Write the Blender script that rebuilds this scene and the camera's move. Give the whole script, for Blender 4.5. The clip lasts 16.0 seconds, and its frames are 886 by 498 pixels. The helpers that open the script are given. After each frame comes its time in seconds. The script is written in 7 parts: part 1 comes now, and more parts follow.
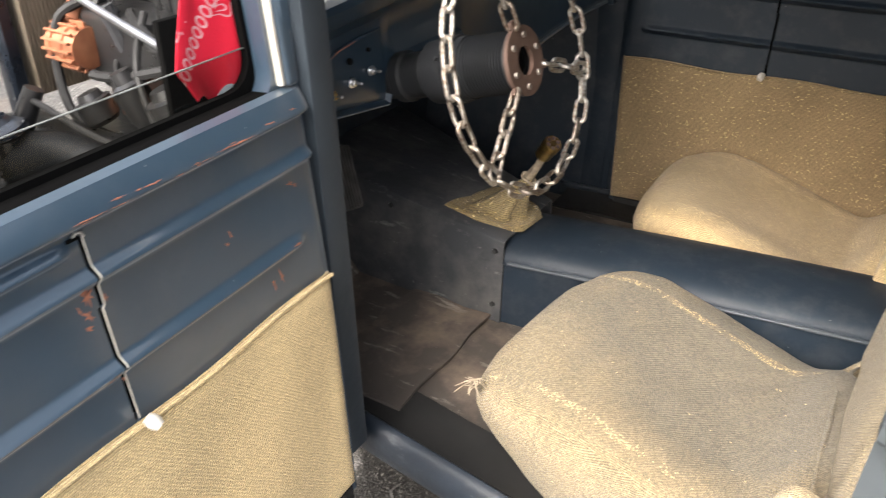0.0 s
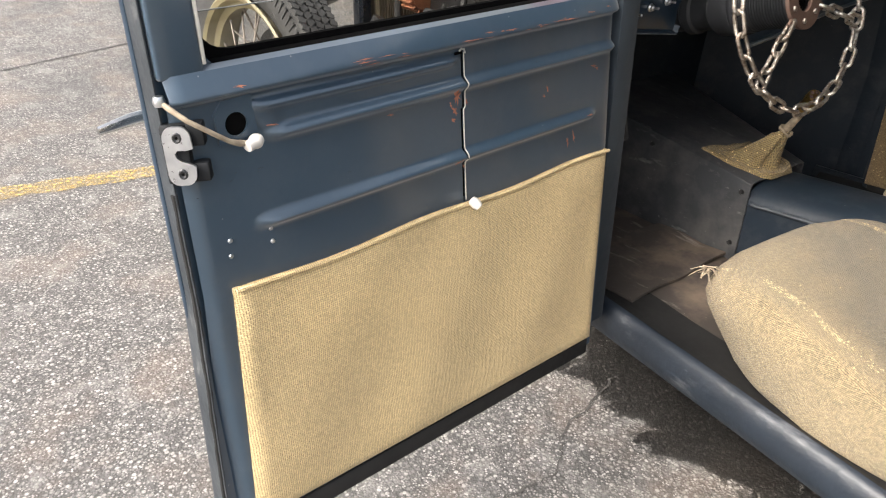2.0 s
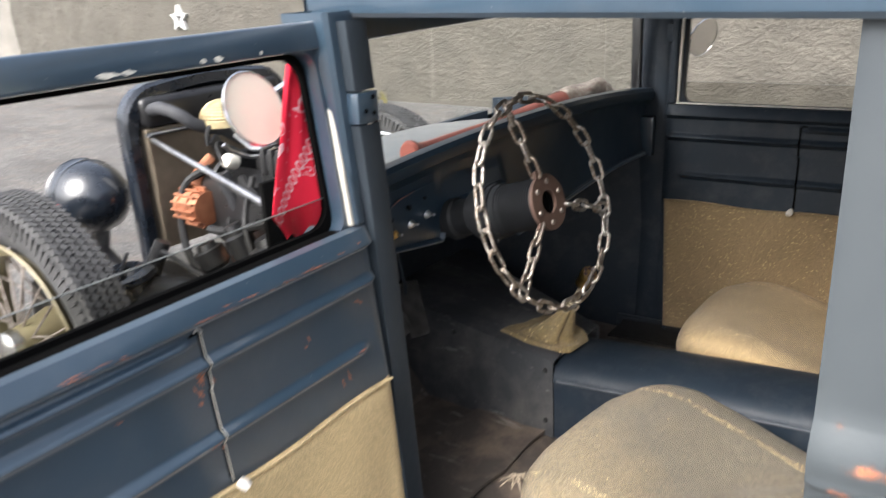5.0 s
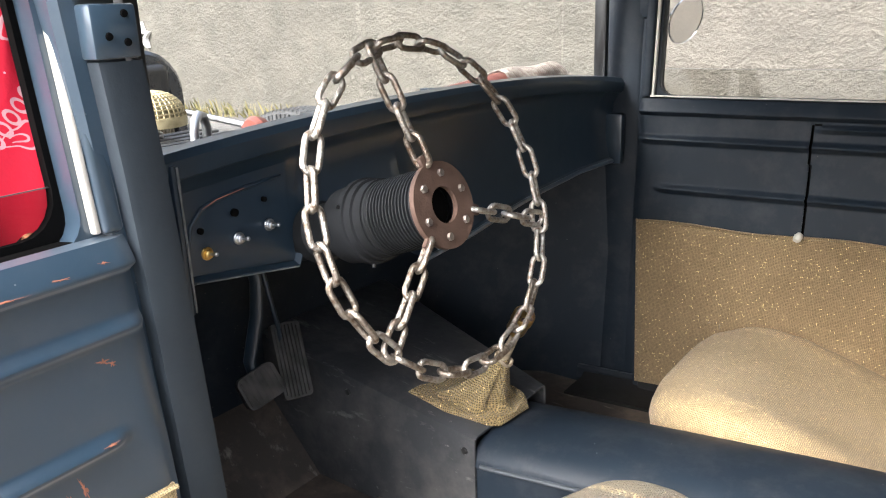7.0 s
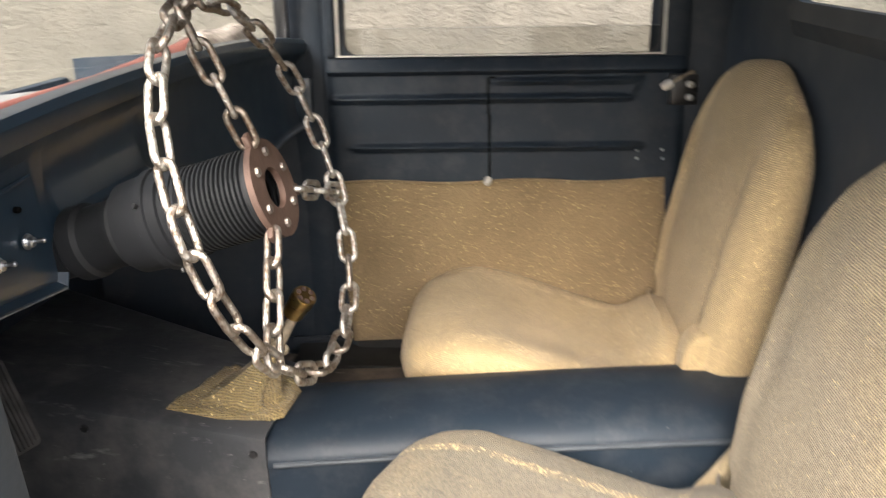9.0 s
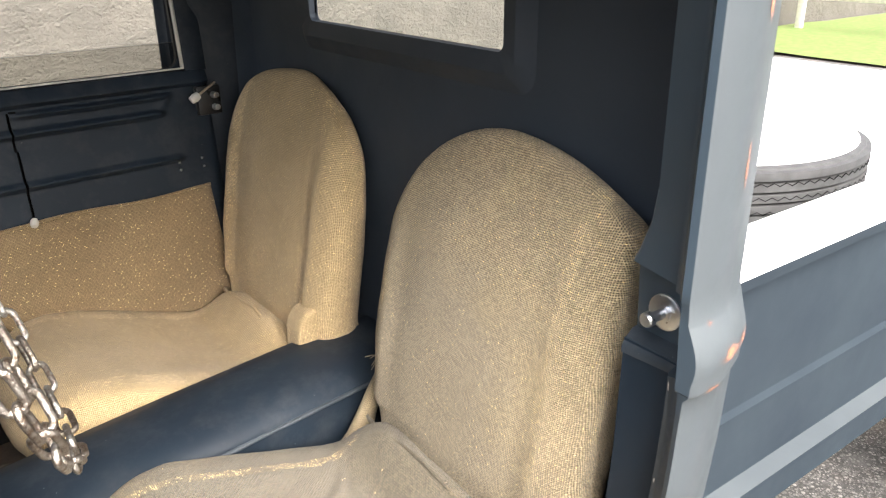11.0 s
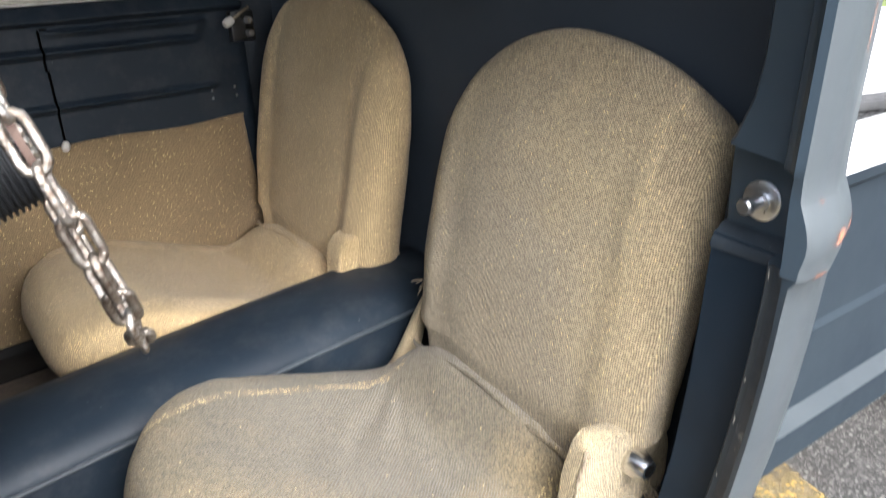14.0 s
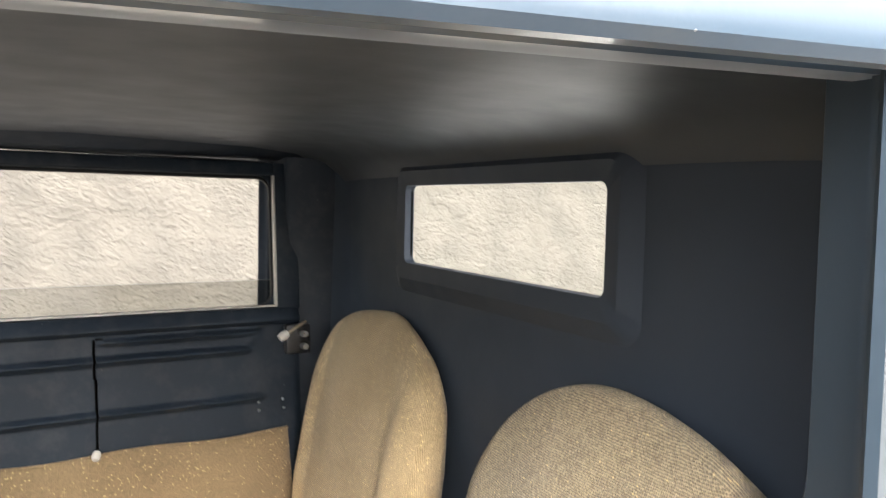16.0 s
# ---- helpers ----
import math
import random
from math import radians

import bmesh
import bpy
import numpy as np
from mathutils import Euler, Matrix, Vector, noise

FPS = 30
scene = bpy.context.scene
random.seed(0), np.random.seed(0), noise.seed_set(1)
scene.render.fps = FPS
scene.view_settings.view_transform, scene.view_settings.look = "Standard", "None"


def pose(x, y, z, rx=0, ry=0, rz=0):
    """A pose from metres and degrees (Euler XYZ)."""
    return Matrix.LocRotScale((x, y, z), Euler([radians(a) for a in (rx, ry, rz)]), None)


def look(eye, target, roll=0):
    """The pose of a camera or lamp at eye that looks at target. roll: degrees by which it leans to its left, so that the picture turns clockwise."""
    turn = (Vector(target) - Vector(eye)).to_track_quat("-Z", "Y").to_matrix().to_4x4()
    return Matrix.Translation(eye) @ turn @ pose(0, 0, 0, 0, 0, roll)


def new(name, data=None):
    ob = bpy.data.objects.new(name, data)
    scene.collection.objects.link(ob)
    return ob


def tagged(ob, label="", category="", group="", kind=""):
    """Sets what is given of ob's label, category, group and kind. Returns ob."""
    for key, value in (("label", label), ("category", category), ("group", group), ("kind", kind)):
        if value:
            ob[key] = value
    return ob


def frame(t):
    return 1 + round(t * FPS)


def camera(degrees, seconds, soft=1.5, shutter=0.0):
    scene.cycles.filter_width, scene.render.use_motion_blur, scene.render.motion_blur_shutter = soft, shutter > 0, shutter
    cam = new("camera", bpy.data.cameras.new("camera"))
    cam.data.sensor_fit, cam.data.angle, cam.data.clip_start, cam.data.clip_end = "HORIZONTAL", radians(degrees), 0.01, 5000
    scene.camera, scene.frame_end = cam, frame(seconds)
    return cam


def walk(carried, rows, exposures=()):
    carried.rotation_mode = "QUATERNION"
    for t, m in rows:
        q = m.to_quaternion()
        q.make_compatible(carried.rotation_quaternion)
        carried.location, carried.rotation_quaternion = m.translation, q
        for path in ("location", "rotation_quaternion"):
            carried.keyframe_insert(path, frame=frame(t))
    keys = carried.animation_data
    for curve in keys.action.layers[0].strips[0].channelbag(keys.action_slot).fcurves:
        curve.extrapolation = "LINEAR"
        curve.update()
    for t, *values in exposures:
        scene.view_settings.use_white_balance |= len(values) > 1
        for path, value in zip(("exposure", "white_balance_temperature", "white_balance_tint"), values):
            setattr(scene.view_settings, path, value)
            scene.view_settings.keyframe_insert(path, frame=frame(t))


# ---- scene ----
cam = camera(59.8, 16.0, 1.1, 0.3)
PATH = [
    (0, (0.603, -0.752, 1.107), (-0.29, 0.707, 0.071), 0.7),
    (0.5, (0.562, -0.823, 1.103), (-0.445, 0.537, 0.039), 3.5),
    (1, (0.537, -0.893, 1.087), (-0.558, 0.343, -0.041), 3.7),
    (1.5, (0.592, -0.966, 1.054), (-0.631, 0.178, -0.039), 3.0),
    (2, (0.777, -1.062, 1.039), (-0.56, 0.044, 0.045), 1.7),
    (2.5, (0.892, -1.111, 1.061), (-0.489, -0.004, 0.131), 0.1),
    (3, (0.93, -1.124, 1.066), (-0.468, -0.002, 0.179), -0.5),
    (3.5, (0.94, -1.117, 1.072), (-0.463, 0.01, 0.2), -0.8),
    (4, (0.926, -1.099, 1.079), (-0.472, 0.038, 0.212), -1.4),
    (4.5, (0.88, -1.037, 1.103), (-0.466, 0.196, 0.286), -2.8),
    (5, (0.786, -0.889, 1.152), (-0.396, 0.578, 0.479), -3.4),
    (5.1, (0.755, -0.854, 1.162), (-0.376, 0.658, 0.501), -3.5),
    (5.2, (0.743, -0.821, 1.148), (-0.356, 0.73, 0.525), -3.4),
    (7.3, (0.632, -0.456, 0.987), (-0.536, 1.056, 0.395), -2.1),
    (7.5, (0.627, -0.459, 0.991), (-0.533, 1.059, 0.399), -2.1),
    (8, (0.615, -0.455, 1.001), (-0.496, 1.104, 0.423), -2.1),
    (8.5, (0.538, -0.455, 0.986), (-0.258, 1.288, 0.412), -0.4),
    (9, (0.392, -0.51, 0.99), (0.211, 1.352, 0.283), -0.8),
    (9.5, (0.292, -0.679, 1.064), (0.639, 1.12, 0.264), -1.2),
    (9.6, (0.286, -0.723, 1.074), (0.707, 1.066, 0.285), -0.9),
    (9.7, (0.252, -0.753, 1.1), (0.771, 1.003, 0.295), -1.5),
    (11.8, (0.12, -0.454, 1.002), (1.294, 0.987, 0.265), 0.6),
    (12, (0.107, -0.465, 0.983), (1.249, 0.975, 0.194), 0.3),
    (12.5, (0.087, -0.483, 0.946), (1.177, 0.943, 0.065), 0.3),
    (13, (0.069, -0.506, 0.924), (1.123, 0.912, -0.012), 0.2),
    (13.5, (0.075, -0.514, 0.927), (1.108, 0.905, -0.031), -0.4),
    (14, (0.097, -0.502, 0.968), (1.17, 0.975, 0.151), -0.1),
    (14.5, (0.136, -0.467, 0.994), (1.28, 1.09, 0.476), 1.8),
    (15, (0.137, -0.466, 1.035), (1.318, 1.112, 0.69), 2.4),
    (15.5, (0.133, -0.481, 1.037), (1.301, 1.117, 0.752), 2.3),
    (16, (0.245, -0.463, 1.025), (1.182, 1.3, 0.907), 1.3),
]
walk(cam, [(t, look(eye, target, roll)) for t, eye, target, roll in PATH], [(0.0, 2.33, 6550, 10), (1.5, 2.1, 6650, 10), (3.0, 1.9, 6280, 10), (4.0, 1.87, 6100, 10), (4.5, 1.85, 5950, 9), (5.0, 1.95, 6200, 10), (7.5, 2.86, 6150, 10), (8.5, 2.9, 6200, 10), (9.0, 2.68, 6600, 10), (9.5, 2.52, 5850, 10), (12.0, 2.55, 6650, 10), (12.5, 2.3, 6350, 10), (13.5, 1.9, 6100, 10), (14.0, 2.25, 5900, 9), (14.5, 2.75, 5850, 10), (16.0, 3.05, 6300, 10)])

# ---- light ----
world = bpy.data.worlds.new("sky")
scene.world = world
world.use_nodes = True
wn = world.node_tree
bg = wn.nodes["Background"]
sky = wn.nodes.new("ShaderNodeTexSky")
sky.sky_type = "NISHITA"
sky.sun_disc = False
sky.sun_elevation, sky.sun_rotation = radians(44), radians(189)
sky.air_density, sky.dust_density, sky.ozone_density = 0.8, 8.0, 1.0
haze = wn.nodes.new("ShaderNodeHueSaturation")
haze.inputs["Saturation"].default_value = 0.5
wn.links.new(sky.outputs["Color"], haze.inputs["Color"])
wn.links.new(haze.outputs["Color"], bg.inputs["Color"])
bg.inputs["Strength"].default_value = 0.135
sun_data = bpy.data.lights.new("sun", "SUN")
sun_data.energy, sun_data.angle, sun_data.color = 0.8, radians(45), (1.0, 0.94, 0.86)
sun = new("sun", sun_data)
sun.matrix_world = look((-1.0, -6.4, 6.2), (0, 0, 0))

# ---- materials ----


def material(name, colour, rough=0.5, metal=0.0, second=None, scale=8.0, mix=0.5, bump=0.0, bump_scale=60.0, coat=0.0, spec=0.5, sheen=0.0):
    """A base colour broken by noise at two scales, with grain in the relief and in the gloss."""
    m = bpy.data.materials.new(name)
    m.use_nodes = True
    t = m.node_tree
    b = t.nodes["Principled BSDF"]
    b.inputs["Metallic"].default_value = metal
    b.inputs["Coat Weight"].default_value = coat
    b.inputs["Coat Roughness"].default_value = 0.14
    b.inputs["Specular IOR Level"].default_value = spec
    b.inputs["Sheen Weight"].default_value, b.inputs["Sheen Roughness"].default_value = sheen, 0.35
    co = t.nodes.new("ShaderNodeTexCoord")
    n1 = t.nodes.new("ShaderNodeTexNoise")
    n1.inputs["Scale"].default_value, n1.inputs["Detail"].default_value = scale, 6
    t.links.new(co.outputs["Object"], n1.inputs["Vector"])
    second = second or tuple(c * 0.75 for c in colour)
    ramp = t.nodes.new("ShaderNodeValToRGB")
    ramp.color_ramp.elements[0].position, ramp.color_ramp.elements[1].position = 0.5 - mix * 0.3, 0.5 + mix * 0.3
    ramp.color_ramp.elements[0].color, ramp.color_ramp.elements[1].color = (*second, 1), (*colour, 1)
    t.links.new(n1.outputs["Fac"], ramp.inputs["Fac"])
    t.links.new(ramp.outputs["Color"], b.inputs["Base Color"])
    n2 = t.nodes.new("ShaderNodeTexNoise")
    n2.inputs["Scale"].default_value, n2.inputs["Detail"].default_value = scale * 4, 4
    t.links.new(co.outputs["Object"], n2.inputs["Vector"])
    mr = t.nodes.new("ShaderNodeMapRange")
    mr.inputs["To Min"].default_value, mr.inputs["To Max"].default_value = max(rough - 0.1, 0.02), min(rough + 0.12, 1)
    t.links.new(n2.outputs["Fac"], mr.inputs["Value"])
    t.links.new(mr.outputs["Result"], b.inputs["Roughness"])
    if bump:
        n3 = t.nodes.new("ShaderNodeTexNoise")
        n3.inputs["Scale"].default_value, n3.inputs["Detail"].default_value = bump_scale, 5
        t.links.new(co.outputs["Object"], n3.inputs["Vector"])
        bp = t.nodes.new("ShaderNodeBump")
        bp.inputs["Strength"].default_value, bp.inputs["Distance"].default_value = bump, 0.01
        t.links.new(n3.outputs["Fac"], bp.inputs["Height"])
        t.links.new(bp.outputs["Normal"], b.inputs["Normal"])
    return m


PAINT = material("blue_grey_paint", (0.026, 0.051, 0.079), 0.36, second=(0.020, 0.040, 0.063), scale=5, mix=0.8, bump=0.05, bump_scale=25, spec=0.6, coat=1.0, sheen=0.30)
# body paint darkened in its colour for the unlit cab and far side
INNER = material("shaded_blue_cab_paint", (0.0125, 0.0205, 0.031), 0.52, second=(0.009, 0.015, 0.0235), scale=6, bump=0.08, bump_scale=30, spec=0.3)
STUCCO = material("stucco", (0.20, 0.187, 0.162), 0.9, second=(0.15, 0.142, 0.124), scale=3, bump=1.0, bump_scale=14)
RUST = material("rusty_plate", (0.135, 0.084, 0.064), 0.62, metal=0.3, second=(0.066, 0.040, 0.030), scale=38, mix=0.9, bump=0.15, bump_scale=180)
RUBBER = material("black_rubber", (0.018, 0.018, 0.018), 0.6, scale=20, spec=0.25)
FLOOR = material("dirty_floor_mat", (0.115, 0.098, 0.082), 0.55, second=(0.022, 0.019, 0.017), scale=13, mix=0.9, bump=0.2, bump_scale=40)


def weathered(m, dust, amount):
    """Dust film in clouds and tiny pale nicks over a paint."""
    t = m.node_tree
    b = t.nodes["Principled BSDF"]
    co = t.nodes.new("ShaderNodeTexCoord")
    n = t.nodes.new("ShaderNodeTexNoise")
    n.inputs["Scale"].default_value, n.inputs["Detail"].default_value, n.inputs["Roughness"].default_value = 14, 9, 0.7
    t.links.new(co.outputs["Object"], n.inputs["Vector"])
    r = t.nodes.new("ShaderNodeMapRange")
    r.inputs["From Min"].default_value, r.inputs["From Max"].default_value, r.inputs["To Max"].default_value = 0.48, 0.80, amount
    t.links.new(n.outputs["Fac"], r.inputs["Value"])
    v = t.nodes.new("ShaderNodeTexVoronoi")
    v.inputs["Scale"].default_value = 85
    t.links.new(co.outputs["Object"], v.inputs["Vector"])
    k = t.nodes.new("ShaderNodeMath")
    k.operation = "LESS_THAN"
    k.inputs[1].default_value = 0.075
    t.links.new(v.outputs["Distance"], k.inputs[0])
    sp = t.nodes.new("ShaderNodeSeparateColor")
    t.links.new(v.outputs["Color"], sp.inputs[0])
    g = t.nodes.new("ShaderNodeMath")
    g.operation = "GREATER_THAN"
    g.inputs[1].default_value = 0.93
    t.links.new(sp.outputs[0], g.inputs[0])
    q = t.nodes.new("ShaderNodeMath")
    q.operation = "MULTIPLY"
    t.links.new(k.outputs[0], q.inputs[0])
    t.links.new(g.outputs[0], q.inputs[1])
    mx = t.nodes.new("ShaderNodeMath")
    mx.operation = "MAXIMUM"
    t.links.new(r.outputs["Result"], mx.inputs[0])
    t.links.new(q.outputs[0], mx.inputs[1])
    c = t.nodes.new("ShaderNodeMix")
    c.data_type = "RGBA"
    c.inputs["B"].default_value = (*dust, 1)
    t.links.new(b.inputs["Base Color"].links[0].from_socket, c.inputs["A"])
    t.links.new(mx.outputs[0], c.inputs["Factor"])
    t.links.new(c.outputs["Result"], b.inputs["Base Color"])


weathered(PAINT, (0.15, 0.16, 0.17), 0.13)
weathered(INNER, (0.12, 0.12, 0.12), 0.26)
weathered(FLOOR, (0.24, 0.22, 0.195), 0.5)

# ---- shapes ----


def part(name, bm, mat, parent=None, label="", smooth=True, angle=35):
    me = bpy.data.meshes.new(name)
    bmesh.ops.recalc_face_normals(bm, faces=bm.faces)
    bm.to_mesh(me)
    bm.free()
    if smooth:
        me.shade_smooth()
        me.set_sharp_from_angle(angle=radians(angle))
    me.materials.append(mat)
    ob = new(name, me)
    if parent:
        ob.parent = parent
    return tagged(ob, label) if label else ob


def empty(name, m=None):
    ob = new(name)
    ob.empty_display_size = 0.05
    if m is not None:
        ob.matrix_world = m
    return ob


def box(bm, x0, x1, y0, y1, z0, z1, bevel=0.0, seg=2, m=None):
    r = bmesh.ops.create_cube(bm, size=1)
    vs = r["verts"]
    for v in vs:
        v.co = Vector((x0 + (v.co.x + 0.5) * (x1 - x0), y0 + (v.co.y + 0.5) * (y1 - y0), z0 + (v.co.z + 0.5) * (z1 - z0)))
    if bevel:
        es = list({e for v in vs for e in v.link_edges})
        r2 = bmesh.ops.bevel(bm, geom=es, offset=bevel, segments=seg, profile=0.5, affect="EDGES")
        vs = list({v for f in r2["faces"] for v in f.verts} | {v for v in vs if v.is_valid})
    if m is not None:
        bmesh.ops.transform(bm, matrix=m, verts=vs)
    return vs


def tube(bm, pts, radius, sides=10, closed=False, caps=True, flat=1.0):
    """A round bar along points; radius may be a list."""
    pts = [Vector(p) for p in pts]
    n = len(pts)
    rings, up = [], None
    for i, p in enumerate(pts):
        a = pts[(i - 1) % n] if closed or i else p
        b = pts[(i + 1) % n] if closed or i < n - 1 else p
        d = (b - a).normalized()
        if up is None:
            up = d.orthogonal().normalized()
        up = (up - d * up.dot(d)).normalized()
        side = d.cross(up)
        r = radius[i] if isinstance(radius, (list, tuple)) else radius
        rings.append([bm.verts.new(p + (up * math.cos(k * math.tau / sides) + side * flat * math.sin(k * math.tau / sides)) * r) for k in range(sides)])
    for i in range(n if closed else n - 1):
        a, b = rings[i], rings[(i + 1) % n]
        if closed and i == n - 1:
            s = min(range(sides), key=lambda q: sum((a[k].co - b[(k + q) % sides].co).length for k in range(sides)))
            b = b[s:] + b[:s]
        for k in range(sides):
            bm.faces.new((a[k], a[(k + 1) % sides], b[(k + 1) % sides], b[k]))
    if caps and not closed:
        bm.faces.new(rings[0][::-1])
        bm.faces.new(rings[-1])
    return [v for r in rings for v in r]


def lathe(bm, profile, m=None, steps=24, arc=math.tau):
    """Turns (radius, height) pairs round the local z axis."""
    rings = []
    whole = arc > 6.28
    for r, h in profile:
        rings.append([bm.verts.new((r * math.cos(k * arc / steps), r * math.sin(k * arc / steps), h)) for k in range(steps if whole else steps + 1)])
    for a, b in zip(rings, rings[1:]):
        for k in range(steps):
            j = (k + 1) % len(a)
            bm.faces.new((a[k], a[j], b[j], b[k]))
    vs = [v for r in rings for v in r]
    bmesh.ops.remove_doubles(bm, verts=vs, dist=1e-6)
    vs = [v for v in vs if v.is_valid]
    if m is not None:
        bmesh.ops.transform(bm, matrix=m, verts=vs)
    return vs


def sheet(bm, f, us, vs, thick=0.0):
    """A surface f(u, v) -> point over two lists of values, closed to a shell where thick is given (against the normal)."""
    g = [[Vector(f(u, v)) for v in vs] for u in us]
    top = [[bm.verts.new(p) for p in row] for row in g]
    for i in range(len(us) - 1):
        for j in range(len(vs) - 1):
            bm.faces.new((top[i][j], top[i + 1][j], top[i + 1][j + 1], top[i][j + 1]))
    if thick:
        nu, nv = len(us), len(vs)
        low = []
        for i in range(nu):
            row = []
            for j in range(nv):
                du = g[min(i + 1, nu - 1)][j] - g[max(i - 1, 0)][j]
                dv = g[i][min(j + 1, nv - 1)] - g[i][max(j - 1, 0)]
                row.append(bm.verts.new(g[i][j] - du.cross(dv).normalized() * thick))
            low.append(row)
        for i in range(nu - 1):
            for j in range(nv - 1):
                bm.faces.new((low[i][j], low[i][j + 1], low[i + 1][j + 1], low[i + 1][j]))
        for i in range(nu - 1):
            bm.faces.new((top[i][0], low[i][0], low[i + 1][0], top[i + 1][0]))
            bm.faces.new((top[i][-1], top[i + 1][-1], low[i + 1][-1], low[i][-1]))
        for j in range(nv - 1):
            bm.faces.new((top[0][j], top[0][j + 1], low[0][j + 1], low[0][j]))
            bm.faces.new((top[-1][j], low[-1][j], low[-1][j + 1], top[-1][j + 1]))


def plate(bm, outline, to3d, thick, bevel=0.0, holes=()):
    """A flat plate of a 2D outline (and holes), laid by to3d(a, b, depth)."""
    edges = []
    for loop in (outline, *holes):
        vs = [bm.verts.new(to3d(a, b, 0)) for a, b in loop]
        edges += [bm.edges.new((vs[i], vs[(i + 1) % len(vs)])) for i in range(len(vs))]
    r = bmesh.ops.triangle_fill(bm, use_beauty=True, use_dissolve=False, edges=edges)
    faces = [g for g in r["geom"] if isinstance(g, bmesh.types.BMFace)]
    off = Vector(to3d(0, 0, thick)) - Vector(to3d(0, 0, 0))
    e = bmesh.ops.extrude_face_region(bm, geom=faces)
    bmesh.ops.translate(bm, vec=off, verts=[g for g in e["geom"] if isinstance(g, bmesh.types.BMVert)])


def lerp(a, b, n):
    return [a + (b - a) * i / n for i in range(n + 1)]


def rounded(a0, a1, b0, b1, r, seg=5):
    """The outline of a rectangle with round corners."""
    out = []
    for ca, cb, s in ((a1 - r, b1 - r, 0), (a0 + r, b1 - r, 1), (a0 + r, b0 + r, 2), (a1 - r, b0 + r, 3)):
        for k in range(seg + 1):
            w = (s + k / seg) * math.pi / 2
            out.append((ca + r * math.cos(w), cb + r * math.sin(w)))
    return out


def weave(name, colour, dark, gold=0.06, period=0.0042, soil=None, grime=None, relief=0.9, seam=None, grain=0.16):
    """Coarse plain-woven cloth on UVs in metres: crossing threads, open gaps, odd metallic gold threads and soiling."""
    m = bpy.data.materials.new(name)
    m.use_nodes = True
    t = m.node_tree
    N_, L = t.nodes.new, t.links.new
    b = t.nodes["Principled BSDF"]
    uv = N_("ShaderNodeUVMap")
    uv.uv_map = "cloth"
    wob = N_("ShaderNodeTexNoise")
    wob.inputs["Scale"].default_value, wob.inputs["Detail"].default_value = 45, 2
    L(uv.outputs["UV"], wob.inputs["Vector"])
    sc = N_("ShaderNodeVectorMath")
    sc.operation = "MULTIPLY_ADD"
    sc.inputs[1].default_value = (0.004, 0.004, 0)
    L(wob.outputs["Color"], sc.inputs[0])
    L(uv.outputs["UV"], sc.inputs[2])
    k = N_("ShaderNodeVectorMath")
    k.operation = "SCALE"
    k.inputs["Scale"].default_value = 1 / period
    L(sc.outputs["Vector"], k.inputs[0])
    sep = N_("ShaderNodeSeparateXYZ")
    L(k.outputs["Vector"], sep.inputs[0])

    def mth(op, a, c=None):
        n = N_("ShaderNodeMath")
        n.operation = op
        for i, v in enumerate((a, c)):
            if v is None:
                continue
            if isinstance(v, (int, float)):
                n.inputs[i].default_value = v
            else:
                L(v, n.inputs[i])
        return n.outputs[0]

    warp = mth("ABSOLUTE", mth("SINE", mth("MULTIPLY", sep.outputs[0], math.pi)))
    weft = mth("ABSOLUTE", mth("SINE", mth("MULTIPLY", sep.outputs[1], math.pi)))
    chk = N_("ShaderNodeTexChecker")
    chk.inputs["Scale"].default_value = 1.0
    L(k.outputs["Vector"], chk.inputs["Vector"])
    over = mth("ADD", mth("MULTIPLY", warp, chk.outputs["Fac"]), mth("MULTIPLY", weft, mth("SUBTRACT", 1.0, chk.outputs["Fac"])))
    height = mth("ADD", mth("MULTIPLY", over, 0.6), mth("MULTIPLY", mth("MAXIMUM", warp, weft), 0.4))
    gap = N_("ShaderNodeMapRange")
    gap.inputs["From Min"].default_value, gap.inputs["From Max"].default_value = 0.52, 0.95
    L(mth("MAXIMUM", warp, weft), gap.inputs["Value"])
    n1 = N_("ShaderNodeTexNoise")
    n1.inputs["Scale"].default_value, n1.inputs["Detail"].default_value = 6, 5
    L(uv.outputs["UV"], n1.inputs["Vector"])
    rp = N_("ShaderNodeValToRGB")
    rp.color_ramp.elements[0].position, rp.color_ramp.elements[1].position = 0.35, 0.65
    rp.color_ramp.elements[0].color = (*(soil or tuple(c * 0.8 for c in colour)), 1)
    rp.color_ramp.elements[1].color = (*colour, 1)
    L(n1.outputs["Fac"], rp.inputs["Fac"])
    tone = rp.outputs["Color"]
    if grime:
        # grey grime where one sits and leans, with a ragged rim
        co = N_("ShaderNodeTexCoord")
        d = N_("ShaderNodeVectorMath")
        d.operation = "MULTIPLY_ADD"
        d.inputs[1].default_value = grime[1]
        d.inputs[2].default_value = tuple(-a * b for a, b in zip(grime[0], grime[1]))
        L(co.outputs["Object"], d.inputs[0])
        ln = N_("ShaderNodeVectorMath")
        ln.operation = "LENGTH"
        L(d.outputs["Vector"], ln.inputs[0])
        n5 = N_("ShaderNodeTexNoise")
        n5.inputs["Scale"].default_value, n5.inputs["Detail"].default_value = 11, 6
        L(co.outputs["Object"], n5.inputs["Vector"])
        gm = N_("ShaderNodeMapRange")
        gm.inputs["From Min"].default_value, gm.inputs["From Max"].default_value = 1.52, 1.05
        gm.inputs["To Max"].default_value = 0.95
        L(mth("ADD", ln.outputs["Value"], n5.outputs["Fac"]), gm.inputs["Value"])
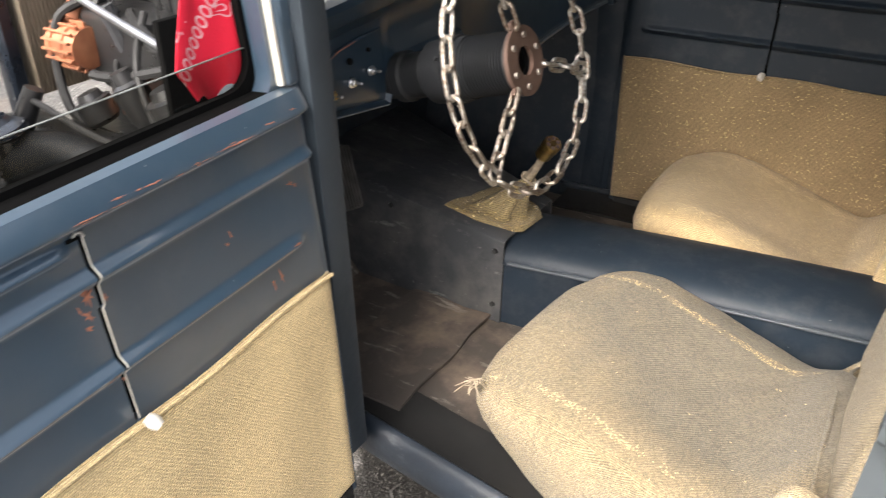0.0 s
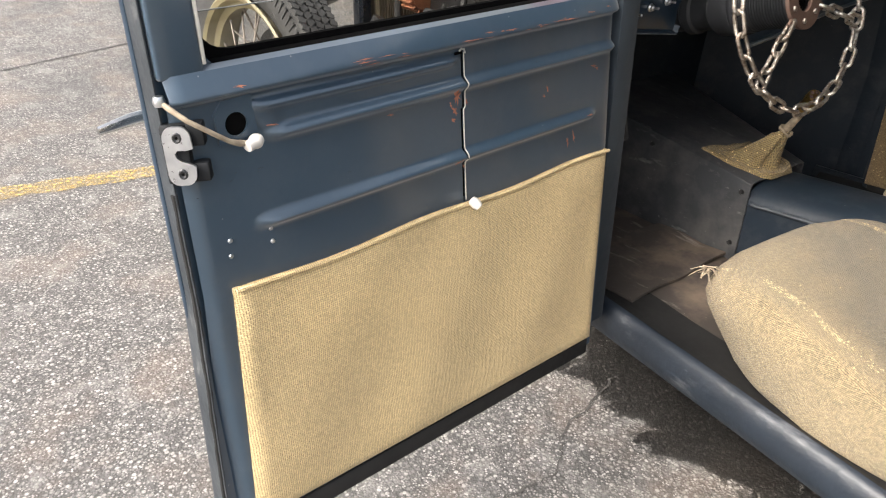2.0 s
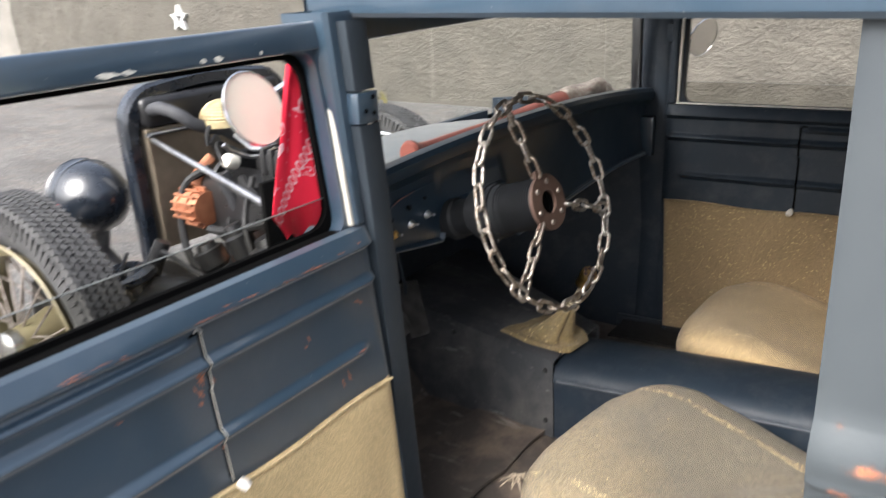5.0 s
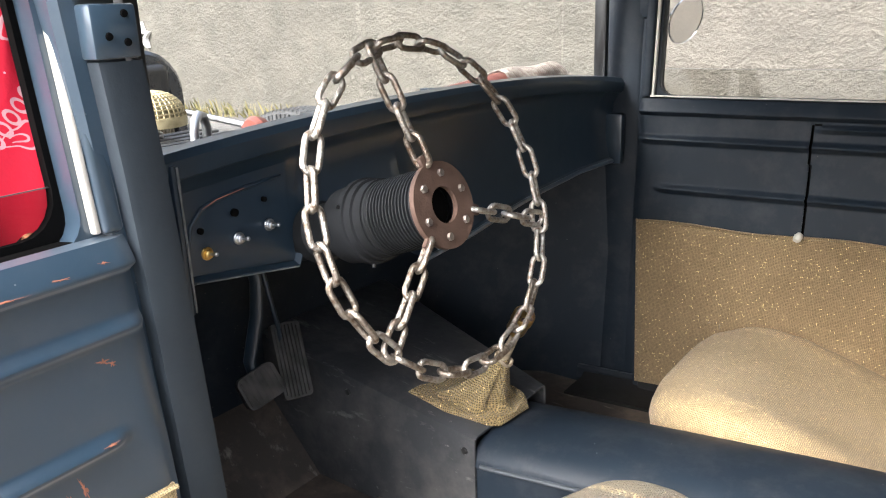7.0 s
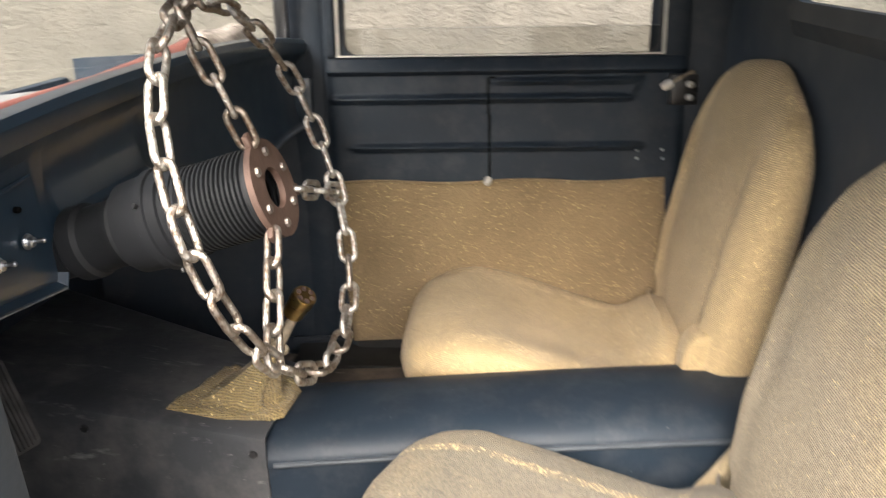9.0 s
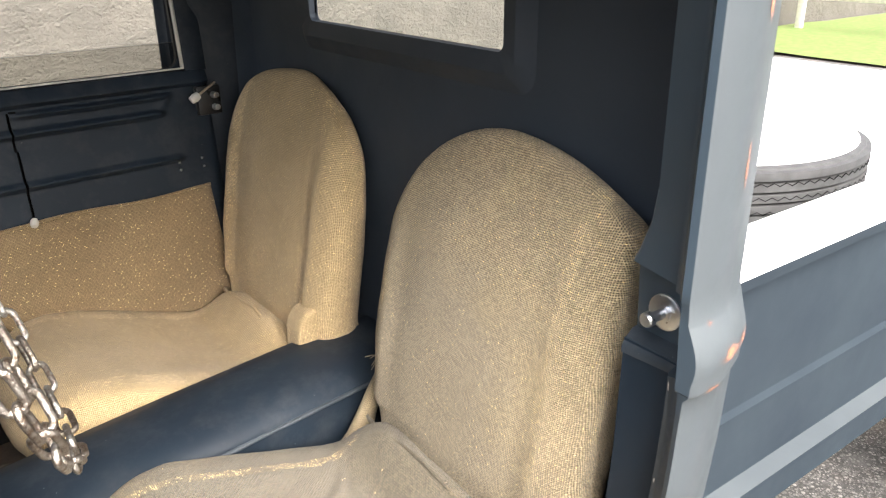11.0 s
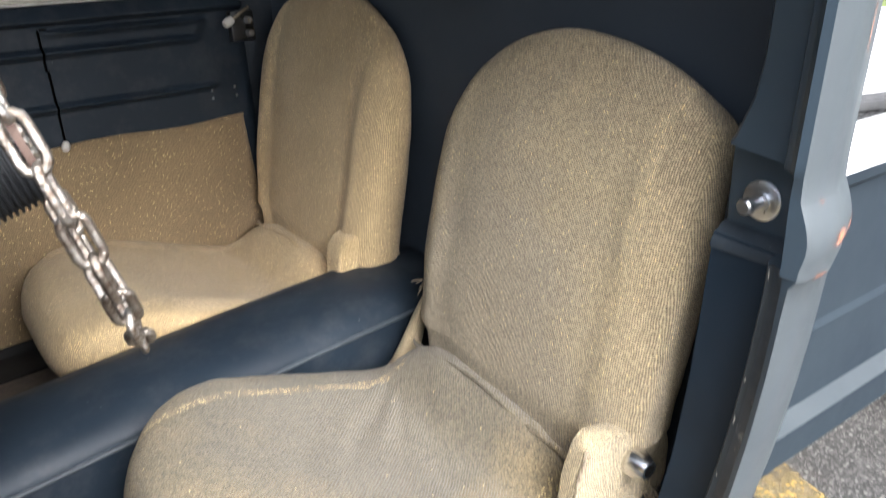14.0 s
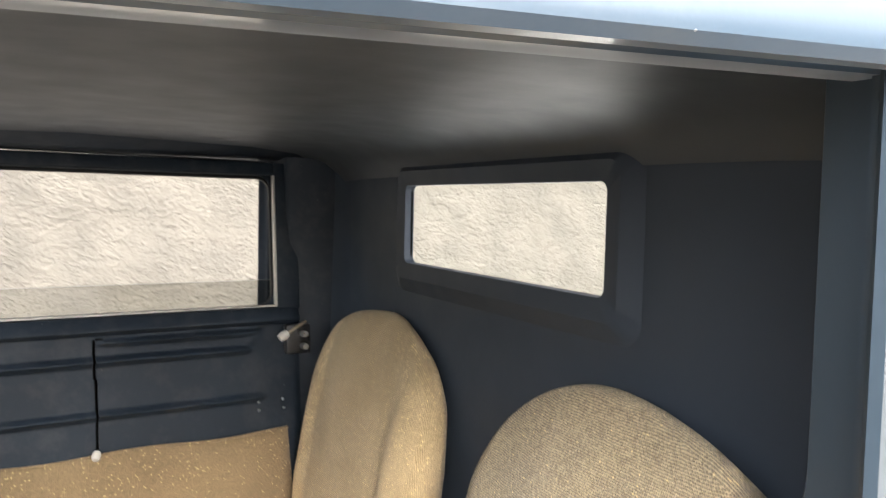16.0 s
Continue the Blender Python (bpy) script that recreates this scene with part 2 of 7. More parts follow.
        mk = N_("ShaderNodeMix")
        mk.data_type = "RGBA"
        L(tone, mk.inputs["A"])
        mk.inputs["B"].default_value = (*grime[2], 1)
        L(gm.outputs["Result"], mk.inputs["Factor"])
        tone = mk.outputs["Result"]
    mx = N_("ShaderNodeMix")
    mx.data_type = "RGBA"
    mx.inputs["A"].default_value = (*dark, 1)
    L(tone, mx.inputs["B"])
    L(gap.outputs["Result"], mx.inputs["Factor"])
    fl = N_("ShaderNodeVectorMath")
    fl.operation = "FLOOR"
    L(k.outputs["Vector"], fl.inputs[0])
    wn_ = N_("ShaderNodeTexWhiteNoise")
    wn_.noise_dimensions = "2D"
    L(fl.outputs["Vector"], wn_.inputs["Vector"])
    n4 = N_("ShaderNodeTexNoise")
    n4.inputs["Scale"].default_value = 9
    L(uv.outputs["UV"], n4.inputs["Vector"])
    patch = N_("ShaderNodeMapRange")
    patch.inputs["From Min"].default_value, patch.inputs["From Max"].default_value = 0.20, 0.75
    L(n4.outputs["Fac"], patch.inputs["Value"])
    thr = mth("SUBTRACT", 1.0, mth("MULTIPLY", patch.outputs["Result"], gold))
    if seam:
        # a looser band of gold thread woven along both edges, broken by wear
        so = N_("ShaderNodeTexCoord")
        sx_ = N_("ShaderNodeSeparateXYZ")
        L(so.outputs["Object"], sx_.inputs[0])
        ns = N_("ShaderNodeTexNoise")
        ns.inputs["Scale"].default_value, ns.inputs["Detail"].default_value = 16, 5
        L(so.outputs["Object"], ns.inputs["Vector"])
        off_ = mth("ABSOLUTE", mth("SUBTRACT", mth("ABSOLUTE", mth("ADD", sx_.outputs[1], mth("MULTIPLY", ns.outputs["Fac"], 0.014))), seam[0]))
        sb_ = N_("ShaderNodeMapRange")
        sb_.inputs["From Min"].default_value, sb_.inputs["From Max"].default_value = seam[1], seam[1] * 0.7
        L(off_, sb_.inputs["Value"])
        wr_ = N_("ShaderNodeMapRange")
        wr_.inputs["From Min"].default_value, wr_.inputs["From Max"].default_value = 0.40, 0.60
        L(ns.outputs["Fac"], wr_.inputs["Value"])
        band_ = mth("MULTIPLY", sb_.outputs["Result"], wr_.outputs["Result"])
        thr = mth("SUBTRACT", thr, mth("MULTIPLY", band_, seam[2]))
        ms_ = N_("ShaderNodeMix")
        ms_.data_type = "RGBA"
        L(mth("MULTIPLY", band_, 0.6), ms_.inputs["Factor"])
        L(tone, ms_.inputs["A"])
        ms_.inputs["B"].default_value = (*tuple(min(1.0, c * 1.3) for c in colour), 1)
        L(ms_.outputs["Result"], mx.inputs["B"])
    glint = mth("MULTIPLY", mth("GREATER_THAN", wn_.outputs["Value"], thr), mth("GREATER_THAN", height, 0.85))
    mg = N_("ShaderNodeMix")
    mg.data_type = "RGBA"
    mg.inputs["B"].default_value = (0.90, 0.70, 0.34, 1)
    vary = N_("ShaderNodeMix")
    vary.data_type, vary.blend_type = "RGBA", "MULTIPLY"
    vary.inputs["Factor"].default_value = 1.0
    shade = N_("ShaderNodeMapRange")
    shade.inputs["To Min"].default_value, shade.inputs["To Max"].default_value = 1 - grain, 1 + grain * 0.85
    L(wn_.outputs["Value"], shade.inputs["Value"])
    grey = N_("ShaderNodeCombineColor")
    for c_ in range(3):
        L(shade.outputs["Result"], grey.inputs[c_])
    L(mx.outputs["Result"], vary.inputs["A"])
    L(grey.outputs[0], vary.inputs["B"])
    L(vary.outputs["Result"], mg.inputs["A"])
    L(glint, mg.inputs["Factor"])
    L(mg.outputs["Result"], b.inputs["Base Color"])
    L(mth("MULTIPLY", glint, 0.9), b.inputs["Metallic"])
    L(mth("SUBTRACT", 0.85, mth("MULTIPLY", glint, 0.5)), b.inputs["Roughness"])
    b.inputs["Sheen Weight"].default_value = 0.15
    bp = N_("ShaderNodeBump")
    bp.inputs["Strength"].default_value, bp.inputs["Distance"].default_value = relief, 0.0020
    L(height, bp.inputs["Height"])
    L(bp.outputs["Normal"], b.inputs["Normal"])
    return m


def glass(name, tint, rough=0.02, gloss=0.05):
    m = bpy.data.materials.new(name)
    m.use_nodes = True
    t = m.node_tree
    for n in list(t.nodes):
        if n.type != "OUTPUT_MATERIAL":
            t.nodes.remove(n)
    tr = t.nodes.new("ShaderNodeBsdfTransparent")
    tr.inputs["Color"].default_value = (*tint, 1)
    gl = t.nodes.new("ShaderNodeBsdfGlossy")
    gl.inputs["Roughness"].default_value = rough
    mx = t.nodes.new("ShaderNodeMixShader")
    mx.inputs["Fac"].default_value = gloss
    t.links.new(tr.outputs["BSDF"], mx.inputs[1])
    t.links.new(gl.outputs["BSDF"], mx.inputs[2])
    t.links.new(mx.outputs["Shader"], t.nodes["Material Output"].inputs["Surface"])
    return m


BURLAP = weave("gold_flecked_burlap", (0.44, 0.345, 0.195), (0.07, 0.05, 0.028), 0.03, 0.0025, soil=(0.42, 0.335, 0.20))
SOILED = weave("soiled_burlap", (0.325, 0.25, 0.137), (0.032, 0.023, 0.013), 0.002, 0.0025, soil=(0.27, 0.215, 0.123), grime=((0.365, 0.055, 0.14), (2.5, 4.4, 3.4), (0.165, 0.140, 0.096)), seam=(0.157, 0.008, 0.30), grain=0.34)
LEANED = weave("leaned_on_burlap", (0.50, 0.395, 0.23), (0.05, 0.036, 0.02), 0.022, 0.0025, soil=(0.40, 0.32, 0.195), grime=((0.53, 0.02, 0.25), (1.5, 4.6, 2.9), (0.35, 0.29, 0.20)), seam=(0.175, 0.012, 0.12), grain=0.30)
BURLAP_BOOT = weave("dark_gold_burlap", (0.31, 0.23, 0.10), (0.07, 0.05, 0.02), 0.06, 0.0038, soil=(0.25, 0.18, 0.075))
BURLAP_GOLD = weave("glittering_burlap", (0.57, 0.425, 0.23), (0.17, 0.122, 0.06), 0.05, 0.0027, soil=(0.46, 0.34, 0.175), relief=0.5, seam=(0.165, 0.022, 0.22))
# far door's lining: burlap darkened in its colour for the shaded side
BURLAP_LINING = weave("shaded_gold_burlap", (0.33, 0.235, 0.125), (0.11, 0.075, 0.038), 0.06, 0.0027, soil=(0.27, 0.19, 0.10), relief=0.5)
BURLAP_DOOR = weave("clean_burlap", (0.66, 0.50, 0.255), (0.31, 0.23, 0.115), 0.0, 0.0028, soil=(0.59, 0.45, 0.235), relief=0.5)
TINTED = glass("smoked_glass", (0.60, 0.60, 0.575), gloss=0.025)
CLEAR = glass("clear_glass", (0.93, 0.95, 0.94))
CHROME = material("chrome", (0.78, 0.78, 0.77), 0.2, metal=1.0, second=(0.62, 0.62, 0.62), scale=30)
ZINC = material("zinc_plated_steel", (0.78, 0.79, 0.80), 0.30, metal=1.0, second=(0.62, 0.63, 0.65), scale=50)
BRASS = material("brass", (0.72, 0.50, 0.18), 0.3, metal=1.0, second=(0.45, 0.28, 0.10), scale=60)
COPPER = material("copper_paint", (0.42, 0.18, 0.095), 0.45, metal=0.55, second=(0.32, 0.13, 0.07), scale=30)
CRACK = material("crack_dirt", (0.035, 0.033, 0.03), 0.9, second=(0.06, 0.057, 0.053), scale=60)
BLACK = material("black_paint", (0.012, 0.012, 0.013), 0.3, second=(0.02, 0.02, 0.02), scale=12)
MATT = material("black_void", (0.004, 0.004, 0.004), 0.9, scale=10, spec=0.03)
TYRE = material("tyre_rubber", (0.055, 0.055, 0.055), 0.75, second=(0.035, 0.035, 0.035), scale=30, bump=0.15, bump_scale=200)
CREAM = material("cream_paint", (0.22, 0.19, 0.105), 0.45, second=(0.15, 0.125, 0.068), scale=15)
PRIMER = material("orange_primer", (0.40, 0.155, 0.09), 0.75, second=(0.22, 0.095, 0.065), scale=120, mix=0.6)
BEAD = material("white_plastic", (0.66, 0.63, 0.56), 0.35, second=(0.60, 0.57, 0.52), scale=60)
CORD = material("old_cord", (0.35, 0.29, 0.205), 0.8, second=(0.20, 0.16, 0.115), scale=80)
WEATHER = material("pale_weatherstrip", (0.66, 0.63, 0.55), 0.6, second=(0.52, 0.50, 0.44), scale=25)
WOOD = material("red_brown_wood", (0.17, 0.050, 0.036), 0.4, second=(0.18, 0.05, 0.035), scale=14)
CORE = material("radiator_core", (0.24, 0.20, 0.15), 0.6, metal=0.3, second=(0.17, 0.14, 0.10), scale=20)
PEDAL = material("worn_pedal_rubber", (0.075, 0.072, 0.07), 0.6, second=(0.03, 0.03, 0.03), scale=35)
WHITE = material("white_lid", (0.80, 0.80, 0.78), 0.35, second=(0.70, 0.70, 0.68), scale=3)
GRASS = material("grass", (0.09, 0.16, 0.03), 0.8, second=(0.15, 0.16, 0.05), scale=20)
WEED = material("dry_weeds", (0.13, 0.13, 0.04), 0.85, second=(0.20, 0.16, 0.07), scale=30)
ALU = material("dull_aluminium", (0.45, 0.46, 0.47), 0.4, metal=1.0, second=(0.30, 0.30, 0.31), scale=40)


def bandana_cloth():
    """Red cotton with a pale printed field of curled outlines and a slanting row of ovals."""
    m = material("red_bandana_cloth", (0.80, 0.012, 0.045), 0.8, second=(0.70, 0.010, 0.038), scale=20, bump=0.1, bump_scale=300)
    t = m.node_tree
    L = t.links.new
    b = t.nodes["Principled BSDF"]
    co = t.nodes.new("ShaderNodeTexCoord")
    wn = t.nodes.new("ShaderNodeTexNoise")
    wn.inputs["Scale"].default_value, wn.inputs["Detail"].default_value = 38, 1
    L(co.outputs["Object"], wn.inputs["Vector"])
    wv = t.nodes.new("ShaderNodeVectorMath")
    wv.operation = "MULTIPLY_ADD"
    wv.inputs[1].default_value = (0.034, 0.0, 0.034)
    L(wn.outputs["Color"], wv.inputs[0])
    L(co.outputs["Object"], wv.inputs[2])
    flat = t.nodes.new("ShaderNodeVectorMath")
    flat.operation = "MULTIPLY"
    flat.inputs[1].default_value = (1, 0, 1)
    L(wv.outputs["Vector"], flat.inputs[0])

    def mth(op, x, y=0.0, z=0.0):
        n = t.nodes.new("ShaderNodeMath")
        n.operation = op
        for i, v in enumerate((x, y, z)):
            if isinstance(v, (int, float)):
                n.inputs[i].default_value = v
            else:
                L(v, n.inputs[i])
        return n.outputs[0]

    def cells(scale, rnd, src):
        v = t.nodes.new("ShaderNodeTexVoronoi")
        v.inputs["Scale"].default_value, v.inputs["Randomness"].default_value = scale, rnd
        L(src, v.inputs["Vector"])
        return v.outputs["Distance"]

    big, fine = cells(34, 0.8, flat.outputs["Vector"]), cells(95, 0.7, flat.outputs["Vector"])
    print_ = mth("MAXIMUM", mth("COMPARE", big, 0.42, 0.035), mth("COMPARE", big, 0.20, 0.03))
    print_ = mth("MAXIMUM", print_, mth("LESS_THAN", fine, 0.16))
    sep = t.nodes.new("ShaderNodeSeparateXYZ")
    L(co.outputs["Object"], sep.inputs[0])
    # printed field, ragged at its rim
    field = mth("MULTIPLY", mth("COMPARE", mth("ADD", sep.outputs[2], mth("MULTIPLY", wn.outputs["Fac"], 0.05)), 0.405, 0.062), mth("GREATER_THAN", mth("ADD", wn.outputs["Fac"], mth("MULTIPLY", sep.outputs[0], -1.0)), 0.36))
    print_ = mth("MULTIPLY", print_, field)
    # the row of ovals
    along = mth("ADD", mth("MULTIPLY", sep.outputs[0], 0.70), mth("MULTIPLY", sep.outputs[2], -0.71))
    across = mth("SUBTRACT", mth("ADD", mth("MULTIPLY", sep.outputs[0], 0.71), mth("MULTIPLY", sep.outputs[2], 0.70)), 0.272)
    cell = mth("DIVIDE", mth("SUBTRACT", mth("FRACT", mth("DIVIDE", along, 0.0125)), 0.5), 0.42)
    rad = mth("SQRT", mth("ADD", mth("MULTIPLY", cell, cell), mth("POWER", mth("ABSOLUTE", mth("DIVIDE", across, 0.009)), 2.0)))
    print_ = mth("MAXIMUM", print_, mth("COMPARE", rad, 0.80, 0.20))
    mx = t.nodes.new("ShaderNodeMix")
    mx.data_type = "RGBA"
    mx.inputs[7].default_value = (0.80, 0.50, 0.52, 1)
    L(mth("MULTIPLY", print_, 0.85), mx.inputs[0])
    L(b.inputs["Base Color"].links[0].from_socket, mx.inputs[6])
    L(mx.outputs[2], b.inputs["Base Color"])
    return m


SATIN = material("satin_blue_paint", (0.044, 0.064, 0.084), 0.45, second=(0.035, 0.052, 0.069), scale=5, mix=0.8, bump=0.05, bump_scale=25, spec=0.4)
MATT_RUBBER = material("matt_black_rubber", (0.011, 0.012, 0.014), 0.6, second=(0.008, 0.009, 0.010), scale=30, spec=0.25)
# darker copy of the body paint: the dash's shade is in the colour
DASH = material("shaded_navy_dash_paint", (0.016, 0.031, 0.049), 0.40, second=(0.012, 0.024, 0.039), scale=6, mix=0.8, bump=0.05, bump_scale=25, spec=0.5, coat=0.5)
# cab paint again, lightened in colour where light reaches ceiling and rear wall
CEILING = material("smooth_lit_ceiling_paint", (0.060, 0.068, 0.076), 0.5, second=(0.046, 0.053, 0.060), scale=4, mix=0.8, bump=0.04, bump_scale=20, spec=0.4)
REAR = material("lit_blue_grey_rear_paint", (0.041, 0.052, 0.068), 0.55, second=(0.031, 0.041, 0.055), scale=5, mix=0.8, bump=0.06, bump_scale=25, spec=0.35)
WORN_EDGE = material("worn_highlit_paint", (0.052, 0.060, 0.070), 0.55, second=(0.024, 0.031, 0.040), scale=22, mix=0.7)
CHALKY = material("chalky_faded_blue_paint", (0.022, 0.030, 0.037), 0.75, second=(0.015, 0.021, 0.028), scale=7, mix=0.9, bump=0.05, bump_scale=30, spec=0.12)
BARE_EDGE = material("bare_worn_edge", (0.30, 0.30, 0.29), 0.45, metal=0.3, second=(0.07, 0.085, 0.10), scale=45, mix=0.7)
DULL_BOLT = material("dull_bolt_steel", (0.30, 0.27, 0.24), 0.5, metal=0.8, second=(0.17, 0.14, 0.12), scale=90)
HOSE = material("grey_rubber_hose", (0.050, 0.052, 0.056), 0.6, second=(0.032, 0.033, 0.036), scale=30, spec=0.3)
GOLD_MESH = material("dull_gold_mesh", (0.46, 0.39, 0.23), 0.48, metal=0.6, second=(0.33, 0.27, 0.15), scale=60)
# faded post skin, and the bed ledge's highlight as a pale colour
FADED = material("faded_lit_grey_paint", (0.058, 0.067, 0.072), 0.55, second=(0.043, 0.051, 0.057), scale=9, mix=0.9, bump=0.05, bump_scale=40, spec=0.3)
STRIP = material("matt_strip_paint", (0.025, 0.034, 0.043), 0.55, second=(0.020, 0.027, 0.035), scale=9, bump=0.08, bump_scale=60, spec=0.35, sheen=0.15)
JAMB = material("dark_navy_edge_paint", (0.016, 0.028, 0.044), 0.55, second=(0.012, 0.022, 0.035), scale=12, spec=0.18)
RED_LENS = material("red_lens", (0.55, 0.01, 0.015), 0.25, second=(0.45, 0.008, 0.012), scale=30)
NAVY = material("glossy_navy_enamel", (0.010, 0.014, 0.021), 0.28, second=(0.007, 0.010, 0.015), scale=8, coat=0.8)
RED = bandana_cloth()


def cloth_uv(ob):
    """UVs in metres, laid on each face along the axes that it faces least."""
    me = ob.data
    lay = me.uv_layers.new(name="cloth")
    for p in me.polygons:
        n = [abs(c) for c in p.normal]
        k = n.index(max(n))
        i, j = ((1, 2), (0, 2), (0, 1))[k]
        for li in p.loop_indices:
            co = me.vertices[me.loops[li].vertex_index].co
            lay.data[li].uv = (co[i], co[j])
    return ob


def rubbed():
    """Primer rubbed through the paint: ragged and thinning out to the patch's rim."""
    m = material("rubbed_primer", (0.52, 0.20, 0.10), 0.75, second=(0.36, 0.14, 0.085), scale=60)
    t = m.node_tree
    b = t.nodes["Principled BSDF"]
    co = t.nodes.new("ShaderNodeTexCoord")
    n = t.nodes.new("ShaderNodeTexNoise")
    n.inputs["Scale"].default_value, n.inputs["Detail"].default_value = 55, 6
    t.links.new(co.outputs["Object"], n.inputs["Vector"])
    uv = t.nodes.new("ShaderNodeUVMap")
    uv.uv_map = "patch"
    ln = t.nodes.new("ShaderNodeVectorMath")
    ln.operation = "LENGTH"
    t.links.new(uv.outputs["UV"], ln.inputs[0])
    k = t.nodes.new("ShaderNodeMath")
    k.operation = "MULTIPLY_ADD"
    k.inputs[1].default_value = -0.42
    t.links.new(ln.outputs["Value"], k.inputs[0])
    t.links.new(n.outputs["Fac"], k.inputs[2])
    r = t.nodes.new("ShaderNodeMapRange")
    r.inputs["From Min"].default_value, r.inputs["From Max"].default_value = 0.29, 0.62
    t.links.new(k.outputs[0], r.inputs["Value"])
    t.links.new(r.outputs["Result"], b.inputs["Alpha"])
    return m


RUB = rubbed()
EDGE = material("ground_glass_edge", (0.12, 0.13, 0.125), 0.5, second=(0.08, 0.085, 0.08), scale=30)


def scuffed(name, base, dust, scuff, rough=0.6):
    """Dark sheet with drifts of dust and short pale scuffs running lengthways."""
    m = material(name, base, rough, second=tuple(c * 0.6 for c in base), scale=9, mix=0.9, bump=0.2, bump_scale=40)
    t = m.node_tree
    b = t.nodes["Principled BSDF"]
    tone = b.inputs["Base Color"].links[0].from_socket
    co = t.nodes.new("ShaderNodeTexCoord")
    for colour, scale, size, lo, hi, most in ((dust, 7.0, (1, 1, 1), 0.46, 0.72, 0.8), (scuff, 26.0, (0.35, 1.5, 1), 0.60, 0.72, 0.75), (scuff, 90.0, (0.6, 1, 1), 0.66, 0.74, 0.6)):
        mp = t.nodes.new("ShaderNodeMapping")
        mp.inputs["Scale"].default_value = size
        n = t.nodes.new("ShaderNodeTexNoise")
        n.inputs["Scale"].default_value, n.inputs["Detail"].default_value, n.inputs["Roughness"].default_value = scale, 7, 0.65
        t.links.new(co.outputs["Object"], mp.inputs["Vector"])
        t.links.new(mp.outputs["Vector"], n.inputs["Vector"])
        mr = t.nodes.new("ShaderNodeMapRange")
        mr.inputs["From Min"].default_value, mr.inputs["From Max"].default_value, mr.inputs["To Max"].default_value = lo, hi, most
        t.links.new(n.outputs["Fac"], mr.inputs["Value"])
        mx = t.nodes.new("ShaderNodeMix")
        mx.data_type = "RGBA"
        t.links.new(mr.outputs["Result"], mx.inputs[0])
        t.links.new(tone, mx.inputs[6])
        mx.inputs[7].default_value = (*colour, 1)
        tone = mx.outputs[2]
    t.links.new(tone, b.inputs["Base Color"])
    return m


SCUFFED_FLOOR = scuffed("scuffed_floor_covering", (0.072, 0.061, 0.053), (0.24, 0.18, 0.135), (0.33, 0.30, 0.265))
SCUFFED_SILL = scuffed("scuffed_sill_paint", (0.010, 0.016, 0.025), (0.019, 0.026, 0.036), (0.085, 0.09, 0.10), 0.42)
SCUFFED_LEDGE = scuffed("scuffed_post_edge", (0.040, 0.054, 0.070), (0.10, 0.11, 0.12), (0.42, 0.41, 0.39), 0.5)
SCUFFED_SHUT = scuffed("dirty_shut_face", (0.020, 0.026, 0.033), (0.040, 0.045, 0.050), (0.12, 0.12, 0.12), 0.55)
SCUFFED_STEEL = scuffed("scuffed_black_steel", (0.047, 0.050, 0.055), (0.135, 0.129, 0.123), (0.30, 0.29, 0.28), 0.42)

# ---- ground, wall, surroundings ----


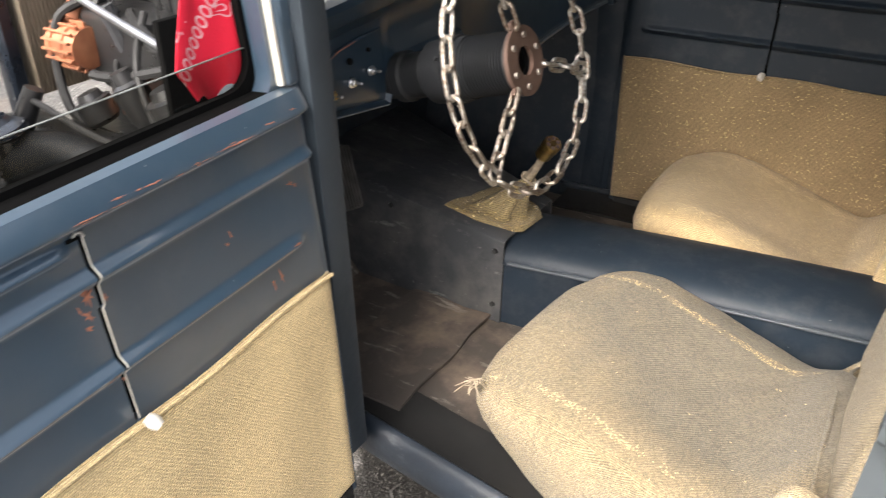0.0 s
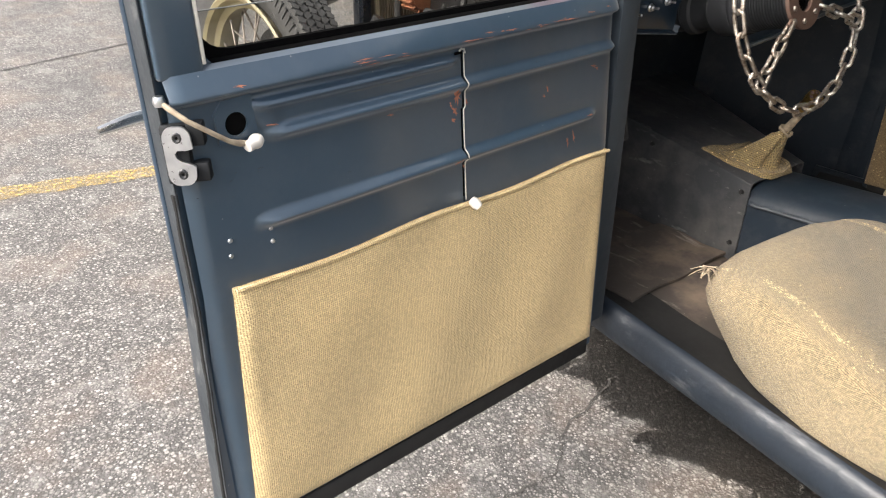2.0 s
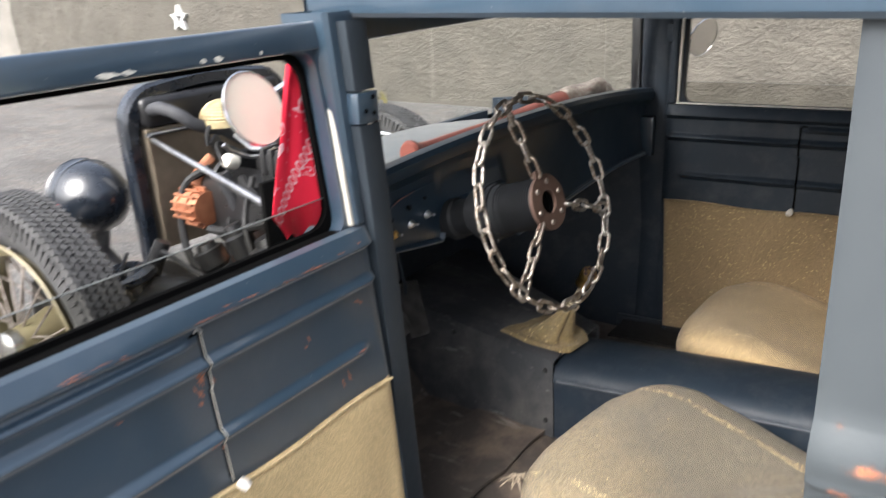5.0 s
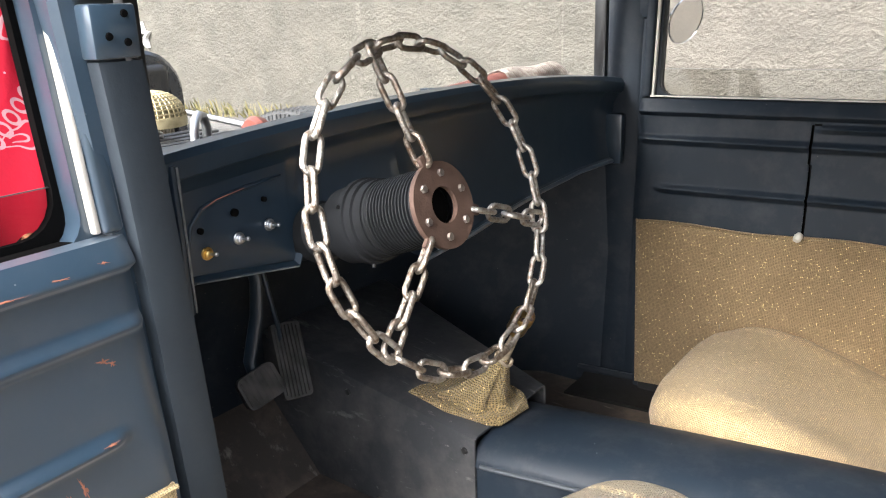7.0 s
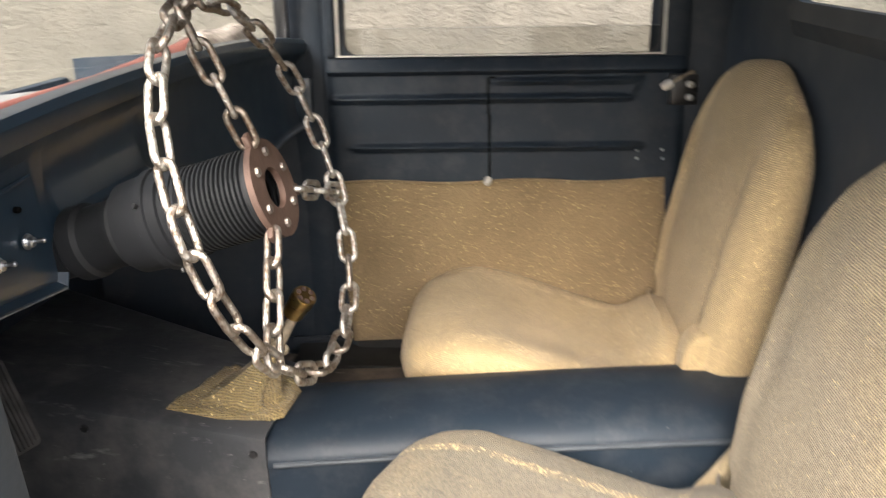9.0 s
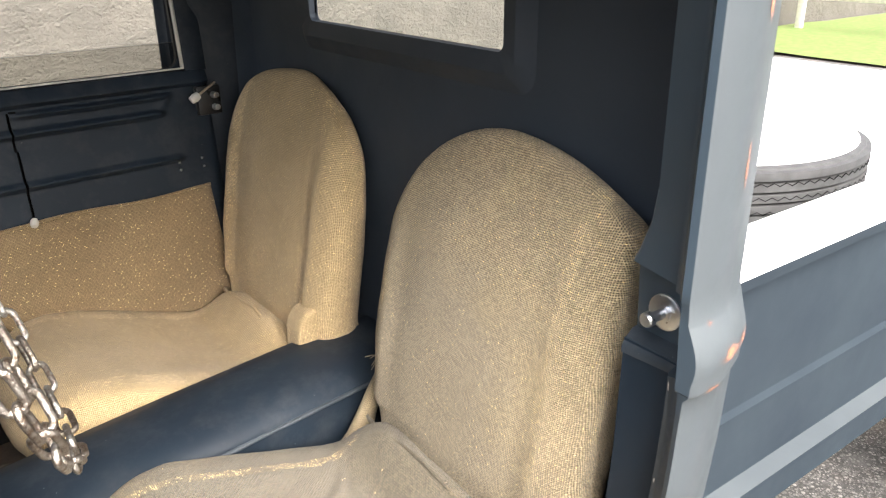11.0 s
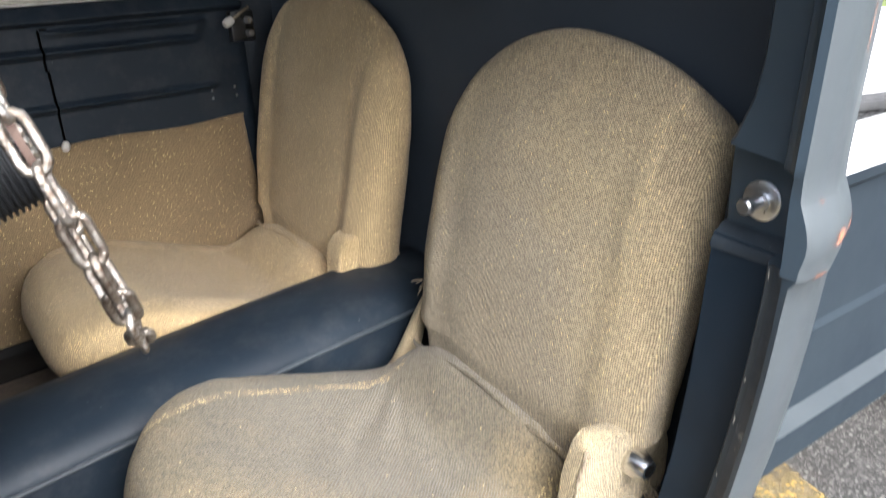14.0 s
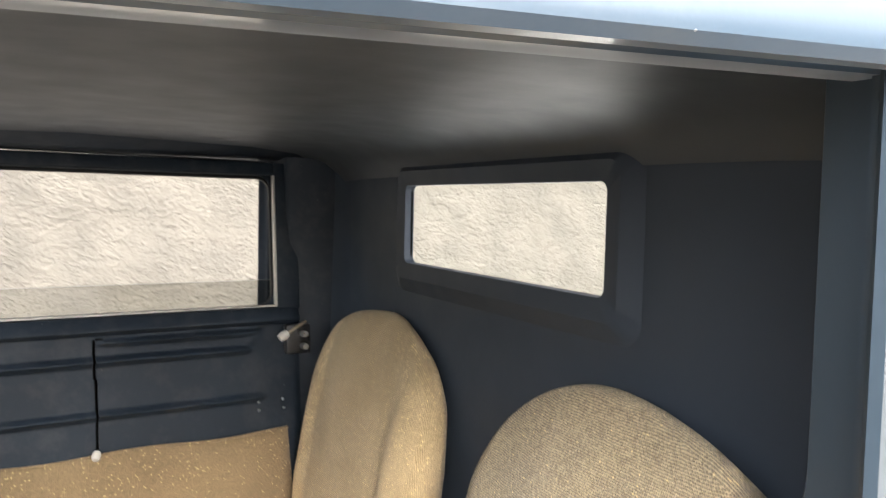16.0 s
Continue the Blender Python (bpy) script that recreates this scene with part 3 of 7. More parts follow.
def asphalt():
    """Worn asphalt: pale stones of two sizes in a dark binder, brownish drifts, damp patches, a spill beside the open
    door and the car's shade coloured in by the bed.
    """
    m = bpy.data.materials.new("worn_asphalt")
    m.use_nodes = True
    t = m.node_tree
    N_, L = t.nodes.new, t.links.new
    b = t.nodes["Principled BSDF"]
    co = N_("ShaderNodeTexCoord")

    def mth(op, x, y=0.0, z=0.0):
        n = N_("ShaderNodeMath")
        n.operation = op
        for i, v in enumerate((x, y, z)):
            if isinstance(v, (int, float)):
                n.inputs[i].default_value = v
            else:
                L(v, n.inputs[i])
        return n.outputs[0]

    def span(x, lo, hi, a=0.0, c=1.0):
        n = N_("ShaderNodeMapRange")
        for k, v in zip(("From Min", "From Max", "To Min", "To Max"), (lo, hi, a, c)):
            n.inputs[k].default_value = v
        L(x, n.inputs["Value"])
        return n.outputs["Result"]

    def cloud(scale, detail=5, rough=0.6):
        n = N_("ShaderNodeTexNoise")
        n.inputs["Scale"].default_value, n.inputs["Detail"].default_value, n.inputs["Roughness"].default_value = scale, detail, rough
        L(co.outputs["Object"], n.inputs["Vector"])
        return n.outputs["Fac"]

    def blend(fac, a, colour, how="MIX"):
        n = N_("ShaderNodeMix")
        n.data_type, n.blend_type = "RGBA", how
        L(fac, n.inputs["Factor"])
        L(a, n.inputs["A"])
        n.inputs["B"].default_value = (*colour, 1)
        return n.outputs["Result"]

    tone, height = None, None
    for scale, share in ((230, 0.0), (120, 0.52)):
        v = N_("ShaderNodeTexVoronoi")
        v.inputs["Scale"].default_value = scale
        L(co.outputs["Object"], v.inputs["Vector"])
        sep = N_("ShaderNodeSeparateColor")
        L(v.outputs["Color"], sep.inputs[0])
        rp = N_("ShaderNodeValToRGB")
        for i, (p, c) in enumerate(((0.0, (0.060, 0.058, 0.055)), (0.35, (0.125, 0.120, 0.113)), (0.7, (0.190, 0.182, 0.170)), (1.0, (0.330, 0.318, 0.298)))):
            e = rp.color_ramp.elements[i] if i < 2 else rp.color_ramp.elements.new(p)
            e.position, e.color = p, (*c, 1)
        L(sep.outputs[0], rp.inputs["Fac"])
        edge = N_("ShaderNodeMix")
        edge.data_type = "RGBA"
        L(span(v.outputs["Distance"], 0.34, 0.62), edge.inputs["Factor"])
        L(rp.outputs["Color"], edge.inputs["A"])
        edge.inputs["B"].default_value = (0.052, 0.050, 0.048, 1)
        if tone is None:
            tone, height = edge.outputs["Result"], v.outputs["Distance"]
        else:
            pick = N_("ShaderNodeMix")
            pick.data_type = "RGBA"
            big = mth("GREATER_THAN", sep.outputs[1], share)
            L(big, pick.inputs["Factor"])
            L(tone, pick.inputs["A"])
            L(edge.outputs["Result"], pick.inputs["B"])
            tone = pick.outputs["Result"]
            height = mth("ADD", height, v.outputs["Distance"])
    tone = blend(span(cloud(4.5, 6), 0.50, 0.68, 0.0, 0.32), tone, (0.185, 0.140, 0.108))
    tone = blend(span(cloud(11, 6), 0.52, 0.66, 0.0, 0.30), tone, (0.24, 0.232, 0.22))
    # damp patches far off, lengthened across the lot
    mp = N_("ShaderNodeMapping")
    mp.inputs["Scale"].default_value = (1.0, 2.2, 1.0)
    L(co.outputs["Object"], mp.inputs["Vector"])
    big = N_("ShaderNodeTexNoise")
    big.inputs["Scale"].default_value, big.inputs["Detail"].default_value, big.inputs["Roughness"].default_value = 0.9, 7, 0.6
    L(mp.outputs["Vector"], big.inputs["Vector"])
    sx = N_("ShaderNodeSeparateXYZ")
    L(co.outputs["Object"], sx.inputs[0])
    damp = mth("MULTIPLY", span(big.outputs["Fac"], 0.49, 0.60, 0.0, 0.42), span(sx.outputs[0], -1.6, -2.6))
    # oil and water beside the sill, with a ragged rim
    off = N_("ShaderNodeVectorMath")
    off.operation = "MULTIPLY_ADD"
    off.inputs[1].default_value = (0.75, 1.9, 0)
    off.inputs[2].default_value = (-0.135, -0.14, 0)
    L(co.outputs["Object"], off.inputs[0])
    ln = N_("ShaderNodeVectorMath")
    ln.operation = "LENGTH"
    L(off.outputs["Vector"], ln.inputs[0])
    spill = span(mth("ADD", mth("MULTIPLY_ADD", cloud(10), 0.50, ln.outputs["Value"]), mth("MULTIPLY", cloud(60, 4), 0.22)), 0.640, 0.590)
    speck = span(cloud(26, 4), 0.60, 0.66, 0.0, 0.45)
    near_ = span(ln.outputs["Value"], 0.75, 0.35)
    # car's shade and darker tarmac beside the cargo bed, put into the colour
    far_off = N_("ShaderNodeVectorMath")
    far_off.operation = "MULTIPLY_ADD"
    far_off.inputs[1].default_value = (1.0, 1.7, 0)
    far_off.inputs[2].default_value = (-1.25, 0.30, 0)
    L(co.outputs["Object"], far_off.inputs[0])
    far_ln = N_("ShaderNodeVectorMath")
    far_ln.operation = "LENGTH"
    L(far_off.outputs["Vector"], far_ln.inputs[0])
    bed_shade = span(mth("MULTIPLY_ADD", cloud(6), 0.5, far_ln.outputs["Value"]), 0.95, 0.60, 0.0, 0.48)
    stain_and_shade = mth("MAXIMUM", mth("MAXIMUM", mth("MAXIMUM", damp, spill), bed_shade), mth("MULTIPLY", speck, near_))
    L(blend(stain_and_shade, tone, (0.20, 0.195, 0.19), "MULTIPLY"), b.inputs["Base Color"])
    L(span(stain_and_shade, 0, 1, 0.85, 0.42), b.inputs["Roughness"])
    bp = N_("ShaderNodeBump")
    bp.inputs["Strength"].default_value, bp.inputs["Distance"].default_value = 0.5, 0.003
    L(height, bp.inputs["Height"])
    bp.invert = True
    L(bp.outputs["Normal"], b.inputs["Normal"])
    return m


def worn_paint(name, colour):
    m = material(name, colour, 0.8, second=tuple(c * 0.8 for c in colour), scale=40, bump=0.3, bump_scale=150)
    t = m.node_tree
    b = t.nodes["Principled BSDF"]
    co = t.nodes.new("ShaderNodeTexCoord")
    n = t.nodes.new("ShaderNodeTexNoise")
    n.inputs["Scale"].default_value, n.inputs["Detail"].default_value = 75, 8
    t.links.new(co.outputs["Object"], n.inputs["Vector"])
    r = t.nodes.new("ShaderNodeMapRange")
    r.inputs["From Min"].default_value, r.inputs["From Max"].default_value = 0.32, 0.80
    t.links.new(n.outputs["Fac"], r.inputs["Value"])
    t.links.new(r.outputs["Result"], b.inputs["Alpha"])
    return m


YELLOW = worn_paint("worn_yellow_paint", (0.40, 0.285, 0.095))
bm = bmesh.new()
sheet(bm, lambda u, v: (u, v, 0), [-150, -60, -20, -8, -3, 0, 3, 8, 20, 60, 150], [-150, -60, -20, -8, -3, 0, 3, 8, 20, 60, 150])
tagged(part("ground", bm, asphalt()), "weathered grey asphalt with damp dark stains and coloured-in shade by the bed", "ground", kind="structure")


def stripe(x0, y0, x1, y1, w):
    bm = bmesh.new()
    a, b = Vector((x0, y0, 0.004)), Vector((x1, y1, 0.004))
    d = (b - a).normalized()
    n = Vector((-d.y, d.x, 0)) * w / 2
    sheet(bm, lambda u, v: a.lerp(b, u) + n * v * (1 + 0.12 * math.sin(u * 60)), lerp(0, 1, 30), lerp(-1, 1, 3))
    tagged(part("parking_stripe", bm, YELLOW), "worn yellow parking stripe on asphalt", "road marking", "parking stripes", "structure")


stripe(-1.50, -0.10, -1.86, -1.60, 0.09)
stripe(-4.72, 0.6, -5.0, -1.2, 0.10)
stripe(1.30, 0.5, 1.04, -1.4, 0.11)


def crack(pts, w, seed):
    r = random.Random(seed)
    line = []
    for p, q in zip(pts, pts[1:]):
        for k in range(12):
            c = Vector(p).lerp(Vector(q), k / 12)
            line.append(Vector((c.x + r.uniform(-1, 1) * 0.006, c.y + r.uniform(-1, 1) * 0.006, 0.003)))
    bm = bmesh.new()
    ws = [w * r.uniform(0.4, 1.3) for _ in line]
    sheet(bm, lambda i, v: line[i] + Vector((v * ws[i], v * ws[i] * 0.5, 0)), list(range(len(line))), [-1, 1])
    tagged(part("crack", bm, CRACK), "jagged dark crack in the asphalt", "crack", "cracks", "structure")


crack([(0.02, 0.05, 0), (0.07, -0.16, 0), (0.14, -0.26, 0), (0.12, -0.36, 0), (0.2, -0.6, 0)], 0.0022, 2)
crack([(-2.85, -1.6, 0), (-2.94, -0.57, 0), (-3.11, 0.165, 0), (-3.3, 1.2, 0)], 0.008, 3)


def stucco():
    m = material("rough_stucco", (0.120, 0.110, 0.090), 0.92, second=(0.082, 0.076, 0.063), scale=3.5, mix=0.9)
    t = m.node_tree
    b = t.nodes["Principled BSDF"]
    co = t.nodes.new("ShaderNodeTexCoord")
    h = None
    for s, k in ((4.5, 0.55), (15.0, 0.55), (48.0, 0.34)):
        n = t.nodes.new("ShaderNodeTexNoise")
        n.inputs["Scale"].default_value, n.inputs["Detail"].default_value, n.inputs["Roughness"].default_value = s, 5, 0.65
        t.links.new(co.outputs["Object"], n.inputs["Vector"])
        q = t.nodes.new("ShaderNodeMath")
        q.operation = "MULTIPLY_ADD"
        q.inputs[1].default_value = k
        t.links.new(n.outputs["Fac"], q.inputs[0])
        if h is not None:
            t.links.new(h, q.inputs[2])
        h = q.outputs[0]
    bp = t.nodes.new("ShaderNodeBump")
    bp.inputs["Strength"].default_value, bp.inputs["Distance"].default_value = 1.0, 0.075
    t.links.new(h, bp.inputs["Height"])
    t.links.new(bp.outputs["Normal"], b.inputs["Normal"])
    return m


bm = bmesh.new()


def wall(u, v):
    d = 0.02 * noise.noise(Vector((u * 3, v * 3, 0))) + 0.012 * noise.noise(Vector((u * 9, v * 9, 4)))
    return (u, 4.8 + d, v)


sheet(bm, wall, lerp(-12, 12, 360), lerp(-0.05, 4.2, 60), 0.3)
tagged(part("wall_north", bm, stucco()), "rough pale stucco retaining wall beside the lot", "wall", kind="structure")
bm = bmesh.new()
box(bm, -60, -12, 4.82, 5.12, -0.05, 4.2)
box(bm, 12, 40, 4.82, 5.12, -0.05, 4.2)
tagged(part("wall_far", bm, STUCCO), "pale concrete wall running on past the lot", "wall", kind="structure")
r = random.Random(11)
bm = bmesh.new()
for i in range(260):
    x, y = -7.2 + 3.0 * r.random() ** 1.5, 4.70 - 0.10 * r.random()
    h, dx, dy = r.uniform(0.04, 0.20), r.uniform(-0.08, 0.08), r.uniform(-0.1, 0.02)
    vs = [bm.verts.new((x - 0.006, y, 0)), bm.verts.new((x + 0.006, y, 0)), bm.verts.new((x + dx * 0.5 + 0.004, y + dy * 0.5, h * 0.7)), bm.verts.new((x + dx, y + dy, h))]
    bm.faces.new(vs[:3])
    bm.faces.new((vs[0], vs[2], vs[3]))
tagged(part("weeds", bm, WEED, smooth=False), "yellow-green weeds along the wall's foot", "weeds", kind="stuff")
bm = bmesh.new()
sheet(bm, lambda u, v: (u, v, 0.02 + 0.03 * noise.noise(Vector((u, v, 0)))), lerp(7.0, 16, 20), lerp(-6, 4.7, 20))
tagged(part("grass", bm, GRASS), "strip of bright green lawn beyond the lot", "grass", kind="stuff")
fence = tagged(empty("rail_fence", pose(9.0, 0, 0)), "pale rail fence behind the lawn", "fence")
for i in range(9):
    bm = bmesh.new()
    box(bm, 0.0, 0.06, -6 + 1.3 * i, -5.92 + 1.3 * i, 0.0, 1.5, 0.01)
    part("post", bm, WEATHER, fence)
for z_ in (0.35, 0.75, 1.15):
    bm = bmesh.new()
    box(bm, -0.02, 0.0, -6, 4.7, z_, z_ + 0.1, 0.005)
    part("rail", bm, WEATHER, fence)
# white star-shaped bracket on the wall
bm = bmesh.new()
star = [(0.16 * (1 if k % 2 == 0 else 0.45) * math.cos(k * math.pi / 5 + 1.57), 0.16 * (1 if k % 2 == 0 else 0.45) * math.sin(k * math.pi / 5 + 1.57)) for k in range(10)]
inner = [(a * 0.55, b * 0.55) for a, b in star]
plate(bm, star, lambda a, b, d: (-7.6 + a, 4.745 + d, 0.82 + b), 0.05, holes=[inner])
tagged(part("wall_star", bm, WHITE), "white star-shaped plate fixed to the stucco wall", "wall ornament")

# ---- the car's cab ----
YC = 0.475


def ho(x, z):
    """Half the cab's outer width."""
    return 0.505 + 0.19 * x + 0.09 * (min(z, 0.72) - 0.2) + 0.03 * max(0.0, z - 0.72)


def belt(z):
    """The moulding that runs round the body under the windows."""
    d = (z - 0.715) / 0.040
    return 0.0115 * math.cos(d * math.pi / 2) ** 1.2 + 0.0035 * math.exp(-(((z - 0.684) / 0.007) ** 2)) if abs(d) < 1 else 0.0


car = tagged(empty("hot_rod"), "dark blue chopped hot rod with worn paint standing on asphalt", "car")


def post_out(z):
    """How far the rear post's outer edge stands from the car's middle."""
    return YC - float(np.interp(z, (0.10, 0.26, 0.343, 0.443, 0.521, 0.596, 0.663, 0.70, 0.75, 1.115), (-0.118, -0.166, -0.184, -0.198, -0.206, -0.211, -0.213, -0.212, -0.209, -0.208)))


def jamb(z):
    """The rear door post in section: x, and the way out from the body's side."""
    b = belt(z)
    skin = [(0.852, -0.21), (0.872, -0.18), (0.872, -0.13), (0.82, -0.065 + b), (0.76, -0.02 + b), (0.71, -0.002 + b), (0.672, b), (0.662, b - 0.004)]
    if z > 0.77:
        w = 0.040 + max(0.0, 0.85 - z) ** 2 * 3.3
        return skin + [(0.661, -0.012), (0.669, -0.019), (0.6735, -0.023), (0.6755, -0.029), (0.687, -0.036), (0.700, -0.036 - w), (0.708, -0.042 - w), (0.80, -0.05 - w)]
    if z > 0.684:
        return skin + [(0.662, -0.012), (0.674, -0.018), (0.690, -0.022), (0.708, -0.028), (0.716, -0.036), (0.720, -0.100), (0.722, -0.106), (0.80, -0.11)]
    d = YC - post_out(z) - float(np.interp(z, (0.10, 0.144, 0.29, 0.416, 0.528, 0.691), (-0.050, -0.059, -0.083, -0.098, -0.104, -0.106)))
    return skin + [(0.664, -0.010), (0.677, -0.014), (0.680, -0.027), (0.678, -0.032), (0.684, -0.036), (0.702, -0.040), (0.704, d), (0.80, d - 0.012)]


def side(s):
    y = lambda x, z, d=0.0: YC + s * (ho(x, z) + d)
    # sill: a rounded rail outside, a lip, the mat's edge inside
    prof = [(-0.033, 0.195), (-0.031, 0.217), (-0.025, 0.223), (-0.017, 0.221), (-0.010, 0.213), (-0.005, 0.20), (-0.003, 0.182), (-0.004, 0.165), (-0.012, 0.150), (-0.035, 0.142), (-0.06, 0.142)]
    bm = bmesh.new()
    sheet(bm, lambda u, v: (u, YC + s * (0.512 + 0.115 * u + v[0]), v[1]), lerp(-0.08, 0.80, 16), prof)
    part("sill", bm, SCUFFED_SILL, car, "rounded blue door sill with scuffed paint")
    bm = bmesh.new()
    sheet(bm, lambda u, v: (u, YC + s * (0.512 + 0.115 * u + v[0]), v[1] + 0.001 * math.sin(u * 31)), lerp(-0.06, 0.78, 20), [(-0.13, 0.19), (-0.13, 0.206), (-0.10, 0.207), (-0.050, 0.207), (-0.040, 0.213), (-0.034, 0.2135), (-0.034, 0.195)])
    part("sill_mat", bm, RUBBER, car, "black rubber mat edge along the sill")
    # front post with its cover
    bm = bmesh.new()
    post_in = lambda z: YC + s * (YC + float(np.interp(z, (0.19, 0.526, 0.729, 0.875, 0.965, 1.11), (0.043, 0.057, 0.066, 0.073, 0.080, 0.090))))
    pp = [(-0.075, 0.0), (-0.03, 0.0), (0.005, 0.0), (0.010, 0.003), (0.012, 0.010), (0.012, 0.052), (0.006, 0.058), (-0.075, 0.058), (-0.075, 0.0)]
    sheet(bm, lambda z, v: (v[0], post_in(z) + s * v[1], z), lerp(0.19, 1.112, 14), pp)
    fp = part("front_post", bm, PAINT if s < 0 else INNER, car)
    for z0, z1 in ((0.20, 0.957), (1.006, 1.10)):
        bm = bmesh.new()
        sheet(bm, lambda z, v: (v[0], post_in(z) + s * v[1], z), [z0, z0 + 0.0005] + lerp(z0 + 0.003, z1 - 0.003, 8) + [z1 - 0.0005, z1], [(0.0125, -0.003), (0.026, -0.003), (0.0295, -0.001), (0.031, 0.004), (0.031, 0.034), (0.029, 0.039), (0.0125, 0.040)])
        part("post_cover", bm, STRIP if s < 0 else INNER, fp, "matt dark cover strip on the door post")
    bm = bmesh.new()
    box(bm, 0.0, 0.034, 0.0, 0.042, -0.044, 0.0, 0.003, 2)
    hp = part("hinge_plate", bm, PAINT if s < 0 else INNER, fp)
    hp.location = (-0.001, post_in(0.98) - (0.041 if s < 0 else 0.001), 1.003)
    for dy, dz in ((0.014, -0.026), (0.030, -0.008), (0.030, -0.031)):
        bm = bmesh.new()
        lathe(bm, [(0.0, 0.0), (0.0035, 0.0), (0.003, 0.0015), (0, 0.002)], pose(0, 0, 0, 0, 90, 0), 10)
        b_ = part("screw", bm, MATT, fp)
        b_.location = (0.0335, hp.location.y + dy, 1.003 + dz)
    # rear post and the cab's quarter
    zs = sorted(lerp(0.12, 1.112, 30) + [0.6835, 0.6845, 0.7695, 0.7705, 0.676, 0.68, 0.688, 0.692, 0.697, 0.703, 0.709, 0.715, 0.721, 0.727, 0.733, 0.739, 0.745, 0.751])
    bm = bmesh.new()
    own = lambda z: z if s < 0 else 0.9
    sheet(bm, lambda z, i: (jamb(own(z))[i][0] - 0.10 * max(0.0, 0.55 - z) ** 2 * (1 if i > 2 else 0), YC + s * (post_out(own(z)) + jamb(own(z))[i][1]), z), zs, list(range(16)))
    rp = part("rear_post", bm, SATIN if s < 0 else INNER, car, "blue door post with a latch pocket and chipped edges")
    # the shut face inside the post is darker blue, the outward skin paler grey
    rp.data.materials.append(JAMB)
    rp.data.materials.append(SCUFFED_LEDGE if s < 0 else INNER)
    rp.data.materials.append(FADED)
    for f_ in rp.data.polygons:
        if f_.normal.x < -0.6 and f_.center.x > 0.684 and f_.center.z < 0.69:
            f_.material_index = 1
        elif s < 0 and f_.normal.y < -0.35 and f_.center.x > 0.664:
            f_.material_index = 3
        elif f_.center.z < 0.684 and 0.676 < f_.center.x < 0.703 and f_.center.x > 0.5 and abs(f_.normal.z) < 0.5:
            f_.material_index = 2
    if s < 0:
        # sloping ledge under the latch pocket, scraped by the striker
        bm = bmesh.new()
        sheet(bm, lambda y_, v: (v[0], y_, v[1] - 0.05 * (y_ + 0.145)), lerp(-0.181, -0.106, 10), [(0.712, 0.668), (0.7005, 0.670), (0.7005, 0.677), (0.7025, 0.681), (0.714, 0.692), (0.7225, 0.694)])
        part("ledge", bm, SCUFFED_LEDGE, rp, "scraped ledge under the latch pocket")
    # inner quarter, rounded into the back wall
    bm = bmesh.new()
    arc = [(0.728, -0.076), (0.745, -0.077)] + [(0.745 + 0.07 * math.sin(a), -0.077 - 0.07 * (1 - math.cos(a))) for a in lerp(0.2, math.pi / 2, 6)]
    if s > 0:
        arc = [(0.676 + 0.139 * math.sin(a), -0.035 - 0.125 * (1 - math.cos(a))) for a in lerp(0, math.pi / 2, 14)]
    sheet(bm, lambda z, v: (v[0], y(0.72, z, v[1]), z), lerp(0.19, 1.135, 12), arc)
    part("quarter_lining", bm, REAR, car)
    # rail over the door
    bm = bmesh.new()
    pr = [(-0.13, 1.135), (-0.085, 1.112), (-0.065, 1.106), (-0.03, 1.104), (-0.022, 1.109), (-0.012, 1.109), (-0.008, 1.102), (0.004, 1.102), (0.010, 1.108), (0.012, 1.120), (0.010, 1.140), (0.002, 1.163), (-0.014, 1.183), (-0.05, 1.200)]
    sheet(bm, lambda u, v: (u, y(u, 1.1, v[0]), v[1]), lerp(-0.09, 0.80, 10), pr)
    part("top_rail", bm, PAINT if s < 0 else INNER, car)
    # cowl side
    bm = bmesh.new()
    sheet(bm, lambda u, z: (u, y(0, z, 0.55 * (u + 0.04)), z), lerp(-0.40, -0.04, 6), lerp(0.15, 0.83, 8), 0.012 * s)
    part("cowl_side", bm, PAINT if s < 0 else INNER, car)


side(-1)
side(1)


# primer rubbed through on the near post
def skin(x, z, off=0.0012):
    """A point on the near post's outer skin."""
    j = [q for q in jamb(z)[:8]]
    for (xa, da), (xb, db) in zip(j, j[1:]):
        if xb <= x <= xa and xa > xb:
            k = (x - xb) / (xa - xb)
            return (x, YC - (post_out(z) + db + (da - db) * k + off), z)
    return (x, YC - (post_out(z) + off), z)


for x0, x1, z0, z1 in ((0.672, 0.775, 0.700, 0.733), (0.672, 0.72, 0.676, 0.692), (0.712, 0.728, 0.84, 0.92), (0.675, 0.70, 0.742, 0.756), (0.715, 0.735, 0.98, 1.04)):
    bm = bmesh.new()
    sheet(bm, lambda u, v: skin(x0 + (x1 - x0) * u, z0 + (z1 - z0) * v), lerp(0, 1, 12), lerp(0, 1, 12))
    pc = part("paint_chip", bm, RUB, car, "orange primer showing through rubbed paint")
    lay = pc.data.uv_layers.new(name="patch")
    for lp in pc.data.loops:
        v_ = pc.data.vertices[lp.vertex_index].co
        lay.data[lp.index].uv = ((v_.x - (x0 + x1) / 2) / (x1 - x0) * 2, (v_.z - (z0 + z1) / 2) / (z1 - z0) * 2)

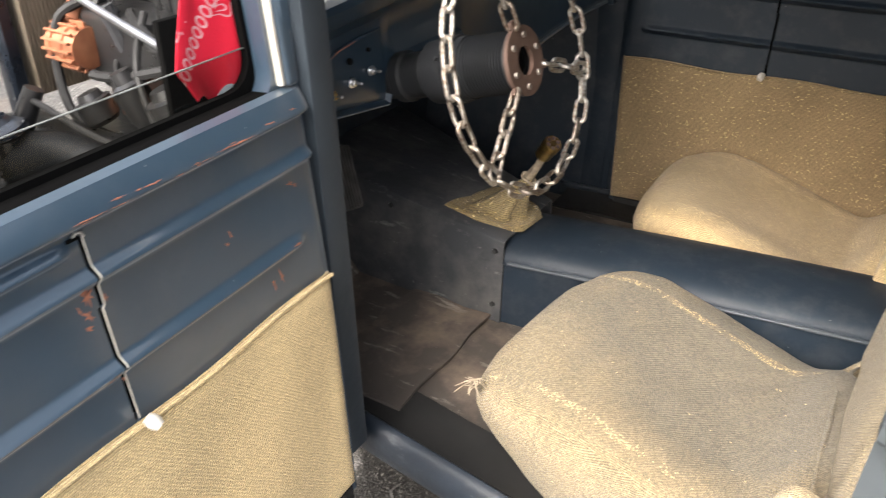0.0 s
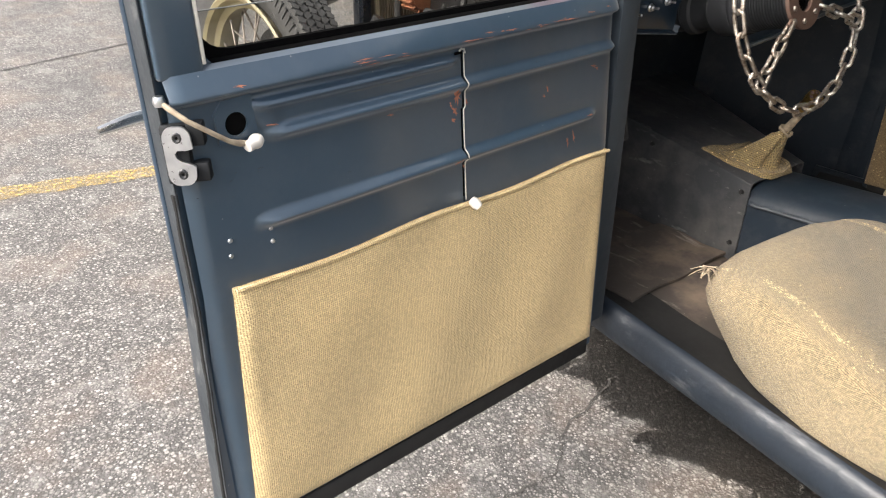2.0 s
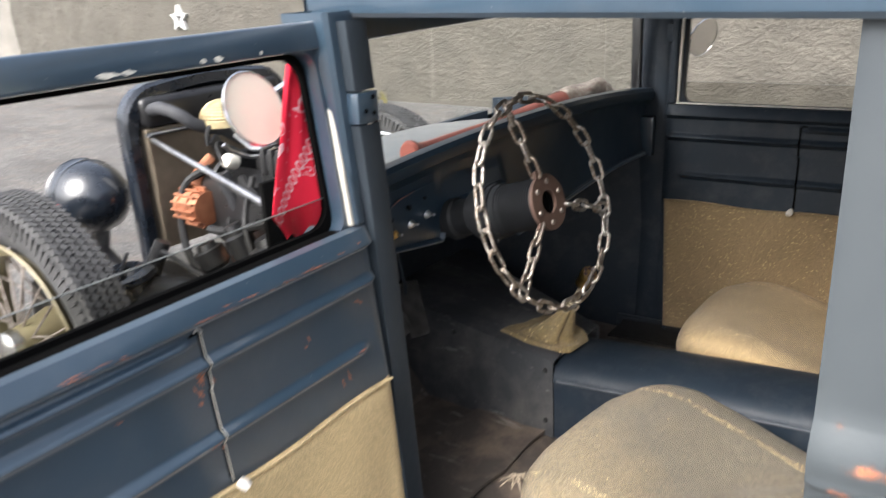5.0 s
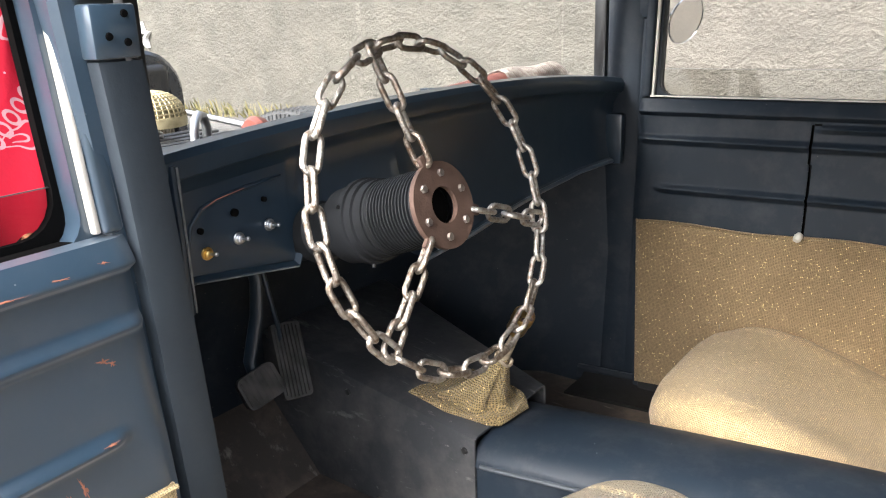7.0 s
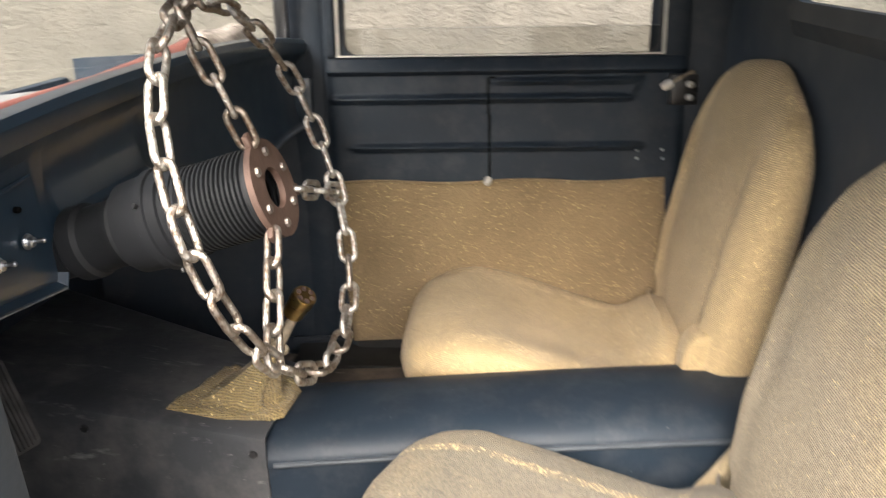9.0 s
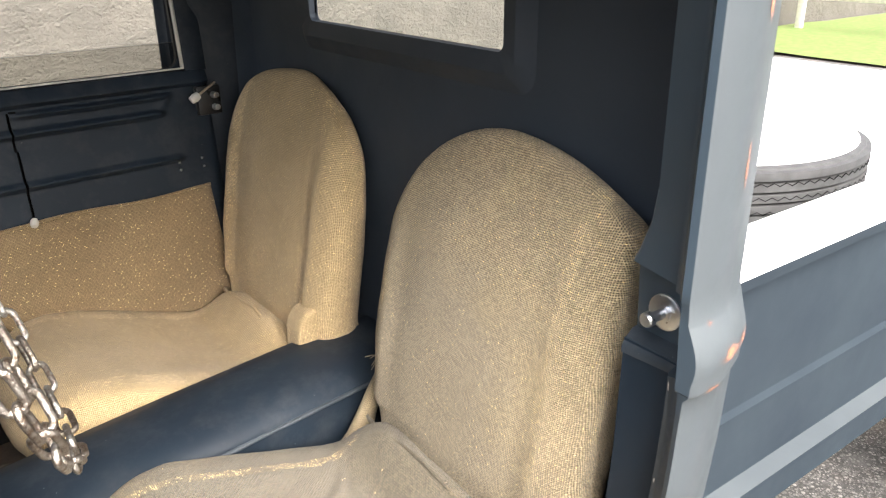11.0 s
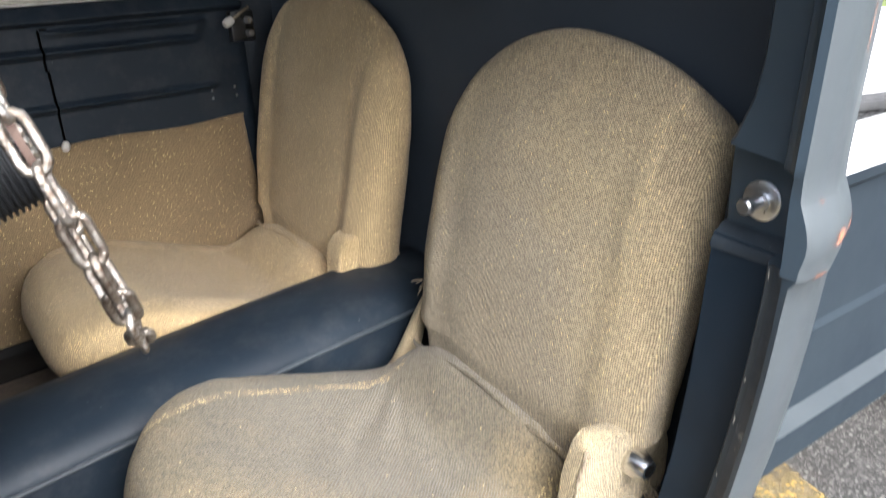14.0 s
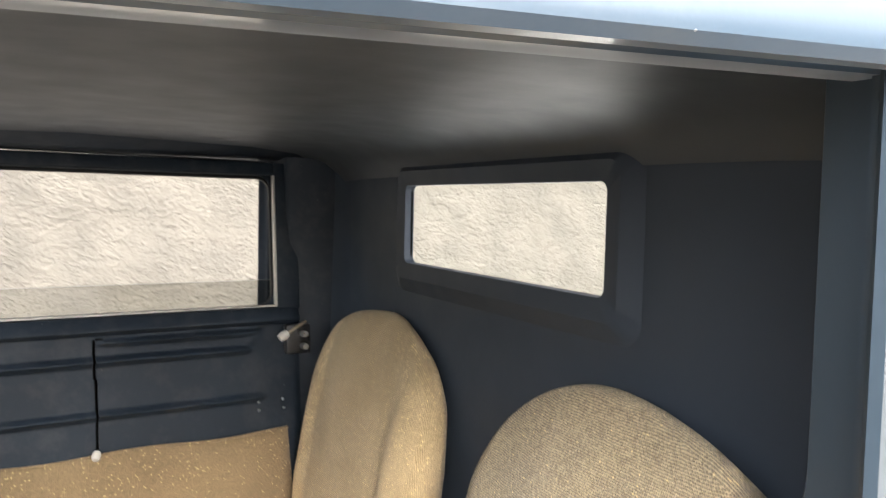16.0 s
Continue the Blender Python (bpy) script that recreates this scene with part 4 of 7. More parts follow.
# pale flakes knocked off the post's inner rib
rk = random.Random(31)
for i in range(16):
    z0 = rk.uniform(0.36, 0.68)
    bm = bmesh.new()
    h_, w_ = rk.uniform(0.002, 0.008), rk.uniform(0.0008, 0.002)
    ring = []
    for k in range(11):
        a = k * math.tau / 11
        q = rk.uniform(0.45, 1.0)
        z = z0 + math.sin(a) * h_ * q
        ring.append(bm.verts.new((0.6768 - 0.10 * max(0.0, 0.55 - z) ** 2, YC - (post_out(z) - 0.0295) + math.cos(a) * w_ * q, z)))
    bm.faces.new(ring)
    part("paint_chip", bm, WORN_EDGE if i % 3 else WEATHER, car, "pale flake knocked off the post's edge", smooth=False)

# latch pin in the near post
bm = bmesh.new()
m = pose(0.7175, -0.142, 0.722, 0, -90, 0)
lathe(bm, [(0, 0), (0.019, 0), (0.019, 0.002), (0.017, 0.003), (0.009, 0.0032), (0.009, 0.006), (0.0055, 0.0065), (0.005, 0.022), (0.0075, 0.0225), (0.0075, 0.029), (0.006, 0.031), (0, 0.031)], m, 24)
part("striker_pin", bm, ZINC, car, "zinc-plated striker pin and washer")

# roof skin and lining
bm = bmesh.new()


def roof(u, v):
    w = ho(min(u, 0.66), 1.1) - 0.04 - 1.2 * max(0.0, u - 0.72) ** 2 * 4
    k = v * w
    e = max(0.0, u - 0.70) / 0.2
    f = max(0.0, -0.02 - u) / 0.1
    return (u, YC + k, 1.198 + 0.022 * (1 - v * v) - 0.05 * e * e - 0.03 * f * f)


sheet(bm, roof, lerp(-0.12, 0.90, 14), lerp(-1, 1, 12), 0.012)
part("roof", bm, SATIN, car)
LINE = [(-0.07, 1.085), (-0.05, 1.112), (0.05, 1.128), (0.3, 1.135), (0.62, 1.133), (0.72, 1.127), (0.775, 1.112), (0.803, 1.09), (0.812, 1.07)]
bm = bmesh.new()
sheet(bm, lambda v, k: (v[0], YC + k * (ho(v[0], 1.1) - 0.045), v[1] - 0.012 * abs(k) ** 6), LINE, lerp(-1, 1, 14))
part("headlining", bm, CEILING, car, "smooth dark painted ceiling of the cab")

# back wall with its window
bm = bmesh.new()
WIN = rounded(0.206, 0.73, 0.923, 1.054, 0.012)
plate(bm, [(-0.07, 0.15), (1.03, 0.15), (1.05, 1.12), (-0.09, 1.12)], lambda a, b, d: (0.815 + d, a, b), 0.006, holes=[WIN])
bw = part("back_wall", bm, REAR, car, "dark painted back wall of the cab")
bm = bmesh.new()
o1, o2, o3 = rounded(0.155, 0.78, 0.872, 1.098, 0.03), rounded(0.180, 0.755, 0.897, 1.078, 0.02), rounded(0.206, 0.73, 0.923, 1.054, 0.012)
rings = [[bm.verts.new((0.815 - d, a, b)) for a, b in o] for o, d in ((o1, 0.0005), (o2, 0.015), (o3, 0.011), (o3, -0.004))]
for a, b in zip(rings, rings[1:]):
    for i in range(len(a)):
        j = (i + 1) % len(a)
        bm.faces.new((a[i], a[j], b[j], b[i]))
part("window_surround", bm, REAR, bw)
bm = bmesh.new()
sheet(bm, lambda a, b: (0.824, a, b), [0.202, 0.734], [0.919, 1.058])
rw = part("rear_window", bm, CLEAR, bw, "clear rear window pane")
rw.visible_shadow = False

# floor, toe board, firewall
bm = bmesh.new()
box(bm, -0.40, 0.80, 0.03, 0.92, 0.15, 0.2)
part("floor_pan", bm, SCUFFED_FLOOR, car, "worn brown-black floor covering")
bm = bmesh.new()
sheet(bm, lambda u, v: (0.04 - 0.18 * u + 0.003 * math.sin(v * 40), v, 0.205 + 0.003 * math.sin(v * 23 + u * 9)), lerp(0, 1, 6), lerp(0.03, 0.35, 8), 0.006)
part("floor_mat", bm, SCUFFED_FLOOR, car, "dirty curling floor mat")
bm = bmesh.new()
sheet(bm, lambda u, v: (u, v, 0.2 + 1.1 * max(0, -0.28 - u)), lerp(-0.40, -0.28, 5), lerp(-0.03, 0.98, 4), 0.02)
part("toe_board", bm, SCUFFED_FLOOR, car)
bm = bmesh.new()
box(bm, -0.42, -0.40, 0.14, 0.81, 0.15, 0.80)
part("firewall", bm, INNER, car)

# transmission tunnel and its front cover
def tun(u, v):
    x = 0.055 + u * 0.755
    return (x, v[0] + 0.095 * u, v[1] - (0.018 * (1 - u) ** 2 if v[1] > 0.3 else 0))


bm = bmesh.new()
tp = [(0.352, 0.195), (0.352, 0.350), (0.348, 0.353), (0.348, 0.360), (0.352, 0.367), (0.361, 0.377), (0.378, 0.386), (0.405, 0.392), (0.450, 0.395), (0.492, 0.392), (0.520, 0.384), (0.540, 0.370), (0.55, 0.35), (0.55, 0.195)]
sheet(bm, tun, lerp(0, 1, 12), tp)
tn = part("tunnel", bm, INNER, car, "rounded blue transmission tunnel")
# the fold's highlight and scratches, laid on as a pale bar
bm = bmesh.new()
tube(bm, [Vector(tun(u, (0.3478, 0.3565))) for u in lerp(0.02, 1, 24)], [0.0040 + 0.0018 * noise.noise(Vector((u * 9, 2, 1))) for u in lerp(0.02, 1, 24)], 8)
part("fold_edge", bm, WORN_EDGE, tn, "scratched tunnel fold with its highlight coloured pale")
bm = bmesh.new()
cov = lambda x: 0.385 - 0.14 * (x - 0.06)
cp = [(0.347, None), (0.347, 0.012), (0.349, 0.004), (0.356, 0.0), (0.545, 0.0), (0.556, 0.004), (0.558, 0.012), (0.558, None)]
sheet(bm, lambda x, v: (x, v[0] + 0.28 * (0.06 - x) * (v[0] > 0.5), 0.195 if v[1] is None else cov(x) - v[1]), lerp(-0.40, 0.062, 10), cp, 0.004)
cv = part("tunnel_cover", bm, SCUFFED_STEEL, car, "scuffed black sheet-metal gearbox cover")
for x_, y_, z_ in ((0.045, 0.3455, 0.360), (-0.19, 0.3455, 0.39), (0.045, 0.3455, 0.24)):
    bm = bmesh.new()
    lathe(bm, [(0, 0), (0.006, 0), (0.005, 0.003), (0, 0.004)], pose(x_, y_, z_, 90, 0, 0), 12)
    part("screw", bm, BLACK, cv)

# dash panel rolled over into the cowl
def dtop(y):
    return 0.845 + 0.036 * (1 - min(1.0, abs((y - 0.40) / 0.62)) ** 2.2)


def dlow(y):
    if y < 0.125:
        return 0.723 - 0.15 * (y + 0.03)
    if y < 0.15:
        return 0.70 + (y - 0.125) * 2.4
    if y < 0.33:
        return 0.76
    if y < 0.37:
        return 0.76 - (y - 0.33) * 3.0
    return float(np.interp(y, (0.37, 0.486, 0.586, 0.70, 0.85, 1.05), (0.640, 0.648, 0.661, 0.672, 0.680, 0.676)))


ys = sorted(lerp(-0.045, 1.03, 60) + [0.1245, 0.1255, 0.1495, 0.1505, 0.329, 0.331, 0.369, 0.371])


def dash(y, k):
    t_, b_ = dtop(y), dlow(y)
    hump = 0.010 * max(0.0, 1 - ((y - 0.05) / 0.13) ** 4) * (1 if -0.02 < y < 0.14 else 0)
    row = [(-0.06, b_ + 0.006), (-0.031, b_), (-0.027, b_ + 0.0015), (-0.0275, b_ + 0.004), (-0.037, b_ + 0.008), (-0.043 + hump, b_ + 0.03), (-0.048 + hump, b_ + 0.4 * (t_ - b_)), (-0.044, t_ - 0.05), (-0.034, t_ - 0.034), (-0.026, t_ - 0.03), (-0.022, t_ - 0.02), (-0.022, t_ - 0.010), (-0.028, t_ - 0.002), (-0.045, t_), (-0.064, t_ - 0.008), (-0.080, t_ - 0.034), (-0.11, t_ - 0.055), (-0.25, t_ - 0.062), (-0.42, t_ - 0.075), (-0.425, t_ - 0.10)]
    x, z = row[k]
    return (x, YC + (y - YC) * (1 - 1.0 * max(0.0, -0.06 - x)), z)


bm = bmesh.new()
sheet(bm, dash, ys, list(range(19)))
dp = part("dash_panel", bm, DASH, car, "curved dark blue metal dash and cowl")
# cowl keeps the lighter body paint, dash the copy darkened for shade
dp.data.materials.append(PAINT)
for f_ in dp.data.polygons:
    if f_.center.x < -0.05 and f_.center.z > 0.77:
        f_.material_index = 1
for y_, z_, mat_, lab in ((0.003, 0.750, BRASS, "brass toggle switch"), (0.046, 0.756, ZINC, "steel toggle switch"), (0.090, 0.761, ZINC, "steel toggle switch")):
    bm = bmesh.new()
    lathe(bm, [(0, 0), (0.0072, 0), (0.0072, 0.0015), (0.0068, 0.002), (0.0048, 0.0022), (0.0048, 0.006), (0.0036, 0.007), (0, 0.007)], pose(-0.034, y_, z_, 0, 90, 0), 18)
    part("switch", bm, mat_, dp, lab)
    bm = bmesh.new()
    tube(bm, [(-0.030, y_, z_), (-0.024, y_ + 0.001, z_ + 0.0006), (-0.019, y_ + 0.002, z_ + 0.001), (-0.0175, y_ + 0.0022, z_ + 0.0012)], [0.0016, 0.0019, 0.0026, 0.0014], 8)
    part("lever", bm, ALU, dp)
# holes are black discs on the dash
for y_, z_, r_ in ((0.000, 0.775, 0.0035), (0.046, 0.785, 0.0045), (0.088, 0.791, 0.003)):
    bm = bmesh.new()
    lathe(bm, [(0, 0.0012), (r_ * 0.7, 0.001), (r_, 0.0), (r_, -0.004)], pose(-0.0335, y_, z_, 0, 90, 0), 12)
    part("hole", bm, MATT, dp)
bm = bmesh.new()
box(bm, -0.045, -0.018, -0.036, -0.029, 0.694, 0.852, 0.003, 2)
part("dash_end_cap", bm, DASH, dp)
bm = bmesh.new()
tube(bm, [(-0.0178, -0.0292, z_) for z_ in lerp(0.697, 0.85, 12)], [0.0012 + 0.0006 * noise.noise(Vector((z_ * 60, 1, 4))) for z_ in lerp(0.697, 0.85, 12)], 6)
part("worn_edge", bm, BARE_EDGE, dp, "paint worn to pale metal along the dash's end")
bm = bmesh.new()
tube(bm, [(-0.0268, y_, dlow(y_) + 0.0022) for y_ in lerp(-0.018, 0.1235, 22)], [0.0007 + 0.0004 * noise.noise(Vector((y_ * 90, 3, 4))) for y_ in lerp(-0.018, 0.1235, 22)], 6)
part("worn_edge", bm, BARE_EDGE, dp, "paint worn to pale metal along the dash's lower lip")
bm = bmesh.new()
tube(bm, [(-0.030, y_, dlow(y_) + 0.002) for y_ in lerp(0.372, 0.99, 30)], 0.004, 10)
part("rolled_lip", bm, PAINT, dp, "glossy rolled lower lip of the dash")
bm = bmesh.new()
box(bm, -0.05, -0.012, 0.992, 1.012, 0.672, 0.775, 0.005, 2)
part("dash_bracket", bm, DASH, dp)

# pressed rim of the switch recess, rubbed to primer on its crest
bm = bmesh.new()
rim = [(-0.016, 0.718), (-0.0155, 0.754), (-0.009, 0.782), (0.006, 0.796), (0.026, 0.803), (0.064, 0.808), (0.119, 0.813)]
tube(bm, [(-0.0395, y_, z_) for y_, z_ in rim], [0.002, 0.0026, 0.0028, 0.0028, 0.0026, 0.0024, 0.0015], 8)
part("recess_rim", bm, DASH, dp)
bm = bmesh.new()
tube(bm, [(-0.0372, y_, z_ + 0.0006) for y_, z_ in rim[3:6]], [0.0004, 0.0007, 0.0004], 6)
part("scuff", bm, PRIMER, dp, "orange primer along the rubbed rim")

# windscreen header and glass
bm = bmesh.new()
sheet(bm, lambda y, v: (v[0], y, v[1] - 0.006 * ((y - YC) / 0.5) ** 2), lerp(-0.08, 1.03, 10), [(-0.02, 1.13), (-0.03, 1.085), (-0.035, 1.072), (-0.055, 1.068), (-0.07, 1.075), (-0.10, 1.11), (-0.10, 1.15)])
part("windscreen_header", bm, PAINT, car)
bm = bmesh.new()
sheet(bm, lambda y, z: (-0.06 - 0.03 * max(0, z - 0.85), y, z), lerp(-0.03, 0.985, 2), lerp(0.836, 1.08, 2))
g = part("windscreen", bm, CLEAR, car)
g.visible_shadow = False
for y_ in (-0.035, 0.985):
    bm = bmesh.new()
    box(bm, -0.07, -0.045, y_ - 0.008, y_ + 0.008, 0.83, 1.08, 0.003)
    part("windscreen_stile", bm, BLACK, car)

# cargo bed behind the cab
for s in (-1, 1):
    bm = bmesh.new()
    yb = YC + s * 0.60
    pb = [(-0.01, 0.315), (0.0, 0.322), (0.002, 0.37), (0.010, 0.378), (0.010, 0.386), (-0.012, 0.394), (-0.012, 0.50), (-0.006, 0.507), (-0.012, 0.514), (-0.012, 0.68), (0.0, 0.69), (0.012, 0.70), (0.014, 0.715), (0.004, 0.726), (-0.014, 0.730), (-0.06, 0.731), (-0.074, 0.724), (-0.074, 0.315)]
    sheet(bm, lambda u, v: (u, yb + s * v[0], v[1]), lerp(0.80, 2.45, 8), pb)
    bs = part("bed_side", bm, CHALKY, car, "faded blue cargo bed side, glare coloured white on top and inside")
    # sky glare on rail top and inside is put in as white
    bs.data.materials.append(WHITE)
    bs.data.materials.append(FADED)
    for f_ in bs.data.polygons:
        if f_.center.z > 0.695 and f_.normal.z > 0.3 or f_.center.z > 0.5 and f_.normal.y * s < -0.5:
            f_.material_index = 1
        # upward ledge faces coloured pale for the light along them
        elif f_.normal.z > 0.3 and f_.center.z < 0.42:
            f_.material_index = 2
bm = bmesh.new()
box(bm, 0.88, 0.90, -0.09, 1.04, 0.35, 0.70, 0.004)
part("bed_front", bm, PAINT, car)
bm = bmesh.new()
box(bm, 0.90, 2.43, -0.09, 1.04, 0.46, 0.50, 0.004)
part("bed_floor", bm, WHITE, car, "white cargo bed floor")
# tailgate coloured white along with the glare on the sides
bm = bmesh.new()
box(bm, 2.43, 2.45, -0.12, 1.07, 0.35, 0.70, 0.004)
part("tailgate", bm, WHITE, car, "white tailgate")
# frame rails that carry the body
for y_ in (0.12, 0.80):
    bm = bmesh.new()
    box(bm, -1.35, 2.4, y_, y_ + 0.05, 0.10, 0.19, 0.006)
    part("frame_rail", bm, BLACK, car)

# ---- the doors ----


def bar(u, w, u0, u1, wc, r, h):
    """A pressed ridge along u at height wc with soft ends."""
    du = max(u0 - u, 0, u - u1) / 0.02
    dw = abs(w - wc) / r
    d = math.hypot(du, dw)
    return h * (0.5 + 0.5 * math.cos(math.pi * d)) if d < 1 else 0.0


def press(u, w):
    """Relief of the pressed inner panel."""
    h = bar(u, w, 0.0, 0.575, 0.166, 0.0115, 0.0105) + bar(u, w, 0.045, 0.60, 0.070, 0.0115, 0.0105)
    h += bar(u, w, 0.33, 0.595, 0.199, 0.0095, 0.0085)
    if 0.575 < u < 0.61 and 0.16 < w < 0.205:
        h = max(h, 0.004 * (1 - abs((u - 0.575) / 0.03 - (w - 0.166) / 0.035) * 2.0)) if abs((u - 0.575) / 0.03 - (w - 0.166) / 0.035) < 0.5 else h
    if w > 0.211:
        k = min(1.0, (w - 0.211) / 0.009)
        h += 0.012 * k * k * (3 - 2 * k) - 0.012 * max(0.0, (w - 0.221) / 0.0265) ** 1.2
    if u > 0.68:
        h -= 0.006 * ((u - 0.68) / 0.013) ** 2
    if u < 0.006:
        h -= 0.007 * ((0.006 - u) / 0.019) ** 2
    return h


def slit(w):
    return 0.3055 + 0.0022 * (1 if w < 0.066 else 0) + 0.002 * (1 if 0.066 < w < 0.135 else -0.5 if w >= 0.135 else 0)


def door_parts(panel_mat, cloth, near, top=0.503, low=0.240):
    """A door with its lining; u runs from the hinge to the latch, n into the cab, w up."""
    bm = bmesh.new()
    win = rounded(0.018, 0.645, low, top, 0.03)
    plate(bm, [(0.014, -0.366), (0.714, -0.346), (0.698, 0.0), (0.698, 0.54), (-0.014, 0.54), (-0.014, 0.0)], lambda a, b, d: (a, -0.013 - d, b), 0.033 if near else 0.014, holes=[win])
    d = part("car_door", bm, panel_mat)
    ws = sorted(lerp(-0.36, 0.0, 8) + lerp(0.01, 0.238, 110) + [0.2115, 0.2135, 0.2155, 0.2175, 0.2195, 0.2215, 0.225, 0.2445, 0.2475] + [0.0655, 0.0665, 0.1345, 0.1355])

    def gap(w):
        return 0.0026 if 0.008 < w < 0.205 else 0.0

    def fl(t_, w):
        u = slit(w) + gap(w) + t_ * (0.693 + 0.05 * max(0.0, -w) - slit(w) - gap(w))
        return (u, press(u, w) - (0.012 if w > 0.246 else 0.0), w)

    def fr(t_, w):
        u = -0.013 + 0.075 * max(0.0, -w) + t_ * (slit(w) - gap(w) + 0.013 - 0.075 * max(0.0, -w))
        return (u, press(u, w) - (0.012 if w > 0.246 else 0.0), w)

    for f_ in (fl, fr):
        bm = bmesh.new()
        sheet(bm, f_, lerp(0, 1, 44), ws, -0.003)
        part("inner_panel", bm, panel_mat, d, "pressed blue panel with scratched paint" if near else "")
    # the slit's inner darkness is a black plate, its hooked end a black bar
    bm = bmesh.new()
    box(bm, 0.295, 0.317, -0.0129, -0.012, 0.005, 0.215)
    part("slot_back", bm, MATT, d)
    bm = bmesh.new()
    box(bm, 0.307, 0.319, 0.0005, 0.003, 0.205, 0.2085, 0.001)
    part("slot_hooked_end", bm, MATT, d)
    # stiles and top rail of the window frame
    bm = bmesh.new()
    box(bm, 0.649, 0.697, -0.013, 0.0, 0.241, 0.54, 0.004, 3)
    part("window_stile", bm, panel_mat, d)
    bm = bmesh.new()
    box(bm, -0.0135, 0.0065, -0.013, 0.001, 0.248, 0.54, 0.006, 3)
    part("window_stile", bm, panel_mat, d)
    bm = bmesh.new()
    box(bm, 0.004, 0.649, -0.013, -0.001, top, 0.54, 0.004, 3)
    part("window_top", bm, panel_mat, d)
    bm = bmesh.new()
    box(bm, 0.0065, 0.0125, -0.014, -0.004, 0.250, top, 0.002)
    part("weatherstrip", bm, WEATHER, d, "pale window strip: weatherstrip at the hinge, lit frame edge at the latch")
    # latch side: light caught on the frame's edge, put in as a pale strip
    bm = bmesh.new()
    box(bm, 0.6455, 0.6495, -0.013, -0.001, 0.250, top, 0.001)
    part("weatherstrip", bm, WEATHER, d, "pale window strip: weatherstrip at the hinge, lit frame edge at the latch")
    gn = -0.043 if near else -0.021
    # the deep gap's darkness is put in as flat black boxes
    bm = bmesh.new()
    if near:
        box(bm, 0.010, 0.648, -0.047, -0.0135, 0.222, 0.2475, 0.002)
        box(bm, 0.010, 0.648, -0.0138, 0.0015, 0.222, 0.2440, 0.002)
    else:
        box(bm, 0.015, 0.645, -0.030, -0.0135, 0.235, low - 0.001, 0.003)
    part("glass_gap_fill", bm, MATT, d, "black fill standing for the dark gap below the glass")
    bm = bmesh.new()
    o1, o2 = rounded(0.016, 0.645, low + 0.0015, top - 0.001, 0.03), rounded(0.024, 0.637 if near else 0.642, 0.2545 if near else low + 0.003, top - 0.007, 0.036 if near else 0.024)
    plate(bm, o1, lambda a, b, d_: (a, gn + 0.0065 - d_, b), 0.010, holes=[o2])
    part("window_seal", bm, MATT if near else RUBBER, d)
    bm = bmesh.new()
    ge = 0.294 if near else 0.302
    sheet(bm, lambda a, b: (a, gn, b), [0.018, 0.643], [0.236, ge])
    g_ = part("window_pane", bm, TINTED, d, "half-lowered smoked window pane")
    g_.visible_shadow = False
    bm = bmesh.new()
    box(bm, 0.018, 0.643, gn - 0.0022, gn + 0.0022, ge + 0.0001, ge + 0.0010, 0.0003)
    part("pane_edge", bm, EDGE, d, "ground pane edge")
    # woven lining
    bm = bmesh.new()

    def lining(u, w):
        e = min(u + 0.004, 0.662 - u, w + 0.332, 0.003 - w)
        puff = 0.007 * min(1.0, max(e, 0) / 0.012) ** 0.5
        k = -w / 0.33
        return (u + 0.021 * k, 0.002 + puff + (0.0016 * math.sin(u * 29 + w * 13) + 0.0012 * math.sin(u * 11 - w * 31)) * min(1, e / 0.03), w + 0.003 * math.sin(u * 21) * (1 - k) + (0.034 * u - 0.012) * k)

    sheet(bm, lining, lerp(-0.004, 0.662, 60), lerp(-0.332, 0.003, 36), -0.004)
    l_ = part("door_lining", bm, cloth, d, "tan burlap door lining with a folded top hem")
    cloth_uv(l_)
    bm = bmesh.new()
    tube(bm, [(u, 0.0085, 0.0015 + 0.003 * math.sin(u * 21)) for u in lerp(-0.002, 0.660, 50)], [0.0028 + 0.0007 * noise.noise(Vector((u * 40, 1, 2))) for u in lerp(-0.002, 0.660, 50)], 8)
    cloth_uv(part("hem", bm, cloth, d))
    bm = bmesh.new()
    box(bm, 0.014, 0.714, -0.012, 0.004, -0.374, -0.345, 0.003, 2, Matrix.Rotation(-0.03, 4, "Y"))
    part("bottom_seal", bm, RUBBER, d, "black rubber bottom edge")
    if near:
        # the pull string hangs down the slit from a small hook
        bm = bmesh.new()
        tube(bm, [(slit(w) - 0.0019, 0.0008 + press(slit(w), w) * 0.8, w) for w in lerp(0.206, 0.006, 60)], 0.0008, 6)
        part("pull_string", bm, WEATHER, d, "pale string hanging in the panel's slit")
        bm = bmesh.new()
        tube(bm, [(slit(0.206) - 0.001, 0.004, 0.206), (slit(0.206) + 0.001, 0.005, 0.211), (slit(0.206) + 0.005, 0.004, 0.212), (slit(0.206) + 0.008, 0.003, 0.209)], 0.0014, 6)
        part("hook", bm, ZINC, d)
    # pull cord beads
    for u_, w_ in ((0.303, 0.0035),):
        bm = bmesh.new()
        lathe(bm, [(0, -0.0085), (0.0055, -0.008), (0.0074, -0.003), (0.0074, 0.003), (0.0055, 0.008), (0, 0.0085)], pose(u_, 0.016, w_, 40, 25, 0), 16)
        part("bead", bm, BEAD, d, "white plastic bead")
    for u_, w_ in ((0.654, 0.061), (0.656, 0.043), (0.604, 0.060), (0.604, 0.044)):
        bm = bmesh.new()
